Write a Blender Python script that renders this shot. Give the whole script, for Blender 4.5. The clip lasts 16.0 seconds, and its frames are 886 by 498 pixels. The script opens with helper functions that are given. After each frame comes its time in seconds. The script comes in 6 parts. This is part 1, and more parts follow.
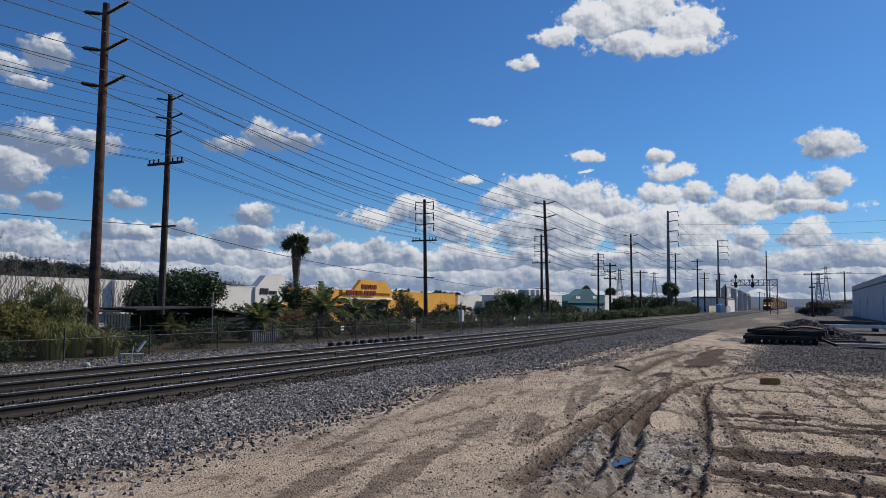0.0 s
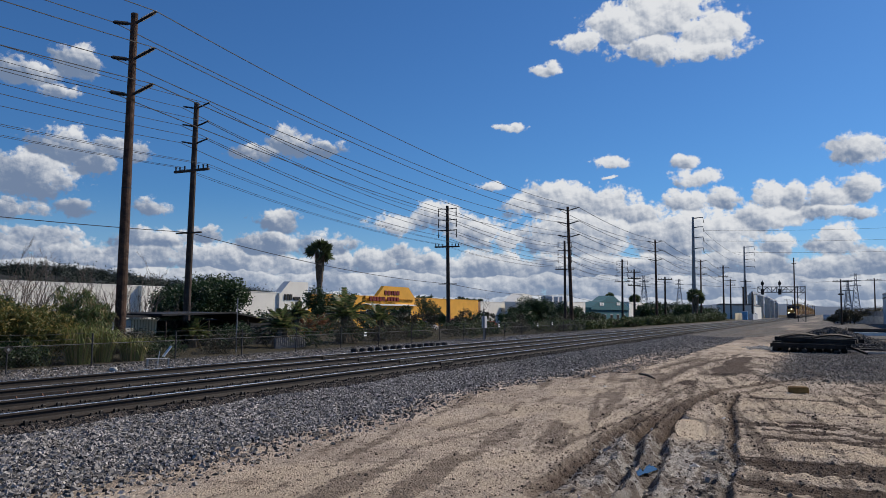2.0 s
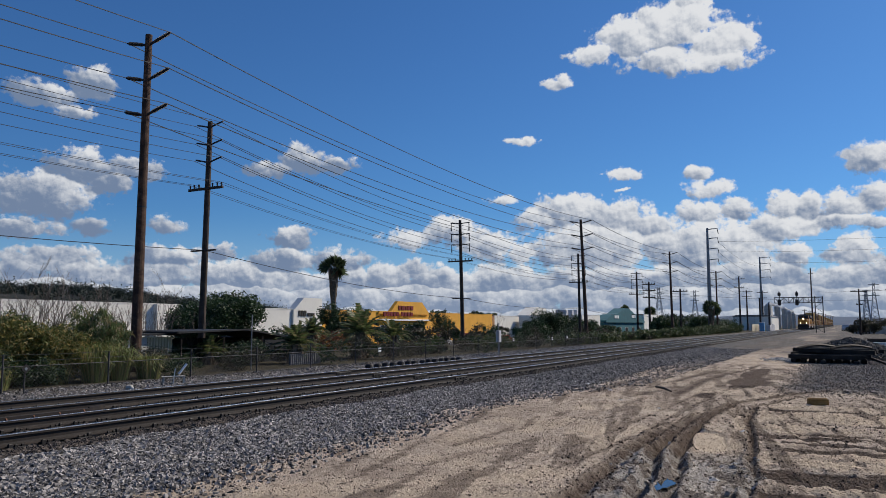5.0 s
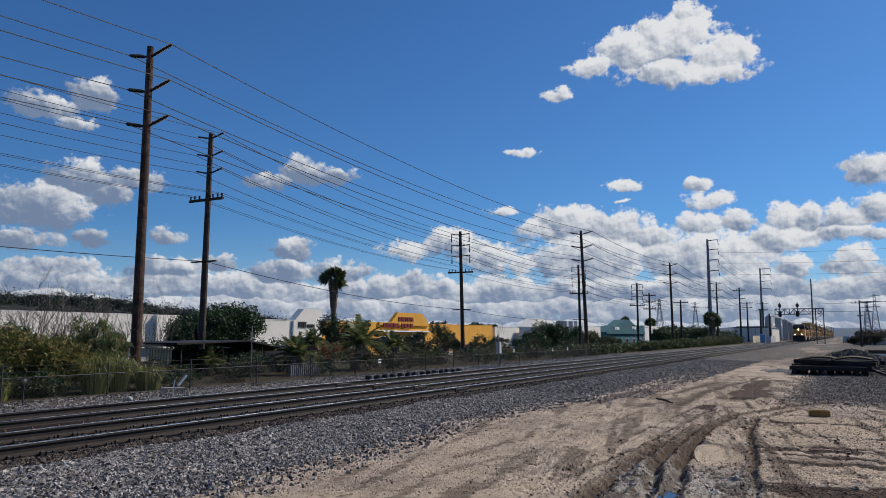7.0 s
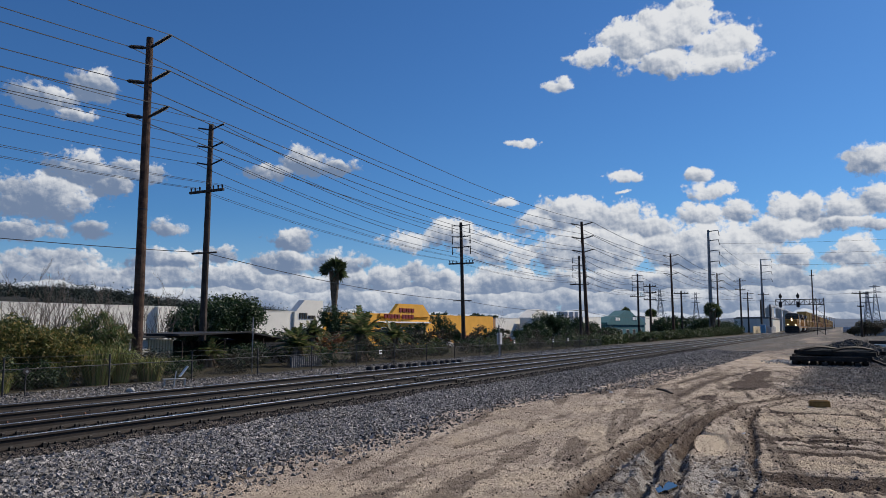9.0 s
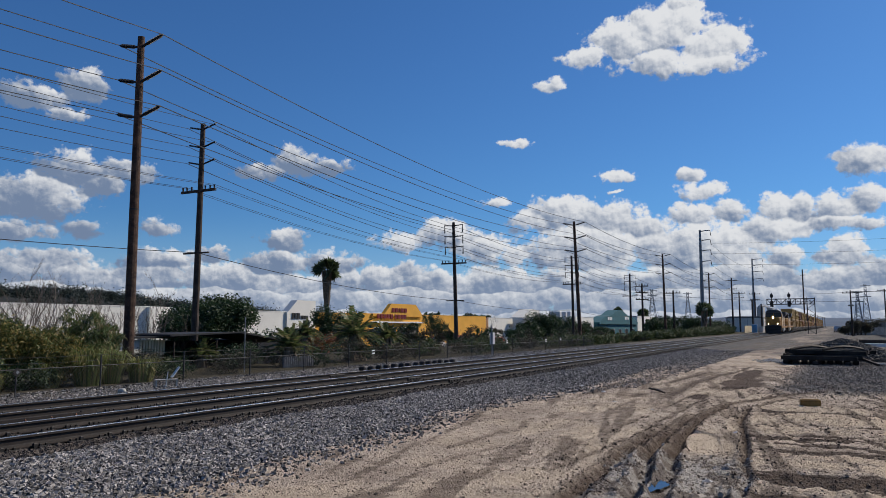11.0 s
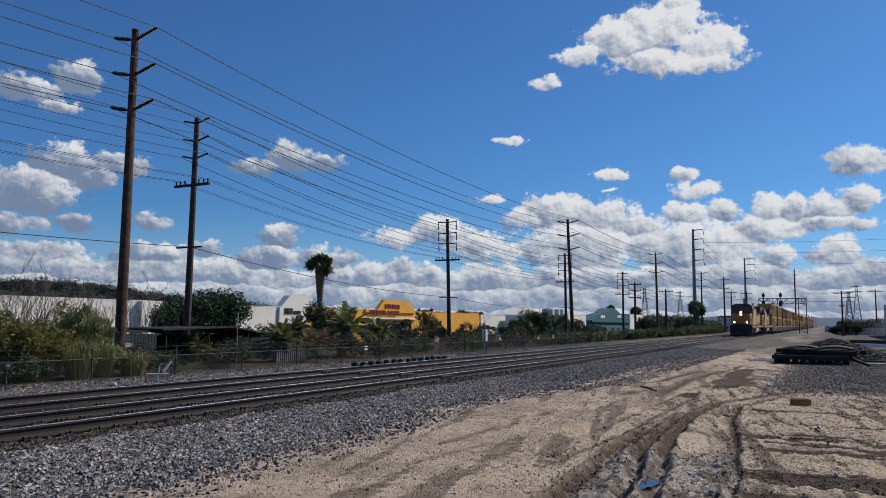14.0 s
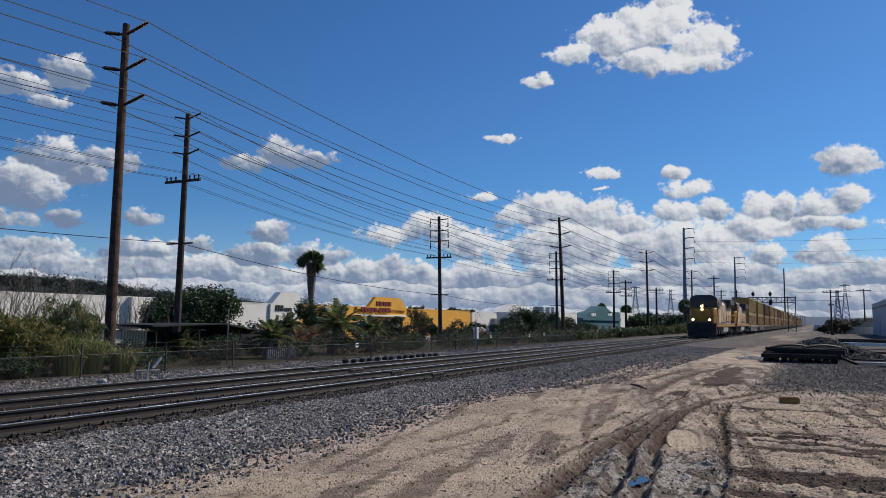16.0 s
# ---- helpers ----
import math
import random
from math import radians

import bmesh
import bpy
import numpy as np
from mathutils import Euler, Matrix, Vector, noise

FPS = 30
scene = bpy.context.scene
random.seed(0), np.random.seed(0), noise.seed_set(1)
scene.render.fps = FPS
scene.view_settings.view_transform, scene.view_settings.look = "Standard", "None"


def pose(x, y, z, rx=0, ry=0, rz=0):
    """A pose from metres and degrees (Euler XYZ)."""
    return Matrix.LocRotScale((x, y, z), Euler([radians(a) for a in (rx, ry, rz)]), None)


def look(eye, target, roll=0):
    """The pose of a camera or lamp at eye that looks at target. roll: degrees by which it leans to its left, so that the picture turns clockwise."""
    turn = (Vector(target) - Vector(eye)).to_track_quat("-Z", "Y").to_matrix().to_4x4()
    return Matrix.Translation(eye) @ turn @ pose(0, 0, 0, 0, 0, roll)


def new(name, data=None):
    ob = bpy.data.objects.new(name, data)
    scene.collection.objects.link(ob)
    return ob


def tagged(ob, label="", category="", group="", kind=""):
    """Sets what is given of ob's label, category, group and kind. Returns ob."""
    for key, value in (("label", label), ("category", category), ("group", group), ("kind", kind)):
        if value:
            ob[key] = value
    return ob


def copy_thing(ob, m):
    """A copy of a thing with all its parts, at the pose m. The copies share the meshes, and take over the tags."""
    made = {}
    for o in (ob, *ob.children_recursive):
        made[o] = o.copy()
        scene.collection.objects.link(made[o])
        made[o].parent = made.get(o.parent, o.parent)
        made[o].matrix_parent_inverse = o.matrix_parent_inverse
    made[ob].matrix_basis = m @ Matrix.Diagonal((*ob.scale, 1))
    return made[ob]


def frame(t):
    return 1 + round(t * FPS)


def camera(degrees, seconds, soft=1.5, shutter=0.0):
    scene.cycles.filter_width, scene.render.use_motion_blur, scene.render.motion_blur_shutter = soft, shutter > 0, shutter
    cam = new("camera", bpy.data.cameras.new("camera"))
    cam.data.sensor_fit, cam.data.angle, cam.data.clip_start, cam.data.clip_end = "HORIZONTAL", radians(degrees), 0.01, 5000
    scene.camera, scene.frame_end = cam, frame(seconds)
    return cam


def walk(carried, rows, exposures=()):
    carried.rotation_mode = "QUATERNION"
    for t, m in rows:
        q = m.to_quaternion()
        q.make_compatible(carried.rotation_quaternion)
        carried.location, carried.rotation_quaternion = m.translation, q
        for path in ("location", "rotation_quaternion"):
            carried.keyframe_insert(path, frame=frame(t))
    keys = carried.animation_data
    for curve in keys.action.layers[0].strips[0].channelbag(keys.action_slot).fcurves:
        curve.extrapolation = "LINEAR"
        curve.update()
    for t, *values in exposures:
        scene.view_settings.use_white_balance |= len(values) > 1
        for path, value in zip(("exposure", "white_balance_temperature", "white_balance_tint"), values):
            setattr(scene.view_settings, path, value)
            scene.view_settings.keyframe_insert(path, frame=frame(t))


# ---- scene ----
cam = camera(61.98, 16.0, soft=0.65)
EYE = (0.0, 0.0, 1.85)
# seconds, turn to the left of the rails' direction, tilt, lean
VIEW = [
    (0.0, 25.62, 4.23, 0.51), (0.5, 25.94, 4.57, 0.92), (1.0, 26.41, 4.73, 1.09), (1.5, 26.99, 4.72, 0.81), (2.0, 27.40, 4.70, 0.68),
    (2.5, 27.75, 4.74, 0.60), (3.0, 27.98, 4.77, 0.40), (3.5, 28.10, 4.74, 0.32), (4.0, 28.25, 4.95, 0.19), (6.5, 28.46, 6.73, 0.04),
    (7.0, 28.45, 6.69, 0.07), (7.5, 28.49, 6.43, 0.05), (8.0, 28.53, 6.20, 0.02), (8.5, 28.51, 6.07, 0.0), (9.0, 28.50, 6.00, 0.0),
    (11.5, 27.81, 5.97, -0.06), (12.0, 27.75, 5.93, 0.02), (12.5, 27.65, 5.91, 0.09), (13.0, 27.56, 5.83, 0.28), (13.5, 27.50, 5.78, 0.33),
    (14.0, 27.43, 5.73, 0.41), (14.5, 27.25, 5.68, 0.57), (15.0, 26.97, 5.58, 0.60), (15.5, 26.83, 5.54, 0.62), (16.0, 26.77, 5.54, 0.62)]
walk(cam, [(t, pose(*EYE, 0, 0, yaw) @ pose(0, 0, 0, 90 + tilt) @ pose(0, 0, 0, 0, 0, lean)) for t, yaw, tilt, lean in VIEW])
scene.view_settings.exposure = 0.0

# ---- sky, clouds and sun ----
SUN_AZ, SUN_EL = 30.0, 40.0


class Graph:
    """Short calls for building node trees."""

    def __init__(self, tree):
        self.t = tree

    def put(self, sock, value):
        if value is None:
            return
        if isinstance(value, bpy.types.NodeSocket):
            self.t.links.new(value, sock)
        elif isinstance(value, (tuple, list)) and len(value) == 3 and sock.type == "RGBA":
            sock.default_value = (*value, 1)
        else:
            sock.default_value = value

    def node(self, kind):
        return self.t.nodes.new(kind)

    def math(self, op, a, b=None, c=None, clamp=False):
        n = self.node("ShaderNodeMath")
        n.operation, n.use_clamp = op, clamp
        for i, v in enumerate((a, b, c)):
            self.put(n.inputs[i], v)
        return n.outputs[0]

    def vec(self, op, a, b=None):
        n = self.node("ShaderNodeVectorMath")
        n.operation = op
        for i, v in enumerate((a, b)):
            self.put(n.inputs[i], v)
        return n.outputs["Value"] if op in ("LENGTH", "DOT_PRODUCT", "DISTANCE") else n.outputs[0]

    def mix(self, fac, a, b, blend="MIX"):
        n = self.node("ShaderNodeMix")
        n.data_type, n.blend_type = "RGBA", blend
        self.put(n.inputs[0], fac), self.put(n.inputs[6], a), self.put(n.inputs[7], b)
        return n.outputs[2]

    def ramp(self, value, low, high, a=0.0, b=1.0, smooth=True):
        n = self.node("ShaderNodeMapRange")
        n.interpolation_type = "SMOOTHSTEP" if smooth else "LINEAR"
        for i, v in enumerate((value, low, high, a, b)):
            self.put(n.inputs[i], v)
        return n.outputs[0]

    def noise(self, vector, scale, detail=4.0, rough=0.55, distort=0.0):
        n = self.node("ShaderNodeTexNoise")
        self.put(n.inputs["Vector"], vector)
        n.inputs["Scale"].default_value, n.inputs["Detail"].default_value = scale, detail
        n.inputs["Roughness"].default_value, n.inputs["Distortion"].default_value = rough, distort
        return n.outputs[0]

    def attr(self, name):
        n = self.node("ShaderNodeAttribute")
        n.attribute_name = name
        return n.outputs["Fac"]


# the one high cloud and the wisps under it: azimuth right of the rails, height, half width, half height (degrees)
HIGH_CLOUD = [
    (-10.6, 21.8, 3.5, 2.1), (-13.8, 21.2, 2.9, 1.7), (-16.4, 20.3, 2.0, 1.0), (-7.3, 20.1, 2.9, 1.8), (-5.4, 20.2, 1.1, 1.0), (-11.1, 19.4, 4.5, 1.0), (-7.7, 18.9, 3.2, 0.8),
    (-9.5, 23.2, 1.4, 1.1), (-19.3, 18.3, 1.1, 0.6), (-22.2, 14.1, 1.4, 0.4), (-14.3, 11.3, 1.4, 0.5), (-9.0, 11.1, 1.1, 0.5), (-8.4, 9.8, 1.9, 0.8), (-23.8, 9.4, 1.3, 0.4),
    (-14.5, 10.1, 0.5, 0.2)]
# grey-based clouds over the warehouses: azimuth right of the rails, height, half width, half height (degrees)
LEFT_CLOUDS = [
    (-54.5, 16.7, 1.6, 1.4), (-57.9, 15.6, 2.5, 1.0), (-55.7, 14.6, 1.8, 0.5), (-54.8, 11.0, 2.6, 1.3), (-57.5, 8.8, 3.7, 1.8), (-51.5, 11.0, 2.1, 1.0), (-53.1, 10.0, 2.2, 1.0),
    (-58.4, 6.5, 2.5, 0.9), (-54.1, 6.9, 1.5, 0.7), (-49.6, 7.1, 1.5, 0.8), (-39.3, 12.5, 1.9, 1.3), (-41.8, 11.7, 2.3, 0.7), (-36.7, 12.1, 2.0, 0.6), (-40.4, 6.5, 2.2, 0.9),
    (-55.9, 4.5, 2.8, 1.2), (-58.6, 3.8, 2.0, 1.3), (-48.9, 4.7, 3.3, 1.0), (-45.4, 5.3, 1.3, 0.7), (-40.8, 4.7, 2.9, 1.2), (-37.0, 4.8, 3.0, 1.1), (-50.4, 3.6, 4.1, 0.9)]
# the tall bank down the line: azimuth right of the rails, height, half width, half height (degrees)
RIGHT_CLOUDS = [
    (-19.0, 8.7, 2.8, 1.4), (-20.8, 8.1, 1.8, 1.1), (-15.8, 8.1, 3.6, 1.5), (-12.7, 7.4, 3.3, 1.1), (-16.9, 6.0, 5.5, 2.4), (-8.8, 5.8, 6.4, 2.1), (-9.1, 8.2, 2.0, 0.8),
    (-6.3, 8.3, 1.3, 0.9), (-3.5, 8.3, 1.3, 1.2), (-1.9, 8.2, 1.2, 1.2), (-3.8, 6.8, 3.2, 1.2), (0.5, 8.1, 2.1, 1.1), (2.2, 8.6, 1.8, 1.0), (0.5, 7.0, 3.7, 0.6),
    (2.4, 11.1, 2.0, 1.4), (-2.8, 4.9, 1.5, 1.3), (0.7, 5.0, 1.9, 1.4), (-31.3, 6.5, 2.2, 1.0), (-27.8, 7.1, 2.4, 1.5), (-25.2, 6.1, 2.6, 1.4), (-22.3, 5.5, 1.3, 0.8)]


def cloud_group():
    """Cloud thickness and light at a place (azimuth, height) of the sky, in degrees."""
    g = bpy.data.node_groups.new("cloud_thickness", "ShaderNodeTree")
    g.interface.new_socket("place", in_out="INPUT", socket_type="NodeSocketVector")
    g.interface.new_socket("thickness", in_out="OUTPUT", socket_type="NodeSocketFloat")
    g.interface.new_socket("light", in_out="OUTPUT", socket_type="NodeSocketFloat")
    G = Graph(g)
    place = G.node("NodeGroupInput").outputs[0]
    warp = G.node("ShaderNodeTexNoise")
    G.put(warp.inputs["Vector"], place)
    warp.inputs["Scale"].default_value, warp.inputs["Detail"].default_value = 0.55, 5
    shift = G.vec("MULTIPLY", G.vec("SUBTRACT", warp.outputs["Color"], (0.5, 0.5, 0.5)), (1.7, 1.1, 0))
    moved = G.vec("ADD", place, shift)
    sep = G.node("ShaderNodeSeparateXYZ")
    G.put(sep.inputs[0], place)
    # the bank along the horizon: rolls of cloud one behind another
    best = shade = None
    for low, swing, scale, tone in ((4.6, 4.0, 0.16, 0.0), (2.9, 3.0, 0.24, -0.12), (1.2, 2.4, 0.33, -0.15)):
        roll = G.noise(G.vec("ADD", G.vec("MULTIPLY", moved, (1.0, 0.25, 0)), (low * 9, 0, 0)), scale, 3.0, 0.6)
        top = G.math("ADD", low - swing / 2, G.math("MULTIPLY", roll, swing))
        under = G.math("MULTIPLY", G.math("SUBTRACT", top, sep.outputs[1]), 0.5)
        val = G.math("SUBTRACT", 0.55, G.math("ABSOLUTE", G.math("SUBTRACT", under, 0.5)))
        tilt_ = G.math("ADD", G.math("SUBTRACT", 0.45, G.math("MULTIPLY", under, 1.1)), tone)
        if best is None:
            best, shade = val, tilt_
        else:
            front = G.ramp(G.math("SUBTRACT", val, best), -0.06, 0.06)
            shade = G.math("ADD", shade, G.math("MULTIPLY", front, G.math("SUBTRACT", tilt_, shade)))
            best = G.math("SMOOTH_MAX", best, val, 0.12)
    best = G.math("MAXIMUM", best, G.ramp(sep.outputs[1], 5.0, 3.0, -0.5, 0.4))
    # single clouds: the nearest lobe gives the light, white towards the sun and grey at its base
    for lobes, tone in ((LEFT_CLOUDS, -0.42), (RIGHT_CLOUDS, 0.12), (HIGH_CLOUD, 0.4)):
        for u, v, a, b in lobes:
            p = G.vec("MULTIPLY", G.vec("SUBTRACT", moved, (u, v, 0)), (1.0 / a, 1.0 / b, 0))
            val = G.math("MULTIPLY", G.math("SUBTRACT", 1.0, G.vec("LENGTH", p)), min(0.9, 0.45 + 0.22 * b))
            lean_ = G.math("ADD", G.vec("DOT_PRODUCT", p, (0.3, 0.75, 0)), tone)
            front = G.ramp(G.math("SUBTRACT", val, best), -0.14, 0.14)
            shade = G.math("ADD", shade, G.math("MULTIPLY", front, G.math("SUBTRACT", lean_, shade)))
            best = G.math("SMOOTH_MAX", best, val, 0.28)
    # billows: each cell is a round puff with its own lit and shaded side
    total, light = best, G.math("MULTIPLY", shade, 0.62)
    for scale, gain, relief in ((0.62, 0.40, 0.08), (1.5, 0.22, 0.045), (3.6, 0.10, 0.02)):
        cell = G.node("ShaderNodeTexVoronoi")
        cell.voronoi_dimensions, cell.feature = "2D", "F1"
        spot = G.vec("ADD", G.vec("MULTIPLY", place, (0.85, 1.15, 0)), G.vec("MULTIPLY", shift, (0.55, 0.55, 0)))
        G.put(cell.inputs["Vector"], spot)
        cell.inputs["Scale"].default_value = scale
        total = G.math("ADD", total, G.math("MULTIPLY", G.math("SUBTRACT", 0.42, cell.outputs["Distance"]), gain))
        side = G.vec("DOT_PRODUCT", G.vec("SUBTRACT", spot, cell.outputs["Position"]), (0.55 * scale, 0.85 * scale, 0))
        light = G.math("ADD", light, G.math("MULTIPLY", side, relief))
    ragged = G.math("SUBTRACT", G.noise(place, 2.4, 7.0, 0.65), 0.5)
    total = G.math("ADD", total, G.math("MULTIPLY", ragged, 0.62))
    light = G.math("ADD", light, G.math("MULTIPLY", G.math("SUBTRACT", G.noise(place, 0.38, 7.0, 0.6), 0.5), 0.9))
    # fine relief: lit where the cloud swells towards the sun
    for scale, reach_, gain in ((0.45, 0.55, 1.0), (1.25, 0.22, 0.8)):
        swell = G.math("SUBTRACT", G.noise(place, scale, 6.0, 0.55), G.noise(G.vec("ADD", place, (0.6 * reach_, reach_, 0)), scale, 6.0, 0.55))
        light = G.math("ADD", light, G.math("MULTIPLY", swell, gain))
    out = G.node("NodeGroupOutput")
    G.put(out.inputs[0], total), G.put(out.inputs[1], light)
    return g


def build_world():
    w = bpy.data.worlds.new("sky")
    scene.world = w
    w.use_nodes = True
    t = w.node_tree
    t.nodes.clear()
    G = Graph(t)
    sky = G.node("ShaderNodeTexSky")
    sky.sky_type, sky.sun_disc = "NISHITA", False
    sky.sun_elevation, sky.sun_rotation, sky.air_density, sky.dust_density, sky.ozone_density = radians(SUN_EL), radians(SUN_AZ), 1.0, 0.3, 2.2
    way = G.node("ShaderNodeTexCoord").outputs["Generated"]
    sep = G.node("ShaderNodeSeparateXYZ")
    G.put(sep.inputs[0], way)
    az = G.math("MULTIPLY", G.math("ARCTAN2", sep.outputs[0], sep.outputs[1]), 57.2958)
    el = G.math("MULTIPLY", G.math("ARCSINE", sep.outputs[2]), 57.2958)
    comb = G.node("ShaderNodeCombineXYZ")
    G.put(comb.inputs[0], az), G.put(comb.inputs[1], el)
    clouds = G.node("ShaderNodeGroup")
    clouds.node_tree = cloud_group()
    G.put(clouds.inputs[0], comb.outputs[0])
    thick, light = clouds.outputs
    cover = G.ramp(thick, -0.04, 0.22)
    # thin edges glow white, thick hearts go grey
    lit = G.ramp(G.math("SUBTRACT", light, G.ramp(thick, 0.15, 0.8, 0.0, 0.12)), -0.52, 0.44)
    white = G.mix(lit, (0.165, 0.228, 0.35), (0.735, 0.75, 0.775))
    blue = G.mix(1.0, sky.outputs[0], (SKY_GAIN * 0.40, SKY_GAIN * 0.78, SKY_GAIN * 1.23), "MULTIPLY")
    haze = G.ramp(el, 9.0, -1.0, 0.0, 0.55)
    blue = G.mix(haze, blue, (0.36, 0.52, 0.74))
    white = G.mix(G.ramp(el, 5.0, 0.0, 0.0, 0.3), white, (0.35, 0.42, 0.55))
    out = G.mix(cover, blue, white)
    bg = G.node("ShaderNodeBackground")
    G.put(bg.inputs[0], out)
    bg.inputs[1].default_value = 1.0
    t.links.new(bg.outputs[0], G.node("ShaderNodeOutputWorld").inputs[0])


SKY_GAIN = 0.072
build_world()
sun = new("sun", bpy.data.lights.new("sun", "SUN"))
sun.data.energy, sun.data.angle, sun.data.color = 4.4, radians(0.6), (1.0, 0.90, 0.77)
sun_way = Vector((math.sin(radians(SUN_AZ)) * math.cos(radians(SUN_EL)), math.cos(radians(SUN_AZ)) * math.cos(radians(SUN_EL)), math.sin(radians(SUN_EL))))
sun.matrix_world = look(sun_way * 60, (0, 0, 0))

# ---- materials ----


def material(name, rough=0.8, metal=0.0, spec=0.38):
    m = bpy.data.materials.new(name)
    m.use_nodes = True
    G = Graph(m.node_tree)
    b = m.node_tree.nodes["Principled BSDF"]
    b.inputs["Roughness"].default_value, b.inputs["Metallic"].default_value = rough, metal
    b.inputs["Specular IOR Level"].default_value = spec
    return m, G, b


def bump(G, b, height, strength=0.4, distance=0.02):
    n = G.node("ShaderNodeBump")
    n.inputs["Strength"].default_value, n.inputs["Distance"].default_value = strength, distance
    G.put(n.inputs["Height"], height)
    G.put(b.inputs["Normal"], n.outputs[0])


def plain(name, colour, rough=0.7, metal=0.0, vary=0.25, scale=3.0, bumps=0.15, dist=0.01, island=0.0, objects=0.0, second=None):
    """A surface with grain at two scales; second: a colour that breaks in as wear or stains."""
    m, G, b = material(name, rough, metal)
    co = G.node("ShaderNodeTexCoord").outputs["Object"]
    big, small = G.noise(co, scale, 4), G.noise(co, scale * 9, 4, 0.65)
    dark = tuple(c * (1 - vary) for c in colour)
    light = tuple(min(1.0, c * (1 + vary)) for c in colour)
    c = G.mix(G.ramp(big, 0.3, 0.7), dark, light)
    c = G.mix(G.ramp(small, 0.35, 0.7, 0.0, 0.35), c, dark)
    if second:
        c = G.mix(G.ramp(G.noise(co, scale * 2.3, 6, 0.7), 0.56, 0.68), c, second)
    if island or objects:
        r = G.node("ShaderNodeNewGeometry").outputs["Random Per Island"] if island else G.node("ShaderNodeObjectInfo").outputs["Random"]
        k = island or objects
        n = G.node("ShaderNodeHueSaturation")
        G.put(n.inputs["Value"], G.ramp(r, 0, 1, 1 - k, 1 + k, False)), G.put(n.inputs["Color"], c)
        G.put(n.inputs["Hue"], G.ramp(G.math("FRACT", G.math("MULTIPLY", r, 7.3)), 0, 1, 0.5 - 0.012 * k, 0.5 + 0.012 * k, False))
        c = n.outputs[0]
    G.put(b.inputs["Base Color"], c)
    G.put(b.inputs["Roughness"], G.ramp(small, 0.3, 0.7, max(0.05, rough - 0.1), min(1.0, rough + 0.1)))
    if bumps:
        bump(G, b, small, bumps, dist)
    return m


def leaf_material(name, colour, tip=None, through_light=0.22):
    m, G, b = material(name, 0.5, spec=0.4)
    r = G.node("ShaderNodeNewGeometry").outputs["Random Per Island"]
    dark, light = tuple(c * 0.55 for c in colour), tuple(c * 1.45 for c in colour)
    c = G.mix(r, dark, light)
    if tip:
        c = G.mix(G.ramp(G.math("FRACT", G.math("MULTIPLY", r, 13.7)), 0.72, 0.8), c, tip)
    G.put(b.inputs["Base Color"], c)
    tr = G.node("ShaderNodeBsdfTranslucent")
    G.put(tr.inputs[0], c)
    mixer = G.node("ShaderNodeMixShader")
    mixer.inputs[0].default_value = through_light
    out = m.node_tree.nodes["Material Output"]
    m.node_tree.links.new(b.outputs[0], mixer.inputs[1])
    m.node_tree.links.new(tr.outputs[0], mixer.inputs[2])
    m.node_tree.links.new(mixer.outputs[0], out.inputs[0])
    return m


def glow(name, colour, strength):
    m, G, b = material(name, 0.3)
    b.inputs["Base Color"].default_value = (*colour, 1)
    b.inputs["Emission Color"].default_value = (*colour, 1)
    b.inputs["Emission Strength"].default_value = strength
    return m


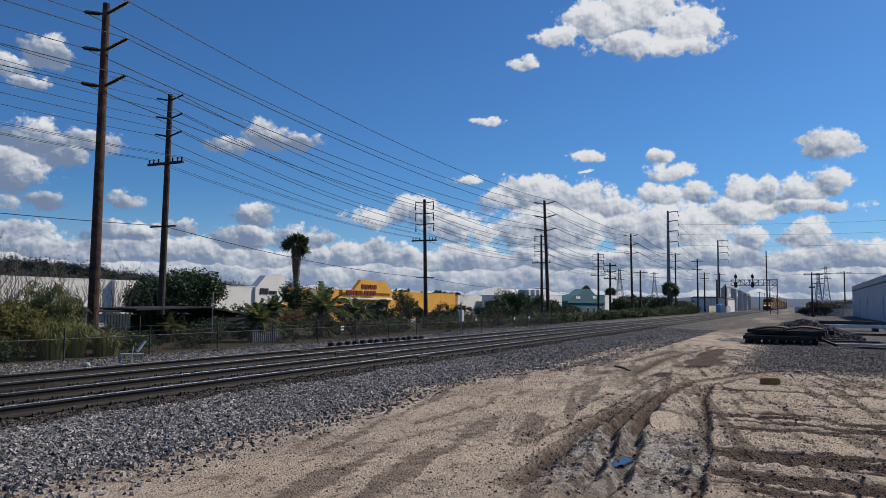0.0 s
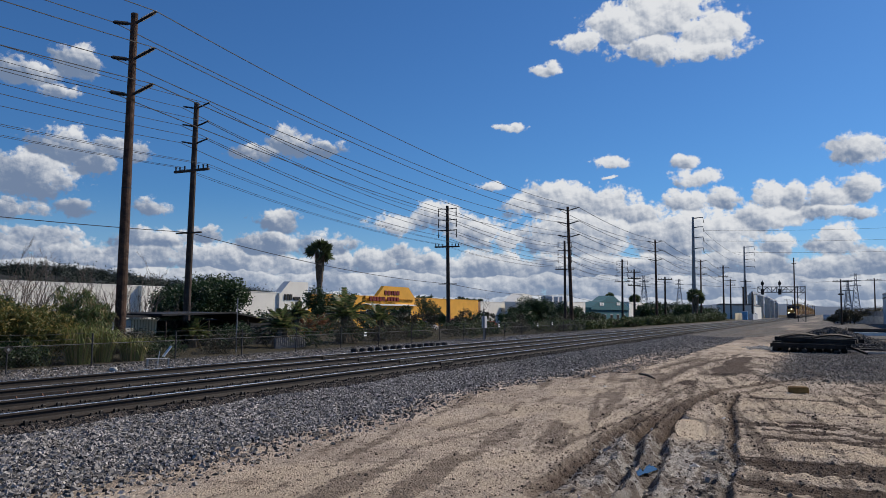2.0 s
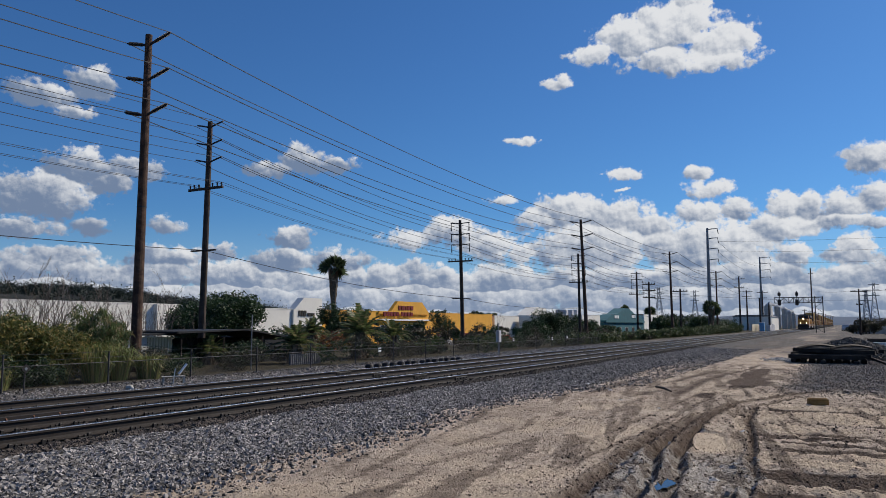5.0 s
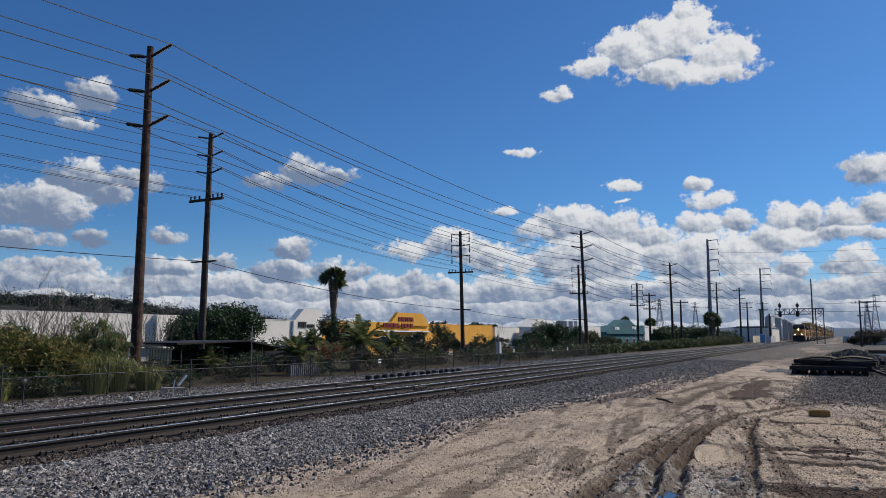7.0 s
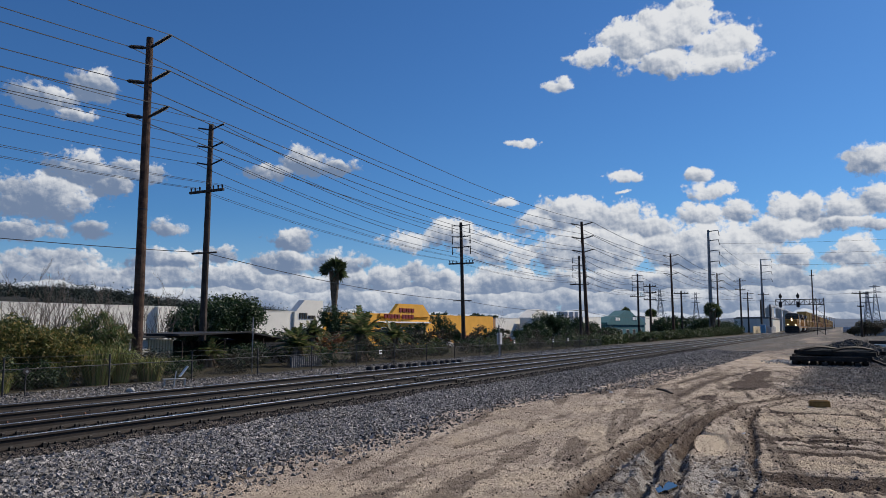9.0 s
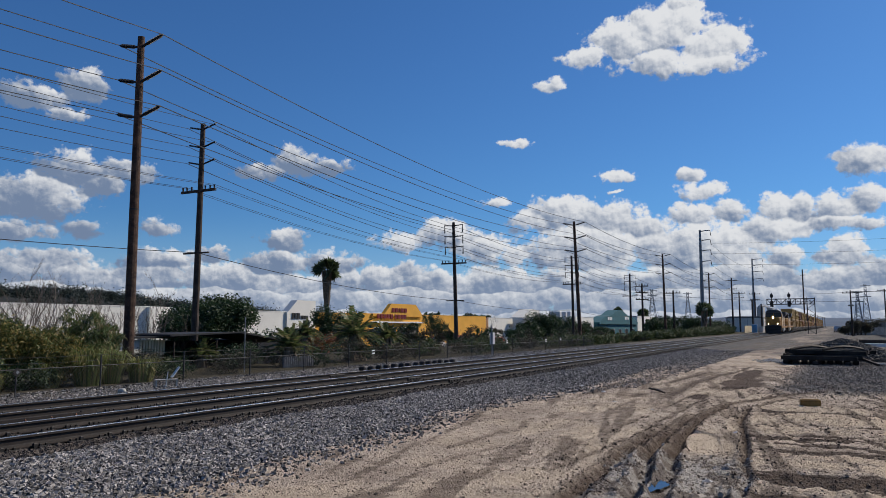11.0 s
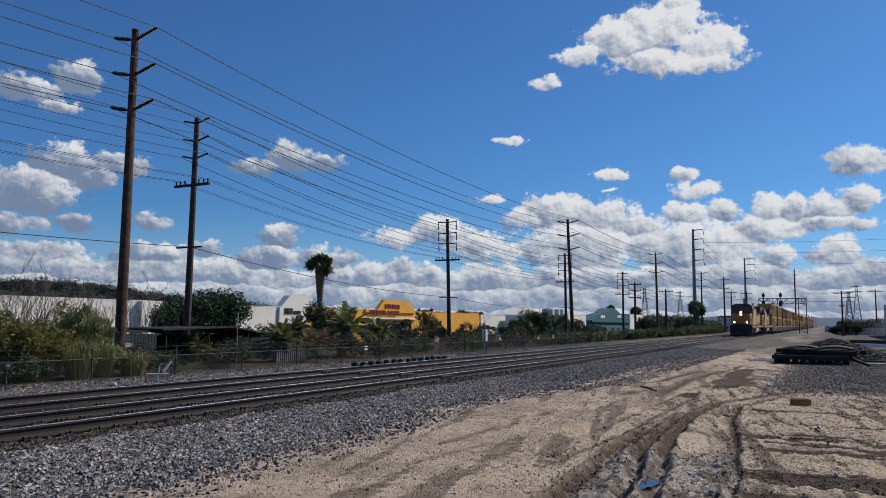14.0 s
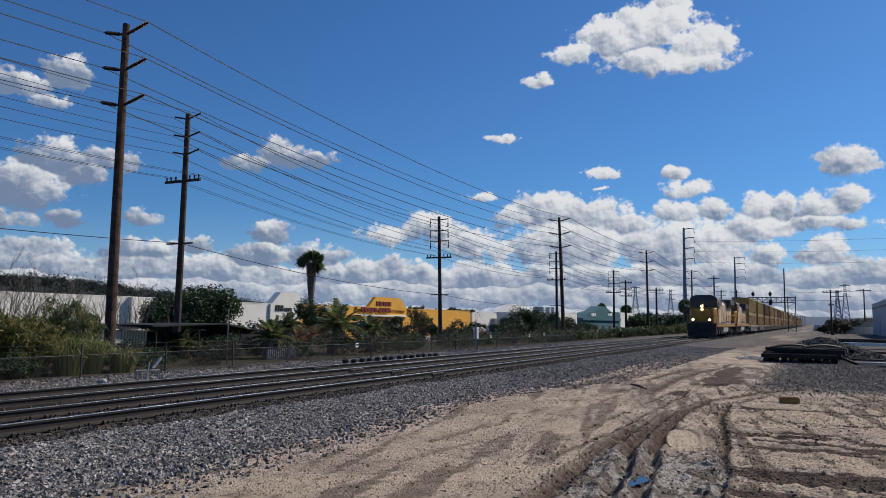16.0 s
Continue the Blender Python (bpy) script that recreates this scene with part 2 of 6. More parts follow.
def ground_material():
    """Dirt, mud, gravel and wet ground, mixed by the sheet's own masks."""
    m, G, b = material("dirt_ground", 0.9)
    co = G.node("ShaderNodeTexCoord").outputs["Object"]
    mud, wet, gravel, pale, asphalt, grass, clay = (G.attr(k) for k in ("mud", "wet", "gravel", "pale", "asphalt", "grass", "clay"))
    big, mid, fine = G.noise(co, 0.7, 6, 0.65), G.noise(co, 6.5, 6, 0.7), G.noise(co, 55, 4, 0.75)
    c = G.mix(G.ramp(big, 0.3, 0.7), (0.36, 0.288, 0.224), (0.59, 0.487, 0.382))
    c = G.mix(G.ramp(mid, 0.48, 0.68, 0, 0.55), c, (0.16, 0.118, 0.083))
    c = G.mix(pale, c, G.mix(mid, (0.52, 0.41, 0.29), (0.64, 0.525, 0.385)))
    stone = G.node("ShaderNodeTexVoronoi")
    G.put(stone.inputs["Vector"], co)
    stone.inputs["Scale"].default_value = 15
    sepc = G.node("ShaderNodeSeparateColor")
    G.put(sepc.inputs[0], stone.outputs["Color"])
    grey = G.mix(sepc.outputs[0], (0.035, 0.034, 0.033), (0.22, 0.212, 0.205))
    grey = G.mix(G.ramp(G.noise(co, 0.35, 6, 0.7), 0.45, 0.62, 0.0, 0.6), grey, G.mix(mid, (0.075, 0.06, 0.047), (0.20, 0.16, 0.125)))
    c = G.mix(G.math("MULTIPLY", gravel, G.ramp(G.math("ADD", mid, G.math("MULTIPLY", gravel, 0.5)), 0.55, 0.8)), c, grey)
    c = G.mix(G.math("MULTIPLY", mud, G.ramp(G.math("ADD", mid, mud), 0.7, 0.98)), c, G.mix(fine, (0.055, 0.039, 0.029), (0.150, 0.108, 0.080)))
    # grey clay, with the bright wet glints worked into its pale tone
    c = G.mix(G.math("MULTIPLY", clay, G.ramp(G.math("ADD", mid, clay), 0.8, 1.3, 0.0, 0.85)), c, G.mix(fine, (0.16, 0.142, 0.122), (0.42, 0.385, 0.34)))
    c = G.mix(asphalt, c, G.mix(mid, (0.085, 0.082, 0.078), (0.15, 0.143, 0.135)))
    # grassy ground, its colour lowered to hold the shade under the shrubs
    c = G.mix(grass, c, G.mix(mid, (0.030, 0.028, 0.016), (0.085, 0.072, 0.045)))
    c = G.mix(G.ramp(fine, 0.56, 0.68, 0, 0.32), c, (0.09, 0.068, 0.05))
    grit = G.node("ShaderNodeTexVoronoi")
    G.put(grit.inputs["Vector"], co)
    grit.inputs["Scale"].default_value = 34
    sepg = G.node("ShaderNodeSeparateColor")
    G.put(sepg.inputs[0], grit.outputs["Color"])
    tone = G.ramp(sepg.outputs[1], 0.0, 1.0, 0.5, 1.35, False)
    speck = G.node("ShaderNodeCombineColor")
    for k in range(3):
        G.put(speck.inputs[k], tone)
    c = G.mix(G.math("SUBTRACT", 0.40, G.math("MULTIPLY", pale, 0.34)), c, G.mix(1.0, c, speck.outputs[0], "MULTIPLY"))
    G.put(b.inputs["Base Color"], c)
    G.put(b.inputs["Roughness"], G.ramp(G.math("ADD", wet, G.math("MULTIPLY", G.math("SUBTRACT", fine, 0.5), 0.5)), 0.25, 0.95, 0.92, 0.35))
    G.put(b.inputs["Specular IOR Level"], G.ramp(wet, 0.2, 0.7, 0.12, 0.6))
    height = G.math("ADD", G.math("SUBTRACT", G.math("MULTIPLY", fine, 0.6), G.math("MULTIPLY", grit.outputs["Distance"], 0.45)), G.math("ADD", mid, G.math("MULTIPLY", G.math("MULTIPLY", stone.outputs["Distance"], gravel), -1.0)))
    bump(G, b, height, 1.0, 0.045)
    return m


M_GROUND = ground_material()
M_STONE = plain("crushed_grey_ballast", (0.205, 0.190, 0.176), 0.75, vary=0.35, scale=6, island=0.95)
M_BED = plain("dirty_track_bed_stone", (0.070, 0.057, 0.047), 0.9, vary=0.35, scale=6, island=0.7)
# heap gravel: the shade on its near side is put into the base colour
M_HEAP = plain("shade_dark_gravel", (0.085, 0.078, 0.07), 0.9, vary=0.35, scale=6, island=0.7)
M_GRIT = plain("grey_brown_gravel", (0.17, 0.152, 0.135), 0.85, vary=0.35, scale=6, island=0.7)
M_PEBBLE = plain("brown_clods", (0.21, 0.165, 0.125), 0.9, vary=0.3, scale=6, island=0.55)
M_RAIL = plain("brown_rusted_rail_steel", (0.020, 0.0145, 0.012), 0.7, 0.0, 0.3, 5, second=(0.042, 0.028, 0.02))
M_RAILTOP = plain("polished_rail_steel", (0.66, 0.66, 0.66), 0.24, 1.0, 0.1, 8, 0.02)
M_OLDTIE = plain("black_rotten_timber", (0.022, 0.019, 0.017), 0.95, 0, 0.4, 3, 0.6, 0.03, objects=0.4)
M_MUD = plain("dark_wet_mud_clods", (0.075, 0.054, 0.040), 0.75, 0, 0.35, 8, 0.4, island=0.6)
M_CLAY = plain("grey_wet_clay", (0.34, 0.31, 0.275), 0.55, 0, 0.25, 9, 0.4, island=0.35)
M_TIE = plain("weathered_creosoted_timber", (0.066, 0.054, 0.045), 0.9, 0, 0.4, 3, 0.5, 0.02, objects=0.35)
M_DARKIRON = plain("black_iron", (0.03, 0.027, 0.025), 0.6, 0.3, 0.3, 9)
# lighter patches: mottled bark, together with sunlit specks put into the colour
M_POLE = plain("brown_weathered_pole_timber", (0.082, 0.046, 0.031), 0.88, 0, 0.5, 4.0, 0.9, 0.05, second=(0.16, 0.10, 0.07))
M_POLEDARK = plain("dark_pole_timber", (0.06, 0.043, 0.034), 0.88, 0, 0.4, 2.5, 0.6, 0.03)
M_INSUL = plain("dark_insulator", (0.03, 0.03, 0.033), 0.65, 0, 0.2, 8)
M_WIRE = plain("dark_wire", (0.03, 0.03, 0.032), 0.6, 0.3, 0.1, 3, 0)
M_STEEL = plain("grey_galvanised_steel", (0.22, 0.23, 0.245), 0.5, 0.5, 0.15, 2)
M_WHITEWALL = plain("off_white_painted_wall", (0.74, 0.72, 0.66), 0.85, 0, 0.05, 0.5, 0.1, second=(0.68, 0.66, 0.60))
M_YELLOW = plain("orange_yellow_painted_wall", (0.74, 0.37, 0.045), 0.8, 0, 0.06, 0.5, 0.1)
M_RED = plain("dark_red_letters", (0.17, 0.012, 0.012), 0.6)
M_TEAL = plain("teal_painted_wall", (0.018, 0.105, 0.13), 0.8, 0, 0.12, 0.6, 0.1)
M_GREYWALL = plain("light_grey_wall", (0.50, 0.51, 0.53), 0.8, 0, 0.08, 0.3, 0.1)
M_ROOF = plain("grey_roofing", (0.17, 0.165, 0.16), 0.9, 0, 0.2, 0.7)
M_WINDOW = plain("dark_window_glass", (0.02, 0.024, 0.03), 0.12, 0, 0.2, 1, 0)
M_DARKROOF = plain("dark_shade_cloth", (0.014, 0.015, 0.018), 0.8, 0, 0.3, 2)
M_BEIGE = plain("beige_corrugated_steel", (0.60, 0.52, 0.36), 0.7, 0.0, 0.1, 2)
M_RUST = plain("rusty_steel", (0.16, 0.075, 0.045), 0.85, 0.2, 0.4, 4)
M_CONCRETE = plain("pale_concrete", (0.45, 0.44, 0.41), 0.9, 0, 0.2, 2, 0.3)
M_BARK = plain("grey_brown_bark", (0.12, 0.09, 0.065), 0.9, 0, 0.4, 6, 0.6, 0.03)
M_THATCH = plain("dead_palm_frond_thatch", (0.19, 0.14, 0.095), 0.95, 0, 0.4, 5, 0.5, island=0.4)
M_TWIG = plain("grey_bare_twigs", (0.14, 0.115, 0.095), 0.9, 0, 0.2, 6, 0)
M_WHITE = plain("white_paint", (0.78, 0.78, 0.76), 0.6, 0, 0.08, 3)
M_LEAF = leaf_material("dark_green_leaves", (0.030, 0.058, 0.020))
# the pale share of leaves paints in the shrubs' yellowish highlights
M_LEAFY = leaf_material("yellow_green_leaves", (0.10, 0.115, 0.032), (0.38, 0.29, 0.10), 0.3)
M_GRASS = leaf_material("grass_blades", (0.16, 0.19, 0.06), (0.30, 0.26, 0.11), 0.35)
M_FROND = leaf_material("palm_fronds", (0.10, 0.135, 0.05), (0.26, 0.22, 0.11), 0.35)
M_PALM = leaf_material("fan_palm_leaves", (0.075, 0.10, 0.045), None, 0.35)
M_ORANGE = leaf_material("orange_brown_leaves", (0.20, 0.085, 0.035))
M_DRY = leaf_material("dry_brush", (0.060, 0.052, 0.034), (0.04, 0.055, 0.025))
M_IVY = leaf_material("ivy_leaves", (0.055, 0.085, 0.032), (0.13, 0.14, 0.05))

# ---- mesh helpers ----


class Mesh:
    """Gathers vertices and faces of one part."""

    def __init__(self):
        self.v, self.f, self.slots = [], [], []

    def add(self, verts, faces, slot=0):
        n = len(self.v)
        self.v.extend(tuple(p) for p in verts)
        self.f.extend(tuple(i + n for i in f) for f in faces)
        self.slots.extend([slot] * len(faces))
        return self

    def box(self, x0, x1, y0, y1, z0, z1, bevel=0.0, m=None, slot=0):
        """A box with its upper edges worn off by bevel."""
        b = min(bevel, (x1 - x0) * 0.45, (y1 - y0) * 0.45, (z1 - z0) * 0.45)
        if b > 0:
            rings = [(0, z0), (0, z1 - b), (b, z1)]
        else:
            rings = [(0, z0), (0, z1)]
        v = []
        for i, z in rings:
            v += [(x0 + i, y0 + i, z), (x1 - i, y0 + i, z), (x1 - i, y1 - i, z), (x0 + i, y1 - i, z)]
        f = [(3, 2, 1, 0)]
        for k in range(len(rings) - 1):
            o = 4 * k
            f += [(o + j, o + (j + 1) % 4, o + 4 + (j + 1) % 4, o + 4 + j) for j in range(4)]
        o = 4 * (len(rings) - 1)
        f.append((o, o + 1, o + 2, o + 3))
        if m is not None:
            v = [m @ Vector(p) for p in v]
        return self.add(v, f, slot)

    def tube(self, points, radii, n=8, slot=0, caps=True):
        """A round bar along points; radii: one number or one a point."""
        pts = [Vector(p) for p in points]
        if not isinstance(radii, (list, tuple)):
            radii = [radii] * len(pts)
        v, f = [], []
        for i, p in enumerate(pts):
            d = (pts[min(i + 1, len(pts) - 1)] - pts[max(i - 1, 0)]).normalized()
            a = d.orthogonal().normalized() if i == 0 else (a - d * a.dot(d)).normalized()
            c = d.cross(a)
            v += [p + (a * math.cos(2 * math.pi * k / n) + c * math.sin(2 * math.pi * k / n)) * radii[i] for k in range(n)]
        for i in range(len(pts) - 1):
            f += [(i * n + k, i * n + (k + 1) % n, (i + 1) * n + (k + 1) % n, (i + 1) * n + k) for k in range(n)]
        if caps:
            f += [tuple(range(n))[::-1], tuple((len(pts) - 1) * n + k for k in range(n))]
        return self.add(v, f, slot)

    def bar(self, p, q, w, h, slot=0):
        """A square bar from p to q."""
        p, q = Vector(p), Vector(q)
        d = (q - p).normalized()
        s = d.cross(Vector((0, 0, 1)))
        s = s.normalized() if s.length > 1e-4 else Vector((1, 0, 0))
        u = s.cross(d)
        v = [e + s * a * w / 2 + u * c * h / 2 for e in (p, q) for a, c in ((-1, -1), (1, -1), (1, 1), (-1, 1))]
        return self.add(v, [(3, 2, 1, 0), (4, 5, 6, 7)] + [(k, (k + 1) % 4, 4 + (k + 1) % 4, 4 + k) for k in range(4)], slot)

    def extrude(self, outline, axis, a, b, slot=0):
        """A prism: the outline (two coordinates a corner) pushed along an axis from a to b."""
        def at(p, w):
            return {"x": (w, p[0], p[1]), "y": (p[0], w, p[1]), "z": (p[0], p[1], w)}[axis]
        n = len(outline)
        v = [at(p, a) for p in outline] + [at(p, b) for p in outline]
        return self.add(v, [tuple(range(n))[::-1], tuple(range(n, 2 * n))] + [(k, (k + 1) % n, n + (k + 1) % n, n + k) for k in range(n)], slot)

    def data(self, name, mats, smooth=False):
        me = bpy.data.meshes.new(name)
        me.from_pydata(self.v, [], self.f)
        for m in (mats if isinstance(mats, (list, tuple)) else [mats]):
            me.materials.append(m)
        if any(self.slots):
            me.polygons.foreach_set("material_index", self.slots)
        bm = bmesh.new()
        bm.from_mesh(me)
        bmesh.ops.recalc_face_normals(bm, faces=bm.faces)
        bm.to_mesh(me)
        bm.free()
        if smooth:
            me.polygons.foreach_set("use_smooth", [True] * len(me.polygons))
        me.update()
        return me


def part(name, mesh, mat, parent=None, label="", smooth=False):
    """Links a mesh as one object, under a thing or part if given."""
    ob = new(name, mesh.data(name, mat, smooth) if isinstance(mesh, Mesh) else mesh)
    if parent is not None:
        ob.parent = parent
    return tagged(ob, label)


def thing(name, label, category, group="", kind="", at=(0, 0, 0), rz=0.0):
    ob = new(name)
    ob.empty_display_size = 0.2
    ob.matrix_basis = pose(*at, 0, 0, rz)
    return tagged(ob, label, category, group, kind)


def soup(name, verts, faces, mat):
    """A mesh from number arrays: vertices n x 3, faces n x k."""
    me = bpy.data.meshes.new(name)
    k = faces.shape[1]
    me.vertices.add(len(verts)), me.loops.add(faces.size), me.polygons.add(len(faces))
    me.vertices.foreach_set("co", verts.astype(np.float32).ravel())
    me.loops.foreach_set("vertex_index", faces.astype(np.int32).ravel())
    me.polygons.foreach_set("loop_start", np.arange(0, faces.size, k, dtype=np.int32))
    me.materials.append(mat)
    me.update(calc_edges=True)
    me.shade_flat()
    return me


def lattice(x, y, seed):
    """Smooth noise from 0 to 1 over arrays."""
    xi, yi = np.floor(x).astype(np.int64), np.floor(y).astype(np.int64)
    fx, fy = x - xi, y - yi
    fx, fy = fx * fx * (3 - 2 * fx), fy * fy * (3 - 2 * fy)

    def h(a, b):
        n = (a * 374761393 + b * 668265263 + seed * 974634777) & 0x7FFFFFFF
        n = ((n ^ (n >> 13)) * 1274126177) & 0x7FFFFFFF
        return ((n ^ (n >> 16)) & 0xFFFF) / 65535.0
    return (h(xi, yi) * (1 - fx) + h(xi + 1, yi) * fx) * (1 - fy) + (h(xi, yi + 1) * (1 - fx) + h(xi + 1, yi + 1) * fx) * fy


def fractal(x, y, seed, octaves=4):
    total, amp = 0, 0.5
    for o in range(octaves):
        total = total + amp * lattice(x * 2 ** o, y * 2 ** o, seed + o)
        amp *= 0.5
    return total / (1 - 0.5 ** octaves)


def step(a, b, x):
    t = np.clip((x - a) / (b - a), 0, 1)
    return t * t * (3 - 2 * t)


# ---- ground ----
RAIL_Z, TIE_TOP = 0.30, 0.11
NEAR_RAILS, FAR_RAILS = (-10.43, -11.87), (-13.40, -14.84)
NEAR_TRACK, FAR_TRACK = -11.15, -14.12


def ballast_edge(y):
    """Where the ballast shoulder meets the dirt."""
    x = np.interp(y, [0, 6, 9.6, 13, 18, 22, 36, 60], [-6.8, -6.85, -7.1, -7.5, -7.85, -6.9, -7.1, -7.3])
    return x + 0.55 * (fractal(y * 0 + 3, y * 0.5, 5, 4) - 0.5)


# wheel ruts: how far along the line they run, and how far beside it
RUTS = {
    "main": ([8.0, 9.1, 10.4, 12.8, 15.7, 18.8, 21.5, 25.8], [-1.75, -1.86, -2.07, -2.40, -2.54, -2.27, -1.35, 0.70]),
    "inner": ([8.0, 9.3, 10.9, 13.0, 16.1, 19.0], [-2.05, -2.20, -2.50, -2.67, -2.72, -2.80]),
    "outer": ([8.0, 10.3, 12.5, 14.5, 17.5], [-2.65, -2.80, -2.93, -2.87, -3.10]),
    "tread": ([8.0, 9.7, 12.0, 14.6, 16.4, 19.0], [-1.10, -1.25, -1.44, -1.68, -1.92, -2.05]),
    "edge": ([8.0, 9.6, 11.1, 13.3, 15.6, 18.0, 20.5, 23.8], [-0.95, -1.04, -1.20, -1.46, -1.75, -1.83, -1.29, 0.76])}


def rut(name, y):
    return np.interp(y, *RUTS[name])


def rough(x, y, seed):
    """Coarse clods and fine crumbs, about -0.5 to 0.5."""
    return 0.6 * (fractal(x * 4.5, y * 4.5, seed, 3) - 0.5) + 0.5 * (fractal(x * 14.0, y * 14.0, seed + 7, 2) - 0.5)


def rise(x, y):
    """Height of the ground and its masks."""
    z = np.zeros_like(x)
    edge = ballast_edge(y)
    z += 0.10 * step(edge, edge - 2.0, x)
    z += 0.05 * step(-17.5, -18.5, x) - 2.05 * step(-27, -46, x)
    near = step(150, 90, y) * step(-9.5, -7.0, x) * step(30, 16, x)
    z += near * (fractal(x * 0.5, y * 0.5, 11, 4) - 0.5) * 0.08
    z += near * (fractal(x * 3.1, y * 3.1, 17, 5) - 0.5) * 0.035 + near * (fractal(x * 9.0, y * 9.0, 18, 2) - 0.5) * 0.03
    # faint old wheel marks that run with the ruts
    grooves = fractal((x + 0.22 * y) * 4.6, (y - 0.22 * x) * 0.35, 19, 3)
    z += near * (grooves - 0.5) * 0.022
    crumb = rough(x, y, 201)
    mud = np.zeros_like(x)
    wob = (fractal(x * 0 + 1, y * 1.1, 23, 3) - 0.5) * 0.16
    start = step(6.5, 8.0, y)
    for name, w, d, far0, far1, dark in (("main", 0.085, 0.10, 22, 27, 1.0), ("inner", 0.09, 0.08, 15, 18, 0.95), ("outer", 0.10, 0.06, 13, 16, 0.85), ("edge", 0.05, 0.045, 19, 24, 0.8)):
        zone = start * step(far1, far0, y)
        u = (x - rut(name, y) - wob) / w
        knob = 0.6 + 0.8 * lattice(y * 7.0, x * 5.0, 29)
        z += zone * (-d * np.exp(-u ** 2) + 0.45 * d * np.exp(-((np.abs(u) - 1.8) / 0.6) ** 2) * knob)
        mud = np.maximum(mud, zone * dark * np.exp(-(u / 2.2) ** 2))
    # the pressed tyre band, ribbed across
    u = (x - rut("tread", y)) / 0.19
    band = start * step(18.5, 16.0, y) * np.exp(-u ** 6)
    z += band * (0.012 * np.sign(np.sin(y * 52 + x * 9)) - 0.02)
    # churned wet clay between and beside the ruts, close by
    mid_x = 0.5 * (rut("outer", y) + rut("edge", y))
    churn = start * step(12.2, 10.6, y + 1.2 * (fractal(x * 1.3, y * 0.6, 33, 3) - 0.5)) * step(1.05, 0.75, np.abs(x - mid_x) + 0.3 * (fractal(x * 2, y * 2, 35, 3) - 0.5))
    z += churn * rough(x * 1.4, y * 1.1, 31) * 0.13
    spoil = start * step(17, 14, y) * step(0.55, 0.25, np.abs(x - rut("inner", y) + 0.12))
    z += spoil * crumb * 0.09
    mud = np.maximum(mud, spoil * step(0.0, 0.16, rough(x, y, 37)) * 0.8)
    # clay spread wide enough to paint the glints of the churn too
    clay = churn * step(-0.03, 0.08, rough(x * 0.9, y * 0.6, 39) + 0.05)
    mud = np.maximum(mud, churn * 0.95 * (1 - clay))
    # cross ruts on the open side
    side = step(-0.12, 0.2, x - rut("edge", y)) * step(7.0, 8.5, y) * step(21, 17, y) * step(9, 6, x)
    sway = y + 0.10 * np.sin(x * 1.3) - 0.06 * x
    bars = 0.62 * fractal(x * 0.22, sway * 1.7, 41, 2) + 0.38 * fractal(x * 1.1, sway * 5.0, 45, 3)
    z += side * ((bars - 0.5) * 0.17 + crumb * 0.10)
    mud = np.maximum(mud, side * step(0.49, 0.43, bars + 0.16 * crumb))
    # damp wheel marks on the path further on
    blot = 1.2 * np.exp(-(((x + 2.75) / 0.55) ** 2 + ((y - 25.5) / 3.0) ** 2)) + 1.1 * np.exp(-(((x + 3.1) / 0.45) ** 2 + ((y - 31.5) / 3.5) ** 2)) + 0.6 * np.exp(-(((x + 3.2) / 0.6) ** 2 + ((y - 20.5) / 1.0) ** 2))
    mud = np.maximum(mud, 0.95 * step(0.35, 0.6, blot + 0.9 * (fractal(x * 3.0, y * 1.6, 55, 4) - 0.5)))
    for c0, bow in ((-6.35, 0.018), (-5.0, 0.035), (-4.2, 0.03)):
        u = (x - c0 - bow * (y - 21) - 0.15 * np.sin(y * 0.4)) / 0.17
        there = step(18.5, 21, y) * step(48, 36, y)
        z += there * -0.03 * np.exp(-u ** 2)
        mud = np.maximum(mud, there * 0.8 * np.exp(-(u / 1.4) ** 2) * step(0.38, 0.6, fractal(x * 1.2, y * 0.35, 51, 3)))
    # the dark damp strip at the foot of the ballast
    strip = np.exp(-((x - edge - 0.45) / 0.22) ** 2) * step(11, 8, y)
    mud = np.maximum(mud, strip * 0.8 * step(0.3, 0.55, fractal(x * 2.5, y * 1.2, 57, 3)))
    for o in (-5.6, -5.0, -4.0, -3.5):
        u = (x - o - 0.4 * np.sin(y * 0.16) - 0.07 * (y - 14)) / 0.09
        there = step(6, 9, y) * step(34, 22, y)
        z += there * -0.022 * np.exp(-u ** 2)
        mud = np.maximum(mud, there * 0.5 * np.exp(-(u / 1.4) ** 2) * step(0.42, 0.6, fractal(x * 2.0, y * 0.6, 63, 3)))
    damp = step(0.56, 0.68, 0.6 * fractal((x + 0.3 * y) * 2.6, (y - 0.3 * x) * 0.5, 61, 4) + 0.4 * fractal(x * 9, y * 9, 65, 3)) * 0.30 * near
    mud = np.maximum(mud, np.maximum(damp, step(0.55, 0.66, grooves) * 0.5 * near))
    mud = np.clip(mud * (0.75 + 0.95 * fractal(x * 7.0, y * 7.0, 97, 3)), 0, 1)
    wet = np.maximum(churn * 0.55, 0.25 * mud)
    # pale flat silt
    pale = 0.55 * step(0.45, 0.66, fractal(x * 1.0, y * 0.6, 71, 5)) * near
    pale = np.maximum(pale, 0.9 * side * step(0.53, 0.57, bars + 0.1 * crumb))
    pale = np.maximum(pale, 0.75 * band)
    pale = np.maximum(pale * (1 - mud), 0.55 * clay)
    silt = np.exp(-(((x + 2.0 + 0.17 * (y - 12.7)) / 0.27) ** 4 + ((y - 12.65) / 1.1) ** 4)) + 0.3 * (fractal(x * 5, y * 2.5, 73, 3) - 0.5)
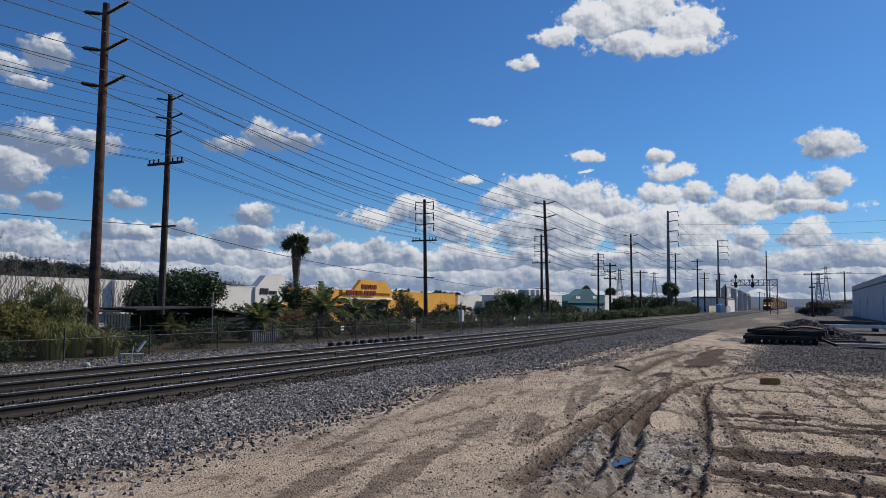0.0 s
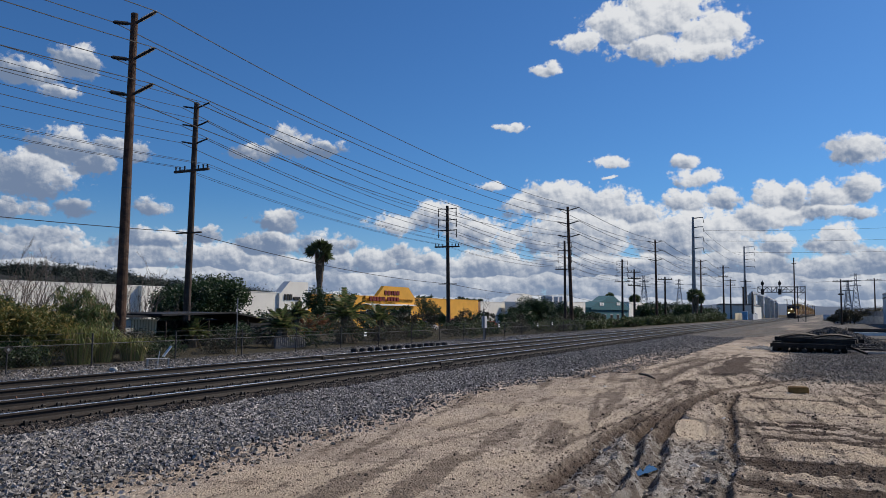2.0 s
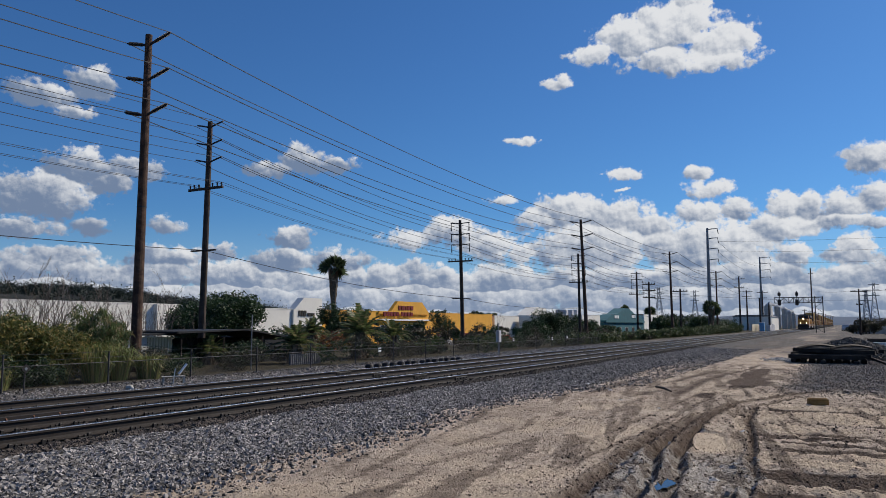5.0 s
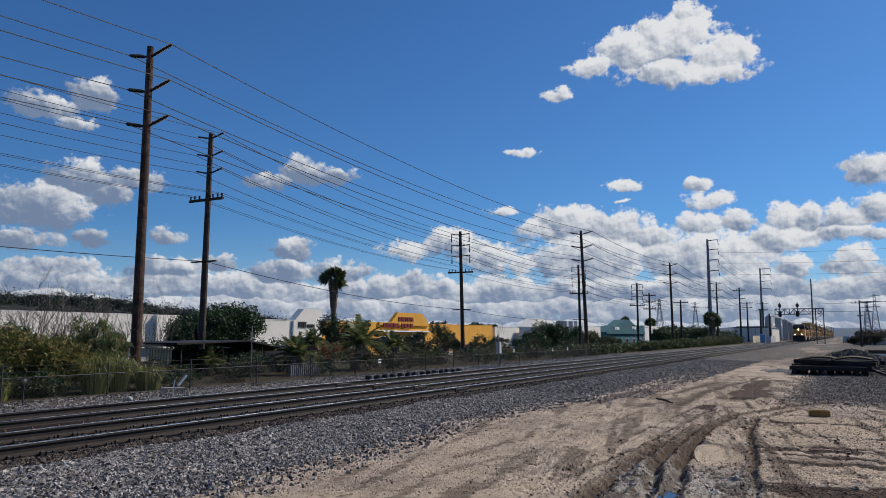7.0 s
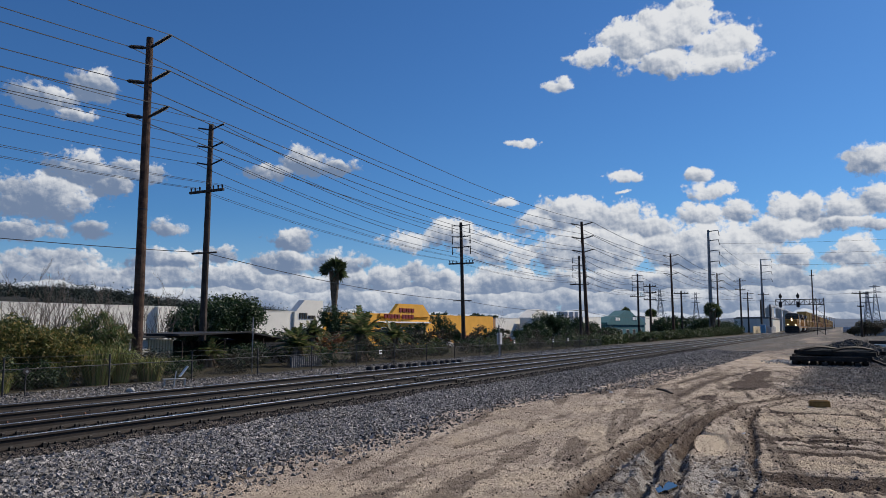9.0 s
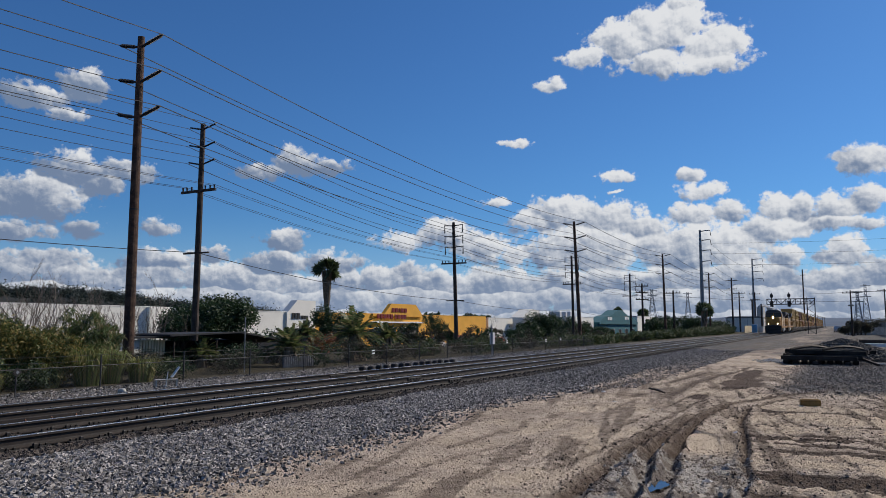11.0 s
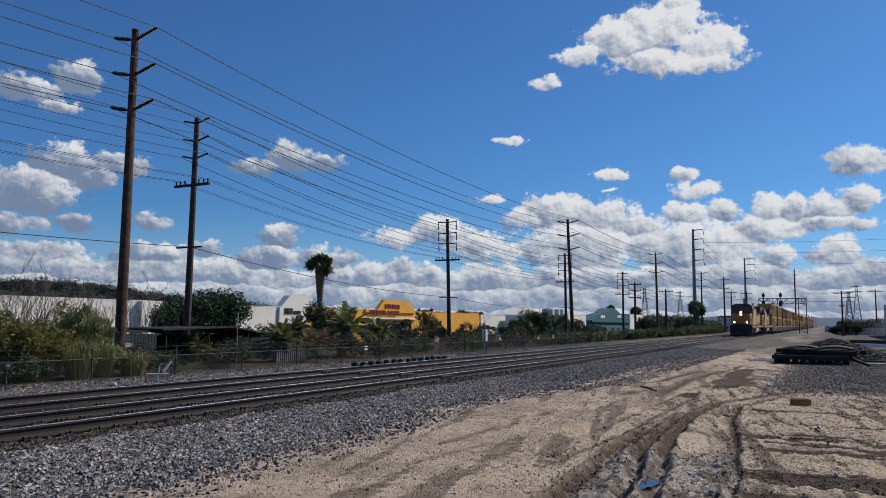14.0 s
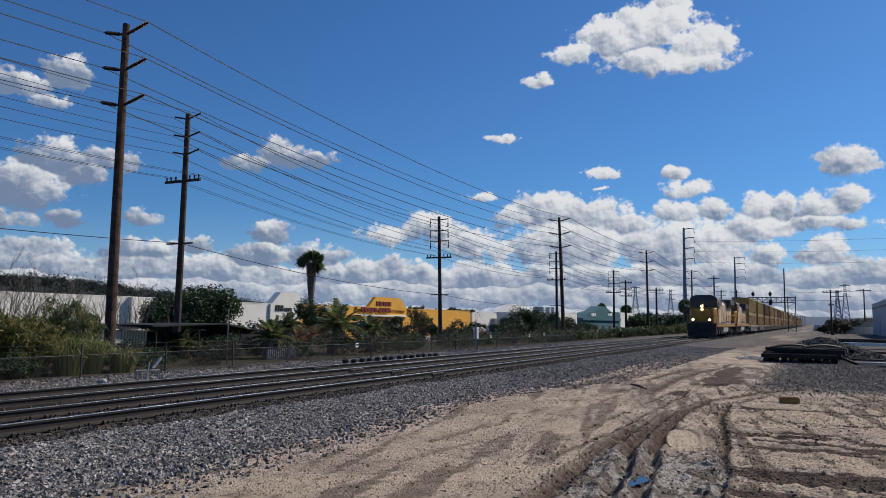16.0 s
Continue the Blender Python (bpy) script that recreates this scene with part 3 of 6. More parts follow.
    flat = step(0.40, 0.52, silt)
    pale = np.maximum(pale, flat)
    z = z * (1 - 0.95 * flat) - 0.03 * flat
    wet = np.maximum(wet * (1 - flat), 0.35 * flat)
    mud = mud * (1 - flat)
    # hollow for the clear puddle
    pool = np.exp(-(((x + 1.96) / 0.18) ** 2 + ((y - 9.1) / 0.45) ** 2))
    z = z * (1 - step(0.2, 0.6, pool)) - 0.06 * step(0.25, 0.7, pool)
    gravel = step(edge + 0.25, edge - 0.3, x + 0.3 * (fractal(x * 3, y * 3, 87, 3) - 0.5))
    gravel = np.maximum(gravel, 0.97 * step(20.5, 25, y + 2.5 * (fractal(x * 0.6, y * 0.3, 89, 3) - 0.5)) * step(-2.3, -0.9, x + 1.2 * (fractal(x * 0.7, y * 0.4, 85, 3) - 0.5)) * step(12, 9, x))
    gravel = np.maximum(gravel, 0.9 * step(24, 42, y) * step(-4.6, -6.2, x + 0.8 * (fractal(x, y * 0.2, 81, 3) - 0.5)))
    gravel = np.maximum(gravel, 0.95 * step(44, 58, y) * (0.6 + 0.4 * step(0.35, 0.55, fractal(x * 0.4, y * 0.06, 83, 3))))
    asphalt = step(2.8, 4.0, x) * step(52, 60, y) * step(320, 300, y) * step(14, 11, x)
    grass = step(-18.0, -19.5, x) + step(14, 22, x) * step(60, 110, y)
    return z, dict(mud=mud, wet=wet, gravel=gravel, pale=pale, asphalt=asphalt, grass=np.clip(grass, 0, 1), clay=clay)


def line(*stretches):
    """Grid lines: (from, to, step) stretches in order."""
    out = [np.arange(a, b, s) for a, b, s in stretches] + [np.array([stretches[-1][1]])]
    return np.concatenate(out)


def build_ground():
    xs = line((-4200, -600, 900), (-600, -100, 100), (-100, -30, 5), (-30, -9, 0.6), (-9, -4.0, 0.09), (-4.0, 0.9, 0.028), (0.9, 3.2, 0.05), (3.2, 9, 0.16), (9, 30, 1.5), (30, 100, 14), (100, 600, 100), (600, 4200, 900))
    ys = line((-1500, -100, 350), (-100, 0, 12), (0, 6, 0.5), (6, 8, 0.06), (8, 14, 0.028), (14, 19, 0.05), (19, 30, 0.11), (30, 70, 0.4), (70, 200, 5), (200, 1000, 100), (1000, 4600, 900))
    X, Y = np.meshgrid(xs, ys)
    Z, masks = rise(X, Y)
    nx, ny = len(xs), len(ys)
    i = (np.arange(ny - 1)[:, None] * nx + np.arange(nx - 1)[None, :]).ravel()
    me = soup("ground", np.stack([X.ravel(), Y.ravel(), Z.ravel()], 1), np.stack([i, i + 1, i + 1 + nx, i + nx], 1), M_GROUND)
    me.polygons.foreach_set("use_smooth", np.ones(len(i), dtype=bool))
    for k, v in masks.items():
        a = me.attributes.new(k, "FLOAT", "POINT")
        a.data.foreach_set("value", v.ravel().astype(np.float32))
    tagged(new("ground", me), "tan dirt lot with muddy wheel ruts and gravel", "ground", kind="structure")


build_ground()


def stones(name, xy, sizes, mat, seed, sink=0.25, lift=0.0):
    """Many angular stones, joined, lying on the ground."""
    rng = np.random.default_rng(seed)
    n = len(xy)
    base = np.array([(-1, -1, -1), (1, -1, -1), (1, 1, -1), (-1, 1, -1), (-1, -1, 1), (1, -1, 1), (1, 1, 1), (-1, 1, 1)], float)
    faces = np.array([(3, 2, 1, 0), (4, 5, 6, 7), (0, 1, 5, 4), (1, 2, 6, 5), (2, 3, 7, 6), (3, 0, 4, 7)])
    v = base[None] * rng.uniform(0.55, 1.1, (n, 8, 3)) * rng.uniform(0.4, 1.15, (n, 1, 3)) * sizes[:, None, None] * 0.5
    q = rng.normal(size=(n, 4))
    q /= np.linalg.norm(q, axis=1)[:, None]
    w, x, y, z = q.T
    R = np.stack([1 - 2 * (y * y + z * z), 2 * (x * y - z * w), 2 * (x * z + y * w), 2 * (x * y + z * w), 1 - 2 * (x * x + z * z), 2 * (y * z - x * w),
                  2 * (x * z - y * w), 2 * (y * z + x * w), 1 - 2 * (x * x + y * y)], 1).reshape(n, 3, 3)
    v = np.einsum("nij,nkj->nki", R, v)
    h, _ = rise(xy[:, 0], xy[:, 1])
    v += np.stack([xy[:, 0], xy[:, 1], h + lift + sizes * (0.5 - sink) * 0.5], 1)[:, None]
    f = faces[None] + (np.arange(n) * 8)[:, None, None]
    return soup(name, v.reshape(-1, 3), f.reshape(-1, 4), mat)

# ---- railway ----


def rail_outline(x):
    """Cross section of a rail standing on its plate, at x."""
    half = [(0.075, 0.0), (0.075, 0.012), (0.02, 0.03), (0.012, 0.06), (0.012, 0.125), (0.036, 0.14), (0.036, 0.168), (0.026, 0.172)]
    b = RAIL_Z - 0.172
    return [(x + a, b + z) for a, z in half] + [(x - a, b + z) for a, z in reversed(half)]


def build_track(name, centre, rails, label, y0=-30.0, y1=900.0):
    t = thing(name, label, "railway track", kind="structure")
    for x in rails:
        r = Mesh().extrude(rail_outline(x), "y", y0, y1)
        rail = part("rail", r, M_RAIL, t, "rusty brown steel rail")
        part("running_surface", Mesh().box(x - 0.031, x + 0.031, y0, y1, RAIL_Z - 0.003, RAIL_Z + 0.004, 0.003), M_RAILTOP, rail, "polished rail head")
    rng = random.Random(3 + int(-centre))
    tie = Mesh().box(-1.3, 1.3, -0.11, 0.11, -0.16, 0, 0.015).data("tie", M_TIE)
    plate = Mesh()
    plate.box(-0.17, 0.17, -0.09, 0.09, 0, 0.02, 0.004)
    for a in (-0.10, 0.10):
        for c in (-0.05, 0.05):
            plate.box(a - 0.016, a + 0.016, c - 0.016, c + 0.016, 0.02, 0.055, 0.006)
    plate.box(-0.115, -0.07, 0.10, 0.155, -0.01, 0.07, 0.012)
    plate.box(0.07, 0.115, 0.10, 0.155, -0.01, 0.07, 0.012)
    plate = plate.data("tie_plate", M_DARKIRON)
    for k in range(260):
        y = -2 + 0.5 * k + rng.uniform(-0.03, 0.03)
        o = part("tie", tie, None, t)
        o.matrix_basis = pose(centre + rng.uniform(-0.05, 0.05), y, TIE_TOP, 0, 0, rng.uniform(-1, 1))
        if k < 140:
            for x in rails:
                part("tie_plate", plate, None, t).matrix_basis = pose(x, y, TIE_TOP, 0, 0, rng.choice((0, 180)))
    far = Mesh()
    for k in range(260, 900):
        far.box(centre - 1.3, centre + 1.3, -2.1 + 0.5 * k, -1.9 + 0.5 * k, 0, TIE_TOP)
    tagged(part("far_ties", far, M_TIE, t), kind="stuff")
    for y in (20.4,):
        for x in rails:
            j = Mesh()
            for s in (-1, 1):
                j.box(x + s * 0.03 - 0.018, x + s * 0.03 + 0.018, y - 0.4, y + 0.4, RAIL_Z - 0.135, RAIL_Z - 0.045, 0.008)
                for k in range(4):
                    j.tube([(x + s * 0.04, y - 0.3 + 0.2 * k, RAIL_Z - 0.09), (x + s * 0.085, y - 0.3 + 0.2 * k, RAIL_Z - 0.09)], 0.018, 6)
            part("joint_bar", j, M_DARKIRON, t)
    return t


build_track("railway_track", NEAR_TRACK, NEAR_RAILS, "near railway track with rusty rails on dark timber ties")
build_track("railway_track", FAR_TRACK, FAR_RAILS, "second railway track with rusty rails in grey ballast")


def guard_rail():
    """A check rail with triangular braces beside the near track's far rail."""
    t = thing("guard_rail", "dark steel guard rail with welded triangular braces", "guard rail")
    x = -12.12
    m = Mesh().extrude([(x - 0.02, RAIL_Z - 0.17), (x + 0.02, RAIL_Z - 0.17), (x + 0.02, RAIL_Z + 0.03), (x - 0.02, RAIL_Z + 0.03)], "y", 2.0, 8.9)
    part("plate", m, M_RAIL, t)
    for k in range(15):
        y = 2.2 + 0.47 * k
        part("brace", Mesh().extrude([(x + 0.02, RAIL_Z - 0.17), (x + 0.2, RAIL_Z - 0.17), (x + 0.02, RAIL_Z + 0.02)], "y", y, y + 0.02), M_RUST, t)
    part("end_plate", Mesh().bar((x, 8.9, RAIL_Z - 0.05), (x - 0.18, 9.35, RAIL_Z - 0.05), 0.03, 0.2), M_RAIL, t)


guard_rail()


def scatter(seed, n, x0, x1, y0, y1, keep=None):
    rng = np.random.default_rng(seed)
    p = np.stack([rng.uniform(x0, x1, n), rng.uniform(y0, y1, n)], 1)
    return p if keep is None else p[keep(p[:, 0], p[:, 1], rng.random(n))]


def build_ballast():
    rng = np.random.default_rng(8)
    a = scatter(1, 165000, -10.2, -5.7, 3.0, 22, lambda x, y, r: r < np.maximum(step(0.25, -0.35, x - ballast_edge(y)), 0.10 * step(1.2, 0.2, x - ballast_edge(y))))
    b = scatter(2, 42000, -10.2, -5.4, 22, 60, lambda x, y, r: r < np.maximum(step(0.3, -0.5, x - ballast_edge(y)), 0.2))
    c = scatter(3, 22000, -16.2, -10.5, 3.0, 45)
    d = scatter(4, 10000, -16.2, -10.6, 45, 110)
    e = scatter(5, 24000, -18.6, -16.0, 3.0, 70)
    xy = np.concatenate([a, b, e])
    dirty = (xy[:, 0] < -9.85 + 0.3 * lattice(xy[:, 1], xy[:, 0], 3)) & (xy[:, 0] > -12)
    grime, xy = xy[dirty], xy[~dirty]
    size = (0.026 + 0.044 * rng.random(len(xy)) ** 1.3) * np.where(xy[:, 1] > 30, 1.15, 1.0)
    lift = 0.0
    o = new("ballast", stones("ballast", xy, size, M_STONE, 5, 0.3, lift))
    tagged(o, "loose crushed grey ballast stones along the tracks", "ballast", kind="stuff")
    bed = np.concatenate([c, d, grime])
    o = new("track_bed_stone", stones("track_bed_stone", bed, 0.03 + 0.05 * rng.random(len(bed)), M_BED, 15, 0.35))
    tagged(o, "dirty dark ballast stones between the rails", "ballast", kind="stuff")
    p = scatter(6, 70000, -7.2, 5.0, 5.5, 34, lambda x, y, r: r < 0.25 + 0.75 * lattice(x * 0.7, y * 0.7, 9))
    s = np.random.default_rng(9).uniform(0.008, 0.020, len(p)) * np.where(np.random.default_rng(10).random(len(p)) < 0.04, 1.9, 1.0)
    tagged(new("clods", stones("clods", p, s, M_PEBBLE, 7)), "loose brown clods and pebbles on the dirt", "pebbles", kind="stuff")
    # clods thrown up along the ruts and cross ruts
    q = scatter(16, 90000, -3.6, 3.5, 7.2, 24)
    masks = rise(q[:, 0], q[:, 1])[1]
    luck = np.random.default_rng(17).random(len(q))
    dark = q[luck < 0.22 * masks["mud"] * (1 - 0.7 * masks["clay"])]
    tagged(new("mud_clods", stones("mud_clods", dark, 0.010 + 0.030 * np.random.default_rng(18).random(len(dark)) ** 2.2, M_MUD, 19, 0.35)), "dark wet clods of mud along the wheel ruts", "clods", kind="stuff")
    grey = q[luck > 1 - 0.05 * masks["clay"]]
    tagged(new("clay_clods", stones("clay_clods", grey, 0.015 + 0.05 * np.random.default_rng(20).random(len(grey)) ** 2, M_CLAY, 21, 0.4)), "grey wet clay lumps churned up by wheels", "clods", kind="stuff")
    g = scatter(12, 26000, -2.4, 6.0, 20.5, 46, lambda x, y, r: r < step(-2.3, -0.6, x) * step(20.5, 25, y))
    tagged(new("gravel", stones("gravel", g, np.random.default_rng(13).uniform(0.018, 0.05, len(g)), M_GRIT, 14)), "dark grey gravel spread over the dirt", "gravel", kind="stuff")


build_ballast()

# ---- poles and wires ----


def line_pole(x, y, top, tips, lean=(0, 0), extra=False, name="utility_pole"):
    """A timber pole with three pairs of stand-off insulators."""
    t = thing(name, "tall brown timber utility pole with three pairs of insulator arms", "utility pole", "poles along the railway", at=(x, y, -0.3))
    h = top + 0.3
    part("shaft", Mesh().tube([(0, 0, 0), (lean[0] * 0.5, lean[1] * 0.5, h / 2), (lean[0], lean[1], h)], [0.20, 0.165, 0.125], 14), M_POLE, t, smooth=False)
    for z in tips:
        for s in (-1, 1):
            k = (z - 0.2) / top
            c = (lean[0] * k, lean[1] * k)
            root, tip = (c[0] + s * 0.12, c[1], z + 0.35), (c[0] + s * 1.15, c[1], z + 0.6)
            a = part("insulator_arm", Mesh().tube([root, tip], [0.05, 0.04], 8), M_INSUL, t, "dark post insulator")
            for i in range(9):
                q = Vector(root).lerp(Vector(tip), 0.25 + 0.08 * i)
                d = (Vector(tip) - Vector(root)).normalized()
                part("shed", Mesh().tube([q - d * 0.012, q + d * 0.012], 0.075, 8), M_INSUL, a)
    for z in (6.4,):
        k = z / top
        part("band", Mesh().tube([(lean[0] * k, lean[1] * k, z), (lean[0] * k, lean[1] * k, z + 0.05)], 0.175, 14), M_INSUL, t)
    return t


def cross_pole(x, y, top, lean=(0, 0), low=True, drop=False):
    """A dark pole with short upper arms, a wide crossarm and a low arm."""
    t = thing("utility_pole", "dark timber pole with short upper arms and a wide crossarm", "utility pole", "poles behind the fence", at=(x, y, -1.0))
    h = top + 1.0
    part("shaft", Mesh().tube([(0, 0, 0), (lean[0], lean[1], h)], [0.2, 0.13], 12), M_POLEDARK, t)
    for z in (top - 0.3, top - 1.3, top - 2.25):
        k = z / top
        for s in (-1, 1):
            a = part("arm", Mesh().tube([(lean[0] * k + s * 0.1, lean[1] * k, z + 1.0), (lean[0] * k + s * 0.95, lean[1] * k, z + (1.2 if not drop else 1.05))], 0.045, 8), M_INSUL, t)
            if drop:
                part("insulator", Mesh().tube([(lean[0] * k + s * 0.9, lean[1] * k, z + 1.0), (lean[0] * k + s * 0.9, lean[1] * k, z + 0.35)], [0.03, 0.06], 7), M_INSUL, a)
    z = top - 3.75
    k = z / top
    c = part("crossarm", Mesh().box(lean[0] * k - 1.25, lean[0] * k + 1.25, lean[1] * k - 0.2, lean[1] * k - 0.08, z + 0.95, z + 1.08, 0.01), M_POLEDARK, t)
    for s in (-1.15, -0.85, -0.5, 0.5, 0.85, 1.15):
        part("insulator", Mesh().tube([(lean[0] * k + s, lean[1] * k - 0.14, z + 1.08), (lean[0] * k + s, lean[1] * k - 0.14, z + 1.28)], [0.035, 0.055], 7), M_INSUL, c)
    if low:
        z = top - 7.1
        k = z / top
        part("low_arm", Mesh().box(lean[0] * k - 0.9, lean[0] * k + 0.9, lean[1] * k - 0.17, lean[1] * k - 0.07, z + 0.98, z + 1.06, 0.01), M_POLEDARK, t)
    return t


LINE_A = [(-22.5, 18.3, 12.67, (0.0, 0.0)), (-22.5, 71.6, 12.35, (-0.35, -0.3)), (-22.5, 113.4, 12.68, (-0.1, -0.2)), (-22.5, 158.0, 12.6, (0.1, -0.5))]
LINE_B = [(-30.0, 28.5, 12.84, (0.1, 0.05)), (-30.0, 59.2, 11.23, (-0.2, -0.2)), (-30.0, 92.6, 11.02, (-0.1, 0)), (-30.0, 123.0, 10.56, (0, 0))]
for px_, py_, top_, lean_ in LINE_A:
    line_pole(px_, py_, top_, [top_ - 0.42, top_ - 1.78, top_ - 3.12], lean_)
for i_, (px_, py_, top_, lean_) in enumerate(LINE_B):
    cross_pole(px_, py_, top_, lean_, drop=i_ > 0)


def wire(p, q, sag, r=0.012, name="wire", label="thin dark overhead wire", group="overhead wires"):
    """One hanging wire from p to q."""
    p, q = Vector(p), Vector(q)
    n = 26
    pts = [p.lerp(q, i / n) - Vector((0, 0, sag * 4 * (i / n) * (1 - i / n))) for i in range(n + 1)]
    o = part(name, Mesh().tube(pts, r, 4, caps=False), M_WIRE)
    return tagged(o, label, "wire", group)


def string_wires():
    run = [(-22.5, -38.0, 12.7, (0, 0))] + LINE_A + [(-22.5, 205.0, 12.6, (0, 0))]
    for a, b in zip(run, run[1:]):
        for lv in (0.12, 1.48, 2.82):
            for s in (-1.15, 1.15):
                k = 0.95
                wire((a[0] + a[3][0] * k + s, a[1] + a[3][1] * k, a[2] - lv), (b[0] + b[3][0] * k + s, b[1] + b[3][1] * k, b[2] - lv), 1.0 * ((b[1] - a[1]) / 53) ** 2, 0.017 + 0.00011 * max(0, a[1]))
    run = [(-30.0, -6.0, 12.9, (0, 0))] + LINE_B + [(-30.0, 160.0, 10.5, (0, 0))]
    for a, b in zip(run, run[1:]):
        for lv in (0.3, 1.3, 2.25):
            for s in (-0.95, 0.95):
                da, db = (0.6 if i > 0 else 0 for i in (run.index(a) - 1, run.index(b) - 1))
                wire((a[0] + s, a[1], a[2] - lv - da + 0.15), (b[0] + s, b[1], b[2] - lv - db + 0.15), 0.6, 0.015 + 0.0001 * max(0, a[1]))
        for s in (-1.15, -0.85, 0.85, 1.15):
            wire((a[0] + s, a[1], a[2] - 3.45), (b[0] + s, b[1], b[2] - 3.45), 0.5, 0.012)
        wire((a[0], a[1], a[2] - 7.05), (b[0], b[1], b[2] - 7.05), 0.45, 0.022)


string_wires()


def steel_pole(x, y, top, r, arms, reach, label="tall grey steel monopole with upswept arms"):
    t = thing("steel_power_pole", label, "power pole", "steel poles by the railway", at=(x, y, -0.3))
    part("shaft", Mesh().tube([(0, 0, 0), (0, 0, top + 0.3)], [r, r * 0.45], 12), M_STEEL, t)
    for z in arms:
        a = part("arm", Mesh().tube([(0, 0, z + 0.2), (reach * 0.5, 0, z + 0.32), (reach, 0, z + 0.35)], [0.11, 0.09, 0.06], 8), M_STEEL, t)
        part("insulator", Mesh().tube([(reach * 0.97, 0, z + 0.3), (reach * 1.05, 0, z - 0.7)], [0.05, 0.07], 6), M_INSUL, a)
    return t


steel_pole(-22.5, 149.0, 20.4, 0.45, (20.2, 18.4, 16.4, 14.3), 1.9)
steel_pole(-22.5, 251.0, 23.0, 0.45, (22.8, 20.9, 18.9, 16.6), 3.0)
for s_, z_ in ((1.9, 18.2), (1.9, 16.2), (1.9, 14.1)):
    wire((-22.5 + s_, 149, z_ - 0.5), (60, 148, z_ + 1.0), 1.4, 0.022)
    wire((-22.5 + s_, 149, z_ - 0.5), (-19.6, 251, z_ + 2.4), 2.2, 0.022)

# ---- buildings across the tracks ----
WALL_X, FLOOR_Z = -80.0, -1.95


def window(parent, x, y0, y1, z0, z1, glass=None, frame_mat=None):
    """A window standing a little proud on a wall that faces the tracks."""
    w = part("window", Mesh().box(x - 0.05, x + 0.03, y0, y1, z0, z1), glass or M_WINDOW, parent)
    f = Mesh()
    for a, b, c, d in ((y0 - 0.08, y1 + 0.08, z1, z1 + 0.08), (y0 - 0.08, y1 + 0.08, z0 - 0.08, z0), (y0 - 0.08, y0, z0, z1), (y1, y1 + 0.08, z0, z1)):
        f.box(x - 0.05, x + 0.07, a, b, c, d)
    part("window_frame", f, frame_mat or M_GREYWALL, w)
    return w


def hall(name, label, y0, y1, top, mat, x=WALL_X, depth=40.0, floor=FLOOR_Z, joints=7.0):
    """A flat-roofed hall: panels with joints, a coping and a roof."""
    t = thing(name, label, "building")
    n = max(1, round((y1 - y0) / joints))
    for i in range(n):
        a, b = y0 + (y1 - y0) * i / n, y0 + (y1 - y0) * (i + 1) / n
        part("wall_panel", Mesh().box(x - 0.3, x, a + 0.02, b - 0.02, floor, top, 0.02), mat, t)
    body = Mesh().box(x - depth, x - 0.06, y0, y1, floor, top - 0.12)
    part("wall", body, mat, t)
    part("roof", Mesh().box(x - depth, x - 0.35, y0 + 0.3, y1 - 0.3, top - 0.12, top - 0.05), M_ROOF, t)
    part("coping", Mesh().box(x - 0.36, x + 0.05, y0, y1, top, top + 0.1, 0.02), mat, t)
    return t


white_hall = hall("warehouse", "long off-white flat-roofed warehouse with panel joints", 20.0, 72.0, 4.45, M_WHITEWALL)
part("pier", Mesh().box(WALL_X, WALL_X + 0.7, 67.6, 69.2, FLOOR_Z, 4.48, 0.03), M_WHITEWALL, white_hall)
jl_hall = hall("office_building", "off-white flat-roofed office building with dark sign letters", 72.1, 102.4, 4.25, M_WHITEWALL, x=WALL_X + 0.4)
part("tower", Mesh().extrude([(95.0, FLOOR_Z), (102.5, FLOOR_Z), (102.5, 6.25), (97.6, 6.25), (95.3, 4.3), (95.0, 4.3)], "x", WALL_X - 0.6, WALL_X + 0.75), M_WHITEWALL, jl_hall, "slant-topped corner tower")


def letters(parent, x, y, z, widths, height, mat, gap=0.12, name="sign_letter"):
    """A row of plain blocks the size of sign letters."""
    for w in widths:
        if w > 0:
            part(name, Mesh().box(x, x + 0.12, y, y + w, z, z + height, 0.01), mat, parent)
        y += abs(w) + gap


letters(jl_hall, WALL_X + 0.76, 96.2, 3.15, (0.4, 0.45, 0.65), 0.95, M_DARKIRON, 0.22)
letters(jl_hall, WALL_X + 0.76, 98.5, 3.15, (0.18, 0.5, 0.5, 0.12), 0.55, M_DARKIRON, 0.16)
window(jl_hall, WALL_X + 0.8, 97.2, 101.8, -0.2, 1.4)
yellow_hall = hall("food_company_building", "orange-yellow building with stepped parapet and red letters", 102.6, 174.5, 4.30, M_YELLOW, joints=9)
part("parapet", Mesh().extrude([(121.0, 3.9), (140.6, 3.9), (140.4, 4.4), (137.6, 6.5), (127.9, 6.5), (125.2, 4.42), (121.0, 4.42)], "x", WALL_X - 0.4, WALL_X + 0.4), M_YELLOW, yellow_hall, "stepped yellow parapet")
part("band", Mesh().box(WALL_X, WALL_X + 0.55, 120.5, 141.0, 2.55, 2.85, 0.02), M_WHITE, yellow_hall, "pale cornice band")
part("red_band", Mesh().box(WALL_X, WALL_X + 0.12, 145.0, 174.0, -0.95, -0.25), M_RED, yellow_hall, "red painted stripe")
letters(yellow_hall, WALL_X + 0.4, 127.9, 4.75, (0.9, 1.15, 0.4, 1.0, 1.0), 0.85, M_RED, 0.35)
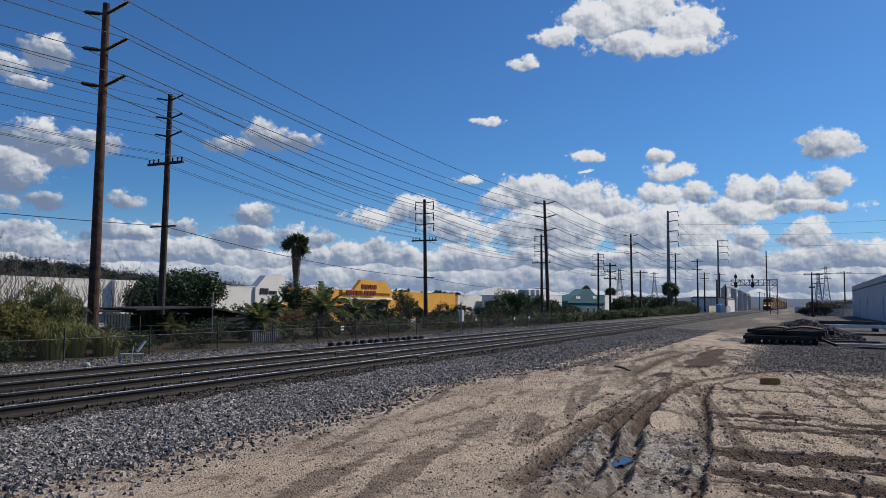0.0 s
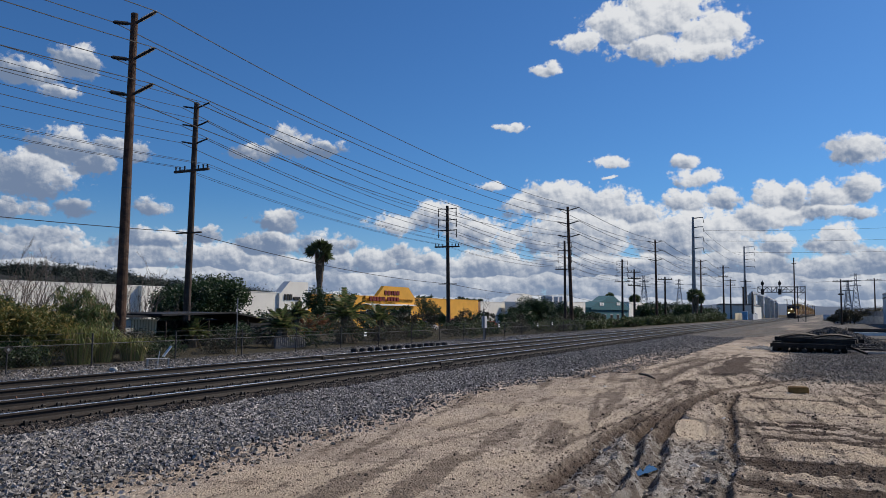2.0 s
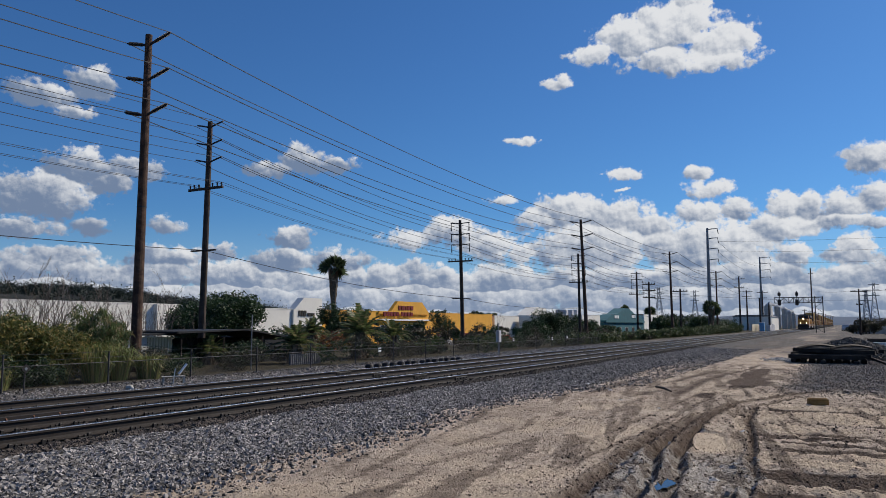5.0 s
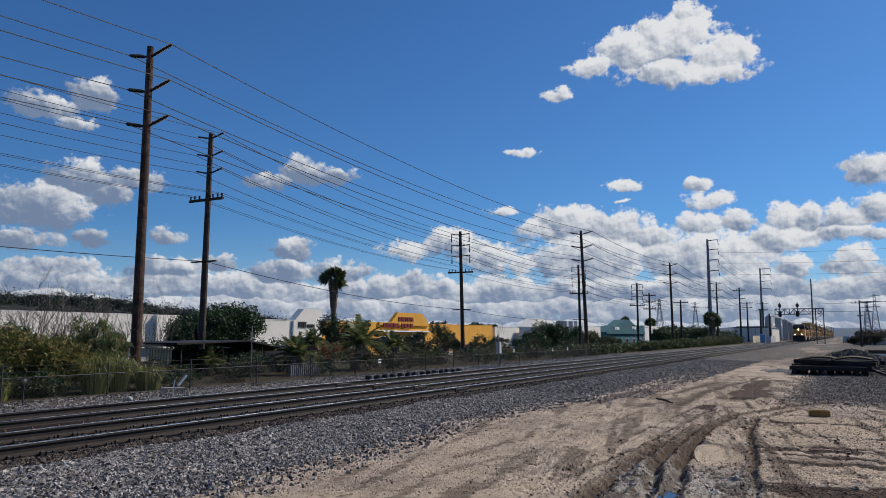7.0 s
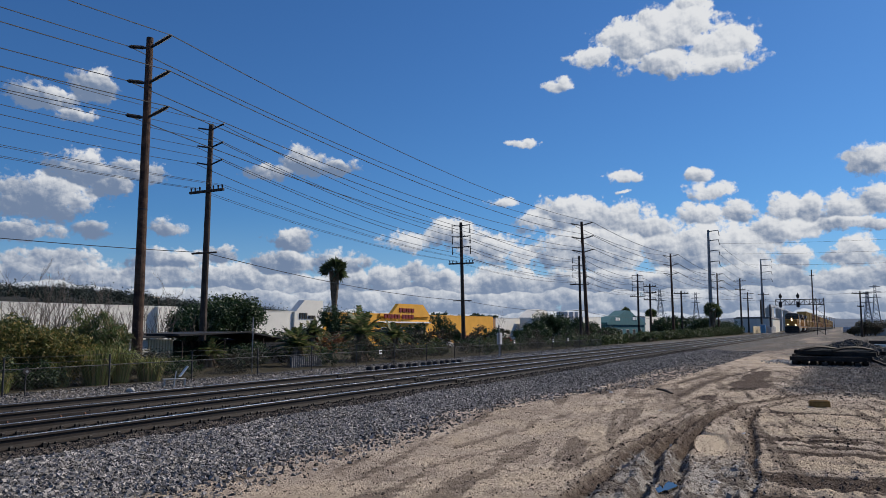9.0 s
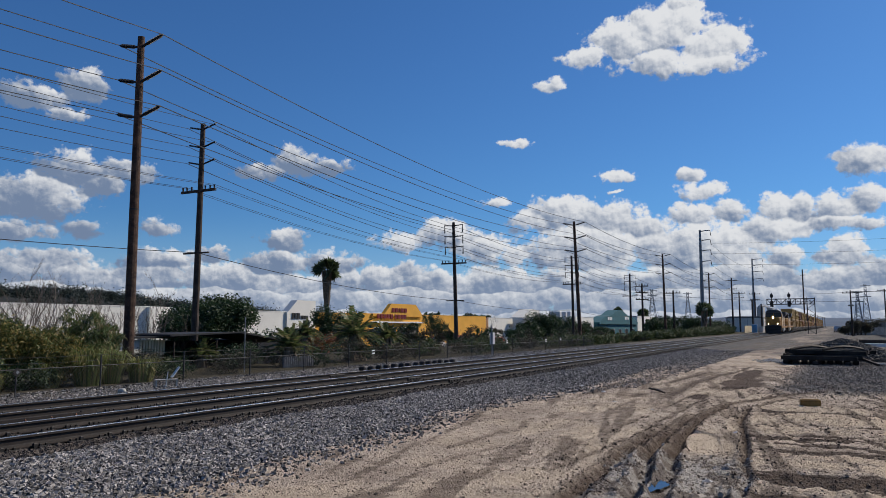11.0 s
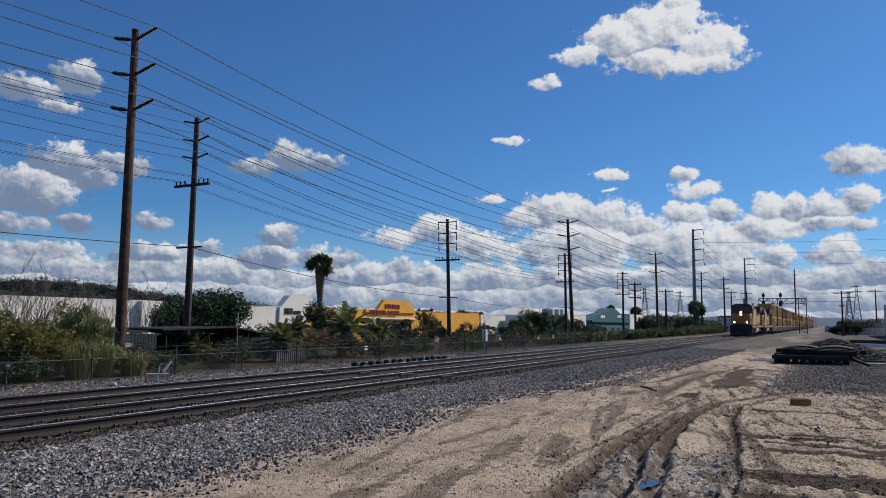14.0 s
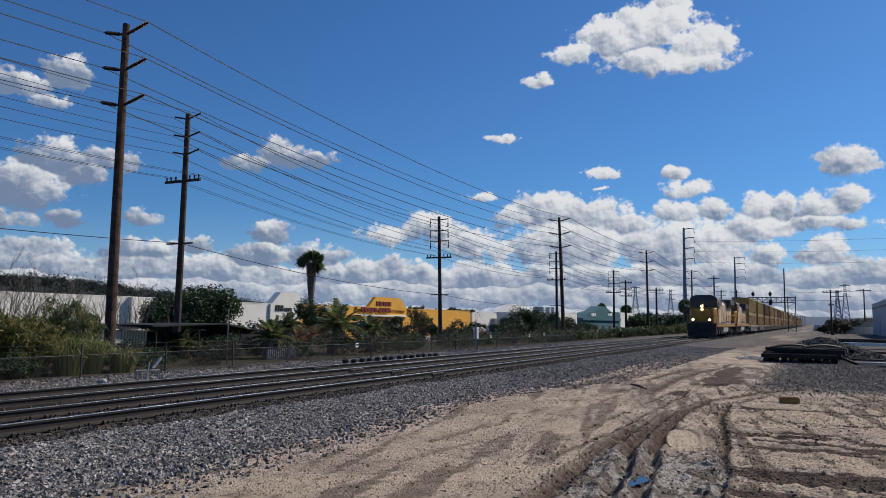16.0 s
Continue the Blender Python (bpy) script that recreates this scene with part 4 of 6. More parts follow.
letters(yellow_hall, WALL_X + 0.4, 122.4, 3.45, (0.85, 0.95, 0.95, 0.95, 0.85, -0.25, 0.9, 0.95, 0.9, 0.85), 0.85, M_RED, 0.3)
for k_ in range(4):
    window(yellow_hall, WALL_X, 122.0 + 4.6 * k_, 125.4 + 4.6 * k_, -1.2, 1.6)
window(yellow_hall, WALL_X, 105.0, 107.5, -0.4, 2.4)
white_two = hall("shop_building", "white low building with a sloped pier", 176.0, 214.0, 4.05, M_WHITEWALL)
part("pier", Mesh().extrude([(198.0, FLOOR_Z), (212.0, FLOOR_Z), (212.0, 6.6), (205.0, 6.9), (198.0, 4.4)], "x", WALL_X - 3, WALL_X + 0.7), M_WHITEWALL, white_two)


def teal_building():
    x = -60.0
    t = hall("teal_building", "teal gabled building beside a white hall", 207.0, 254.0, 2.5, M_TEAL, x=x, depth=18)
    part("gable", Mesh().extrude([(207.5, 2.4), (253.5, 2.4), (253.5, 3.0), (247.0, 4.6), (240.0, 5.2), (233.0, 6.8), (228.0, 6.8), (221.0, 5.2), (213.5, 4.6), (207.5, 3.0)], "x", x - 3, x + 0.5), M_TEAL, t, "teal curved gable")
    letters(t, x + 0.5, 216.0, 3.6, (1.2, 1.2, 1.2), 0.9, M_WHITE, 0.5)
    letters(t, x + 0.5, 236.0, 3.9, (1.2, 1.2, 1.2), 0.9, M_WHITE, 0.5)
    for y in (214, 222, 230, 238, 246):
        window(t, x, y, y + 3.2, -1.2, 0.9)
    hall("white_hall", "white plain hall behind the hedge", 255.0, 281.0, 5.2, M_WHITEWALL, x=x, depth=20)
    u = hall("white_hall", "white plain hall beside the teal building", 190.0, 206.5, 4.3, M_WHITEWALL, x=x - 1, depth=18)
    for y, s in ((192, 1.5), (197, 1.2), (201, 1.8), (204, 1.0)):
        part("roof_unit", Mesh().box(x - 9, x - 6, y, y + s, 4.2, 5.4 + 0.3 * s, 0.05), M_GREYWALL, u, "grey rooftop unit")


teal_building()

# ---- train ----
M_LOCO = plain("armour_yellow_paint", (0.44, 0.20, 0.03), 0.55, 0, 0.18, 1.5, 0.05, second=(0.26, 0.15, 0.06))
M_LOCOGREY = plain("dark_grey_loco_paint", (0.055, 0.056, 0.06), 0.6, 0, 0.2, 1.5, 0.05)
M_TRUCK = plain("dusty_black_running_gear", (0.035, 0.031, 0.028), 0.8, 0, 0.3, 3)
M_HEADLIGHT = glow("lit_headlight", (1.0, 0.80, 0.45), 14.0)
M_CONT = [plain("tan_yellow_container", (0.34, 0.225, 0.075), 0.7, 0, 0.12, 0.7), plain("ochre_container", (0.29, 0.17, 0.055), 0.7, 0, 0.12, 0.7),
          plain("brown_container", (0.13, 0.06, 0.04), 0.7, 0, 0.12, 0.7), plain("pale_tan_container", (0.31, 0.21, 0.10), 0.7, 0, 0.12, 0.7),
          plain("orange_container", (0.27, 0.12, 0.045), 0.7, 0, 0.12, 0.7)]
# paler copy of the loco yellow: glare on the lit sides painted in, plus dust
M_GLAREDUST = plain("glare_pale_dusty_yellow_paint", (0.56, 0.40, 0.24), 0.6, 0, 0.2, 1.2, 0.05, second=(0.36, 0.27, 0.18))
M_WELL = plain("grey_well_car_paint", (0.26, 0.23, 0.19), 0.75, 0.1, 0.2, 1.0)
M_SILVER = plain("grey_fuel_tank", (0.42, 0.42, 0.41), 0.5, 0.2, 0.15, 1.5)


def wheels(parent, y, r=0.53, name="truck"):
    """A three-axle bogie: frame, wheels and journal boxes."""
    t = part(name, Mesh().box(-1.25, -1.05, y - 2.3, y + 2.3, 0.45, 0.85, 0.05).box(1.05, 1.25, y - 2.3, y + 2.3, 0.45, 0.85, 0.05).box(-1.05, 1.05, y - 0.3, y + 0.3, 0.4, 0.9, 0.05), M_TRUCK, parent)
    for o in (-1.85, 0, 1.85):
        w = Mesh()
        for s in (-1, 1):
            part("wheel", Mesh().tube([(s * 0.68, y + o, r), (s * 0.80, y + o, r)], r, 18), M_TRUCK, t)
        part("axle", w.tube([(-0.68, y + o, r), (0.68, y + o, r)], 0.1, 8), M_TRUCK, t)
        for s in (-1, 1):
            part("journal_box", Mesh().box(s * 1.315 - 0.065, s * 1.315 + 0.065, y + o - 0.2, y + o + 0.2, 0.38, 0.72, 0.03), M_TRUCK, t)


def handrail(parent, pts, r=0.032, mat=None):
    return part("handrail", Mesh().tube(pts, r, 6), mat or M_LOCO, parent)


def locomotive(lights=True):
    """A wide-nosed diesel locomotive; its front at y = 0, running towards -y, rail top at z = 0."""
    t = thing("locomotive", "yellow wide-nosed diesel locomotive with grey roof, headlights lit" if lights else "yellow trailing diesel locomotive with grey roof", "locomotive", "locomotives")
    part("underframe", Mesh().box(-1.5, 1.5, 0.5, 22.0, 1.15, 1.5, 0.03), M_TRUCK, t)
    part("walkway", Mesh().box(-1.55, 1.55, 0.45, 22.1, 1.5, 1.58, 0.02), M_LOCOGREY, t)
    part("sill_stripe", Mesh().box(1.5, 1.53, 1.4, 21.2, 1.2, 1.46).box(-1.53, -1.5, 1.4, 21.2, 1.2, 1.46), M_LOCO, t)
    # front: plow, pilot, coupler, steps
    part("plow", Mesh().add([(-1.45, 0.25, 0.12), (0, -0.25, 0.12), (1.45, 0.25, 0.12), (-1.45, 0.35, 0.75), (0, 0.1, 0.75), (1.45, 0.35, 0.75), (-1.45, 0.5, 0.12), (1.45, 0.5, 0.12), (-1.45, 0.5, 0.75), (1.45, 0.5, 0.75)],
                            [(0, 1, 4, 3), (1, 2, 5, 4), (0, 3, 8, 6), (2, 7, 9, 5), (3, 4, 5, 9, 8), (0, 6, 7, 2, 1)]), M_TRUCK, t, "black snow plow")
    part("pilot", Mesh().box(-1.5, 1.5, 0.3, 0.55, 0.75, 1.55, 0.03), M_TRUCK, t)
    part("coupler", Mesh().box(-0.14, 0.14, -0.35, 0.3, 0.85, 1.1, 0.04).box(-0.22, 0.22, -0.42, -0.25, 0.8, 1.15, 0.05), M_TRUCK, t)
    for s in (-1, 1):
        st = part("step_well", Mesh().box(s * 1.3 - 0.2, s * 1.3 + 0.2, 0.55, 1.2, 0.35, 0.42).box(s * 1.3 - 0.2, s * 1.3 + 0.2, 0.6, 1.2, 0.75, 0.82).box(s * 1.3 - 0.2, s * 1.3 + 0.2, 0.65, 1.2, 1.12, 1.19), M_TRUCK, t)
        handrail(st, [(s * 1.5, 0.55, 0.4), (s * 1.5, 0.55, 2.55), (s * 0.95, 0.55, 2.0)])
        part("ditch_light", Mesh().tube([(s * 0.85, 0.25, 1.95), (s * 0.85, 0.5, 1.95)], [0.14, 0.17], 12), M_TRUCK, t)
        if lights:
            part("lamp", Mesh().tube([(s * 0.85, 0.22, 1.95), (s * 0.85, 0.26, 1.95)], 0.11, 12), M_HEADLIGHT, t, "lit ditch light")
    handrail(t, [(-1.5, 0.5, 2.5), (-0.5, 0.45, 2.1), (-0.5, 0.45, 1.6)])
    handrail(t, [(1.5, 0.5, 2.5), (0.5, 0.45, 2.1), (0.5, 0.45, 1.6)])
    # nose with chamfered corners
    nose = [(-1.2, 1.0), (-0.8, 0.75), (0.8, 0.75), (1.2, 1.0), (1.46, 1.7), (1.48, 2.6), (-1.48, 2.6), (-1.46, 1.7)]
    v = [(x, y, 1.55) for x, y in nose] + [(x * 0.96, y + (0.3 if y < 2 else 0), 3.12 if y < 2 else 3.34) for x, y in nose]
    part("nose", Mesh().add(v, [tuple(range(8))[::-1], tuple(range(8, 16))] + [(k, (k + 1) % 8, 8 + (k + 1) % 8, 8 + k) for k in range(8)]), M_LOCO, t, "yellow wide nose")
    part("nose_door", Mesh().box(-0.42, 0.42, 0.72, 0.80, 1.65, 2.9, 0.02), M_LOCO, t)
    part("nose_band", Mesh().box(-1.1, 1.1, 0.69, 0.98, 1.56, 1.72), M_LOCOGREY, t)
    # cab
    cab = [(-1.5, 1.55), (1.5, 1.55), (1.52, 3.3), (1.45, 4.15), (1.0, 4.55), (-1.0, 4.55), (-1.45, 4.15), (-1.52, 3.3)]
    cab_part = part("cab", Mesh().extrude(cab, "y", 2.45, 5.0), M_LOCO, t)
    # thin side panels whose pale colour holds the glare as well as dust
    for s in (-1, 1):
        part("cab_side", Mesh().box(s * 1.535 - 0.01, s * 1.535 + 0.01, 2.5, 4.95, 1.6, 3.12), M_GLAREDUST, cab_part, "cab side panel paled for glare and dust")
    part("roof", Mesh().extrude([(-1.52, 4.12), (1.52, 4.12), (1.3, 4.5), (0.8, 4.72), (-0.8, 4.72), (-1.3, 4.5)], "y", 2.3, 5.05), M_LOCOGREY, cab_part, "dark grey cab roof")
    part("windshield", Mesh().box(-1.42, -0.04, 2.40, 2.47, 3.36, 4.12, 0.01).box(0.04, 1.42, 2.40, 2.47, 3.36, 4.12, 0.01), M_WINDOW, cab_part)
    part("front_panel", Mesh().box(-1.45, 1.45, 2.36, 2.46, 4.12, 4.25), M_LOCOGREY, cab_part)
    for s in (-1, 1):
        for a, b in ((2.8, 3.6), (3.75, 4.6)):
            part("side_window", Mesh().box(s * 1.52 - 0.02, s * 1.52 + 0.02, a, b, 3.2, 3.95), M_WINDOW, cab_part)
    hl = part("headlight", Mesh().box(-0.2, 0.2, 0.98, 1.35, 2.95, 3.62, 0.05), M_LOCO, t)
    if lights:
        for z in (3.1, 3.44):
            part("lamp", Mesh().tube([(0, 0.93, z), (0, 0.99, z)], 0.12, 12), M_HEADLIGHT, hl, "lit headlight")
    # hood in sections, with radiator wings at the rear
    for a, b, w, h, mat in ((5.0, 8.0, 1.0, 4.35, M_GLAREDUST), (8.0, 15.6, 0.95, 4.2, M_GLAREDUST), (15.6, 21.4, 1.0, 4.35, M_GLAREDUST)):
        hood = part("hood", Mesh().extrude([(-w, 1.58), (w, 1.58), (w, h - 0.35), (w - 0.3, h), (0.3 - w, h), (-w, h - 0.35)], "y", a, b), mat, t)
        part("hood_roof", Mesh().box(0.28 - w, w - 0.28, a + 0.02, b - 0.02, h, h + 0.06), M_LOCOGREY, hood)
        n = int((b - a) / 0.9)
        for k in range(n):
            y = a + 0.1 + k * (b - a) / n
            for s in (-1, 1):
                part("hood_door", Mesh().box(s * w - 0.025, s * w + 0.025, y, y + (b - a) / n - 0.12, 1.75, h - 0.5, 0.0), mat, hood)
    part("radiator", Mesh().extrude([(-1.0, 3.5), (1.0, 3.5), (1.5, 3.95), (1.5, 4.6), (-1.5, 4.6), (-1.5, 3.95)], "y", 16.2, 21.0), M_LOCOGREY, t, "grey flared radiator")
    part("dynamic_brake", Mesh().box(-1.25, 1.25, 6.0, 8.6, 3.6, 4.55, 0.1), M_LOCOGREY, t)
    part("exhaust", Mesh().box(-0.35, 0.35, 11.4, 12.4, 4.2, 4.65, 0.05), M_TRUCK, t)
    for y in (9.2, 13.6):
        part("fan", Mesh().tube([(0, y, 4.2), (0, y, 4.4)], 0.6, 16), M_LOCOGREY, t)
    for s in (-1, 1):
        handrail(t, [(s * 1.5, 5.2, 2.6), (s * 1.5, 21.6, 2.6)])
        for k in range(9):
            handrail(t, [(s * 1.5, 5.4 + 2 * k, 1.55), (s * 1.5, 5.4 + 2 * k, 2.6)], 0.018)
        part("air_tank", Mesh().tube([(s * 1.2, 13.6, 1.0), (s * 1.2, 15.6, 1.0)], 0.22, 12), M_TRUCK, t)
    part("fuel_tank", Mesh().extrude([(-1.1, 0.35), (1.1, 0.35), (1.45, 0.6), (1.45, 1.15), (-1.45, 1.15), (-1.45, 0.6)], "y", 8.0, 13.2), M_SILVER, t, "grey fuel tank")
    wheels(t, 4.4)
    wheels(t, 17.8)
    return t


def container(parent, y0, length, z, mat):
    """A ribbed container with corner posts."""
    c = part("container", Mesh().box(-1.26, 1.26, y0 + 0.05, y0 + length - 0.05, z, z + 2.68), mat, parent)
    ribs = Mesh()
    n = int(length / 0.62)
    for k in range(1, n):
        y = y0 + k * length / n
        for s in (-1, 1):
            ribs.box(s * 1.275 - 0.02, s * 1.275 + 0.02, y - 0.12, y + 0.12, z + 0.2, z + 2.48)
    for s in (-1, 1):
        for x0 in (-0.9, -0.3, 0.3, 0.9):
            e = y0 + 0.03 if s < 0 else y0 + length - 0.03
            ribs.box(x0 - 0.13, x0 + 0.13, e - 0.03, e + 0.03, z + 0.2, z + 2.48)
    part("rib", ribs, mat, c)
    posts = Mesh()
    for x in (-1.24, 1.24):
        for y in (y0 + 0.1, y0 + length - 0.1):
            posts.box(x - 0.07, x + 0.07, y - 0.1, y + 0.1, z, z + 2.72)
        posts.box(x - 0.06, x + 0.06, y0, y0 + length, z + 2.56, z + 2.72).box(x - 0.06, x + 0.06, y0, y0 + length, z, z + 0.15)
    part("corner_frame", posts, mat, c)
    return c


def well_car(upper, lower, name="well_car", label="grey well car carrying two stacked tan containers"):
    t = thing(name, label, "freight car", "double-stack cars")
    w = Mesh()
    for s in (-1, 1):
        w.box(s * 1.42 - 0.06, s * 1.42 + 0.06, 2.6, 18.4, 0.35, 1.30, 0.02)
        for k in range(14):
            w.box(s * 1.49 - 0.03, s * 1.49 + 0.03, 3.0 + 1.15 * k, 3.12 + 1.15 * k, 0.4, 1.25)
    w.box(-1.3, 1.3, 2.6, 18.4, 0.3, 0.42)
    part("well", w, M_WELL, t, "grey ribbed side sill")
    part("end_platform", Mesh().box(-1.4, 1.4, 0.3, 2.5, 1.0, 1.3, 0.03), M_WELL, t)
    part("end_platform", Mesh().box(-1.4, 1.4, 18.5, 20.7, 1.0, 1.3, 0.03), M_WELL, t)
    for y in (0.9, 20.1):
        b = part("truck", Mesh().box(-1.15, -0.95, y - 1.2, y + 1.2, 0.4, 0.75, 0.04).box(0.95, 1.15, y - 1.2, y + 1.2, 0.4, 0.75, 0.04), M_TRUCK, t)
        for o in (-0.85, 0.85):
            for s in (-1, 1):
                part("wheel", Mesh().tube([(s * 0.68, y + o, 0.45), (s * 0.80, y + o, 0.45)], 0.45, 14), M_TRUCK, b)
    container(t, 2.4, 16.15, 0.48, lower)
    container(t, 2.4, 16.15, 3.22, upper)
    return t


LEAD = locomotive()
SECOND = locomotive(False)
CARS = []
kinds_ = [well_car(M_CONT[0], M_CONT[3]), well_car(M_CONT[0], M_CONT[1]), well_car(M_CONT[2], M_CONT[1], label="grey well car carrying brown and ochre containers"), well_car(M_CONT[1], M_CONT[4], label="grey well car carrying ochre and orange containers")]
CARS = kinds_[:]
order_ = [0, 2, 1, 1, 0, 2, 3, 1, 3, 2, 0, 1, 3, 2, 1, 3, 0, 2, 1, 3, 1, 2, 3, 0]
for i_ in order_[4:]:
    CARS.append(copy_thing(kinds_[i_], pose(0, 0, 0)))

# ---- plants ----


def leaf_cloud(rng, centres, size, droop=0.0, narrow=0.45):
    """Leaves as bent diamonds at the given places: vertices and faces."""
    n = len(centres)
    d = rng.normal(size=(n, 3))
    d[:, 2] = d[:, 2] * 0.6 - droop
    d /= np.linalg.norm(d, axis=1)[:, None]
    s = np.cross(d, rng.normal(size=(n, 3)))
    s /= np.linalg.norm(s, axis=1)[:, None] + 1e-9
    nrm = np.cross(d, s)
    L = (size * rng.uniform(0.6, 1.4, n))[:, None]
    v = np.stack([centres - d * L * 0.5, centres + s * L * narrow * 0.5 + nrm * L * 0.08, centres + d * L * 0.5 - np.array([0, 0, 1]) * L * droop * 0.3, centres - s * L * narrow * 0.5 + nrm * L * 0.08], 1)
    return v.reshape(-1, 3), (np.arange(n)[:, None] * 4 + np.arange(4))


def blob_points(rng, blobs, n):
    """Places in and mostly near the skin of lumpy ellipsoids (x, y, z, rx, ry, rz), in clumps."""
    w = np.array([b[3] * b[4] + b[4] * b[5] + b[3] * b[5] for b in blobs])
    clumps = max(8, n // 26)
    pick = rng.choice(len(blobs), clumps, p=w / w.sum())
    B = np.array(blobs)[pick]
    d = rng.normal(size=(clumps, 3))
    d /= np.linalg.norm(d, axis=1)[:, None]
    r = rng.uniform(0.55, 1.08, clumps) ** 0.6
    c = B[:, :3] + d * B[:, 3:] * r[:, None]
    k = rng.integers(0, clumps, n)
    spread = B[:, 3:].mean(1) * 0.22
    return c[k] + rng.normal(size=(n, 3)) * spread[k][:, None] * 0.75


def tree(name, label, category, x, y, ground, trunk, blobs, n, leaf, mat, seed, group="", droop=0.1, narrow=0.5, r=0.16, bark=None):
    """A tapered trunk with limbs and a crown of many leaves; blobs are in the tree's own space."""
    t = thing(name, label, category, group, at=(x, y, ground))
    rng = np.random.default_rng(seed)
    if trunk > 0:
        m = Mesh().tube([(0, 0, -0.2), (r * 0.4, 0, trunk * 0.5), (0, r * 0.3, trunk)], [r * 1.25, r * 0.9, r * 0.7], 9)
        for b in blobs:
            c = Vector(b[:3])
            m.tube([(0, 0, trunk * 0.85), c * 0.5 + Vector((0, 0, trunk * 0.5)), c], [r * 0.55, r * 0.35, r * 0.12], 6)
        part("trunk", m, bark or M_BARK, t)
    v, f = leaf_cloud(rng, blob_points(rng, blobs, n), leaf, droop, narrow)
    v[:, 2] = np.maximum(v[:, 2], 0.01)
    part("crown", soup("crown", v, f, mat), None, t)
    return t


def ball(rng, rx, ry, rz, z, k=6):
    """A few overlapping lumps round a centre at height z."""
    out = [(0, 0, z, rx * 0.7, ry * 0.7, rz * 0.75)]
    for i in range(k):
        a = 2 * math.pi * i / k + rng.uniform(-0.4, 0.4)
        out.append((math.cos(a) * rx * 0.55, math.sin(a) * ry * 0.55, z + rng.uniform(-0.4, 0.6) * rz, rx * rng.uniform(0.35, 0.55), ry * rng.uniform(0.35, 0.55), rz * rng.uniform(0.3, 0.5)))
    return out


def bare_tree(x, y, ground, height, seed, spread=0.25, stems=5):
    t = thing("bare_sapling", "leafless grey sapling with thin upright twigs", "bare tree", "bare saplings", at=(x, y, ground))
    rng = random.Random(seed)
    m = Mesh()

    def grow(p, d, length, r, level):
        q = p + d * length
        mid = p.lerp(q, 0.5) + Vector((rng.uniform(-1, 1), rng.uniform(-1, 1), 0)) * length * 0.05
        m.tube([p, mid, q], [r, r * 0.75, r * 0.5], 4, caps=False)
        if level > 0:
            for i in range(3 if level > 1 else 4):
                k = rng.uniform(0.35, 1.0)
                e = (d + Vector((rng.uniform(-1, 1), rng.uniform(-1, 1), rng.uniform(-0.1, 0.7))) * 0.75).normalized()
                grow(p.lerp(q, k), e, length * rng.uniform(0.35, 0.6), r * 0.5, level - 1)
    for s in range(stems):
        d = Vector((rng.uniform(-1, 1) * spread, rng.uniform(-1, 1) * spread, 1)).normalized()
        grow(Vector((rng.uniform(-0.5, 0.5), rng.uniform(-0.5, 0.5), 0)), d, height * rng.uniform(0.5, 0.75), 0.022, 3)
    part("branch_crown", m, M_TWIG, t)
    return t


def frond(rng, m, root, way, length, width, droop, slots=20):
    """One feather palm frond: a bent rib with leaflets on both sides."""
    side = way.cross(Vector((0, 0, 1))).normalized()
    pts = []
    for i in range(9):
        k = i / 8
        pts.append(root + way * length * k - Vector((0, 0, 1)) * droop * length * k * k)
    m.tube(pts, [0.018 * (1 - 0.8 * i / 8) for i in range(9)], 3, caps=False)
    for i in range(slots):
        k = 0.12 + 0.88 * i / slots
        p = root + way * length * k - Vector((0, 0, 1)) * droop * length * k * k
        w = width * (1 - 0.65 * k) * rng.uniform(0.8, 1.1)
        for s in (-1, 1):
            tip = p + side * s * w + way * w * 0.7 - Vector((0, 0, w * rng.uniform(0.25, 0.6)))
            m.add([p - way * 0.02, p.lerp(tip, 0.5) - way * 0.03, tip, p.lerp(tip, 0.5) + way * 0.03, p + way * 0.03], [(0, 1, 2, 3, 4)])


def feather_palm(x, y, ground, trunk, length, seed, n=26, label="short date palm with arching green fronds and shaggy trunk", skirt=True, tr=0.16):
    t = thing("palm", label, "palm tree", "palms behind the fence", at=(x, y, ground))
    rng = random.Random(seed)
    part("trunk", Mesh().tube([(0, 0, -0.3), (0, 0, trunk * 0.6), (0, 0, trunk)], [tr * 1.2, tr, tr * 0.9], 10), M_BARK, t)
    m = Mesh()
    for i in range(n):
        a, up = i * 2.4 + rng.uniform(-0.3, 0.3), 1.45 - 1.35 * (i / n) ** 0.8
        way = Vector((math.cos(a) * math.cos(up), math.sin(a) * math.cos(up), math.sin(up)))
        frond(rng, m, Vector((0, 0, trunk)), way, length * rng.uniform(0.8, 1.15), length * 0.24, 0.22 + 0.3 * rng.random() + 0.25 * i / n)
    part("crown", m, M_FROND, t)
    if skirt:
        d = Mesh()
        for i in range(60):
            a, z = rng.uniform(0, 6.283), rng.uniform(0.35, 1.0) * trunk
            q = Vector((math.cos(a), math.sin(a), 0))
            b = q * tr * 0.9 + Vector((0, 0, z))
            e = b + q * rng.uniform(0.15, 0.45) * length * 0.6 - Vector((0, 0, rng.uniform(0.3, 0.8) * min(trunk, 0.9 * length)))
            s = q.cross(Vector((0, 0, 1))) * rng.uniform(0.03, 0.07)
            d.add([b - s, b + s, e + s * 0.5, e - s * 0.5], [(0, 1, 2, 3)])
        part("dead_fronds", d, M_THATCH, t, "brown hanging dead fronds")
    return t


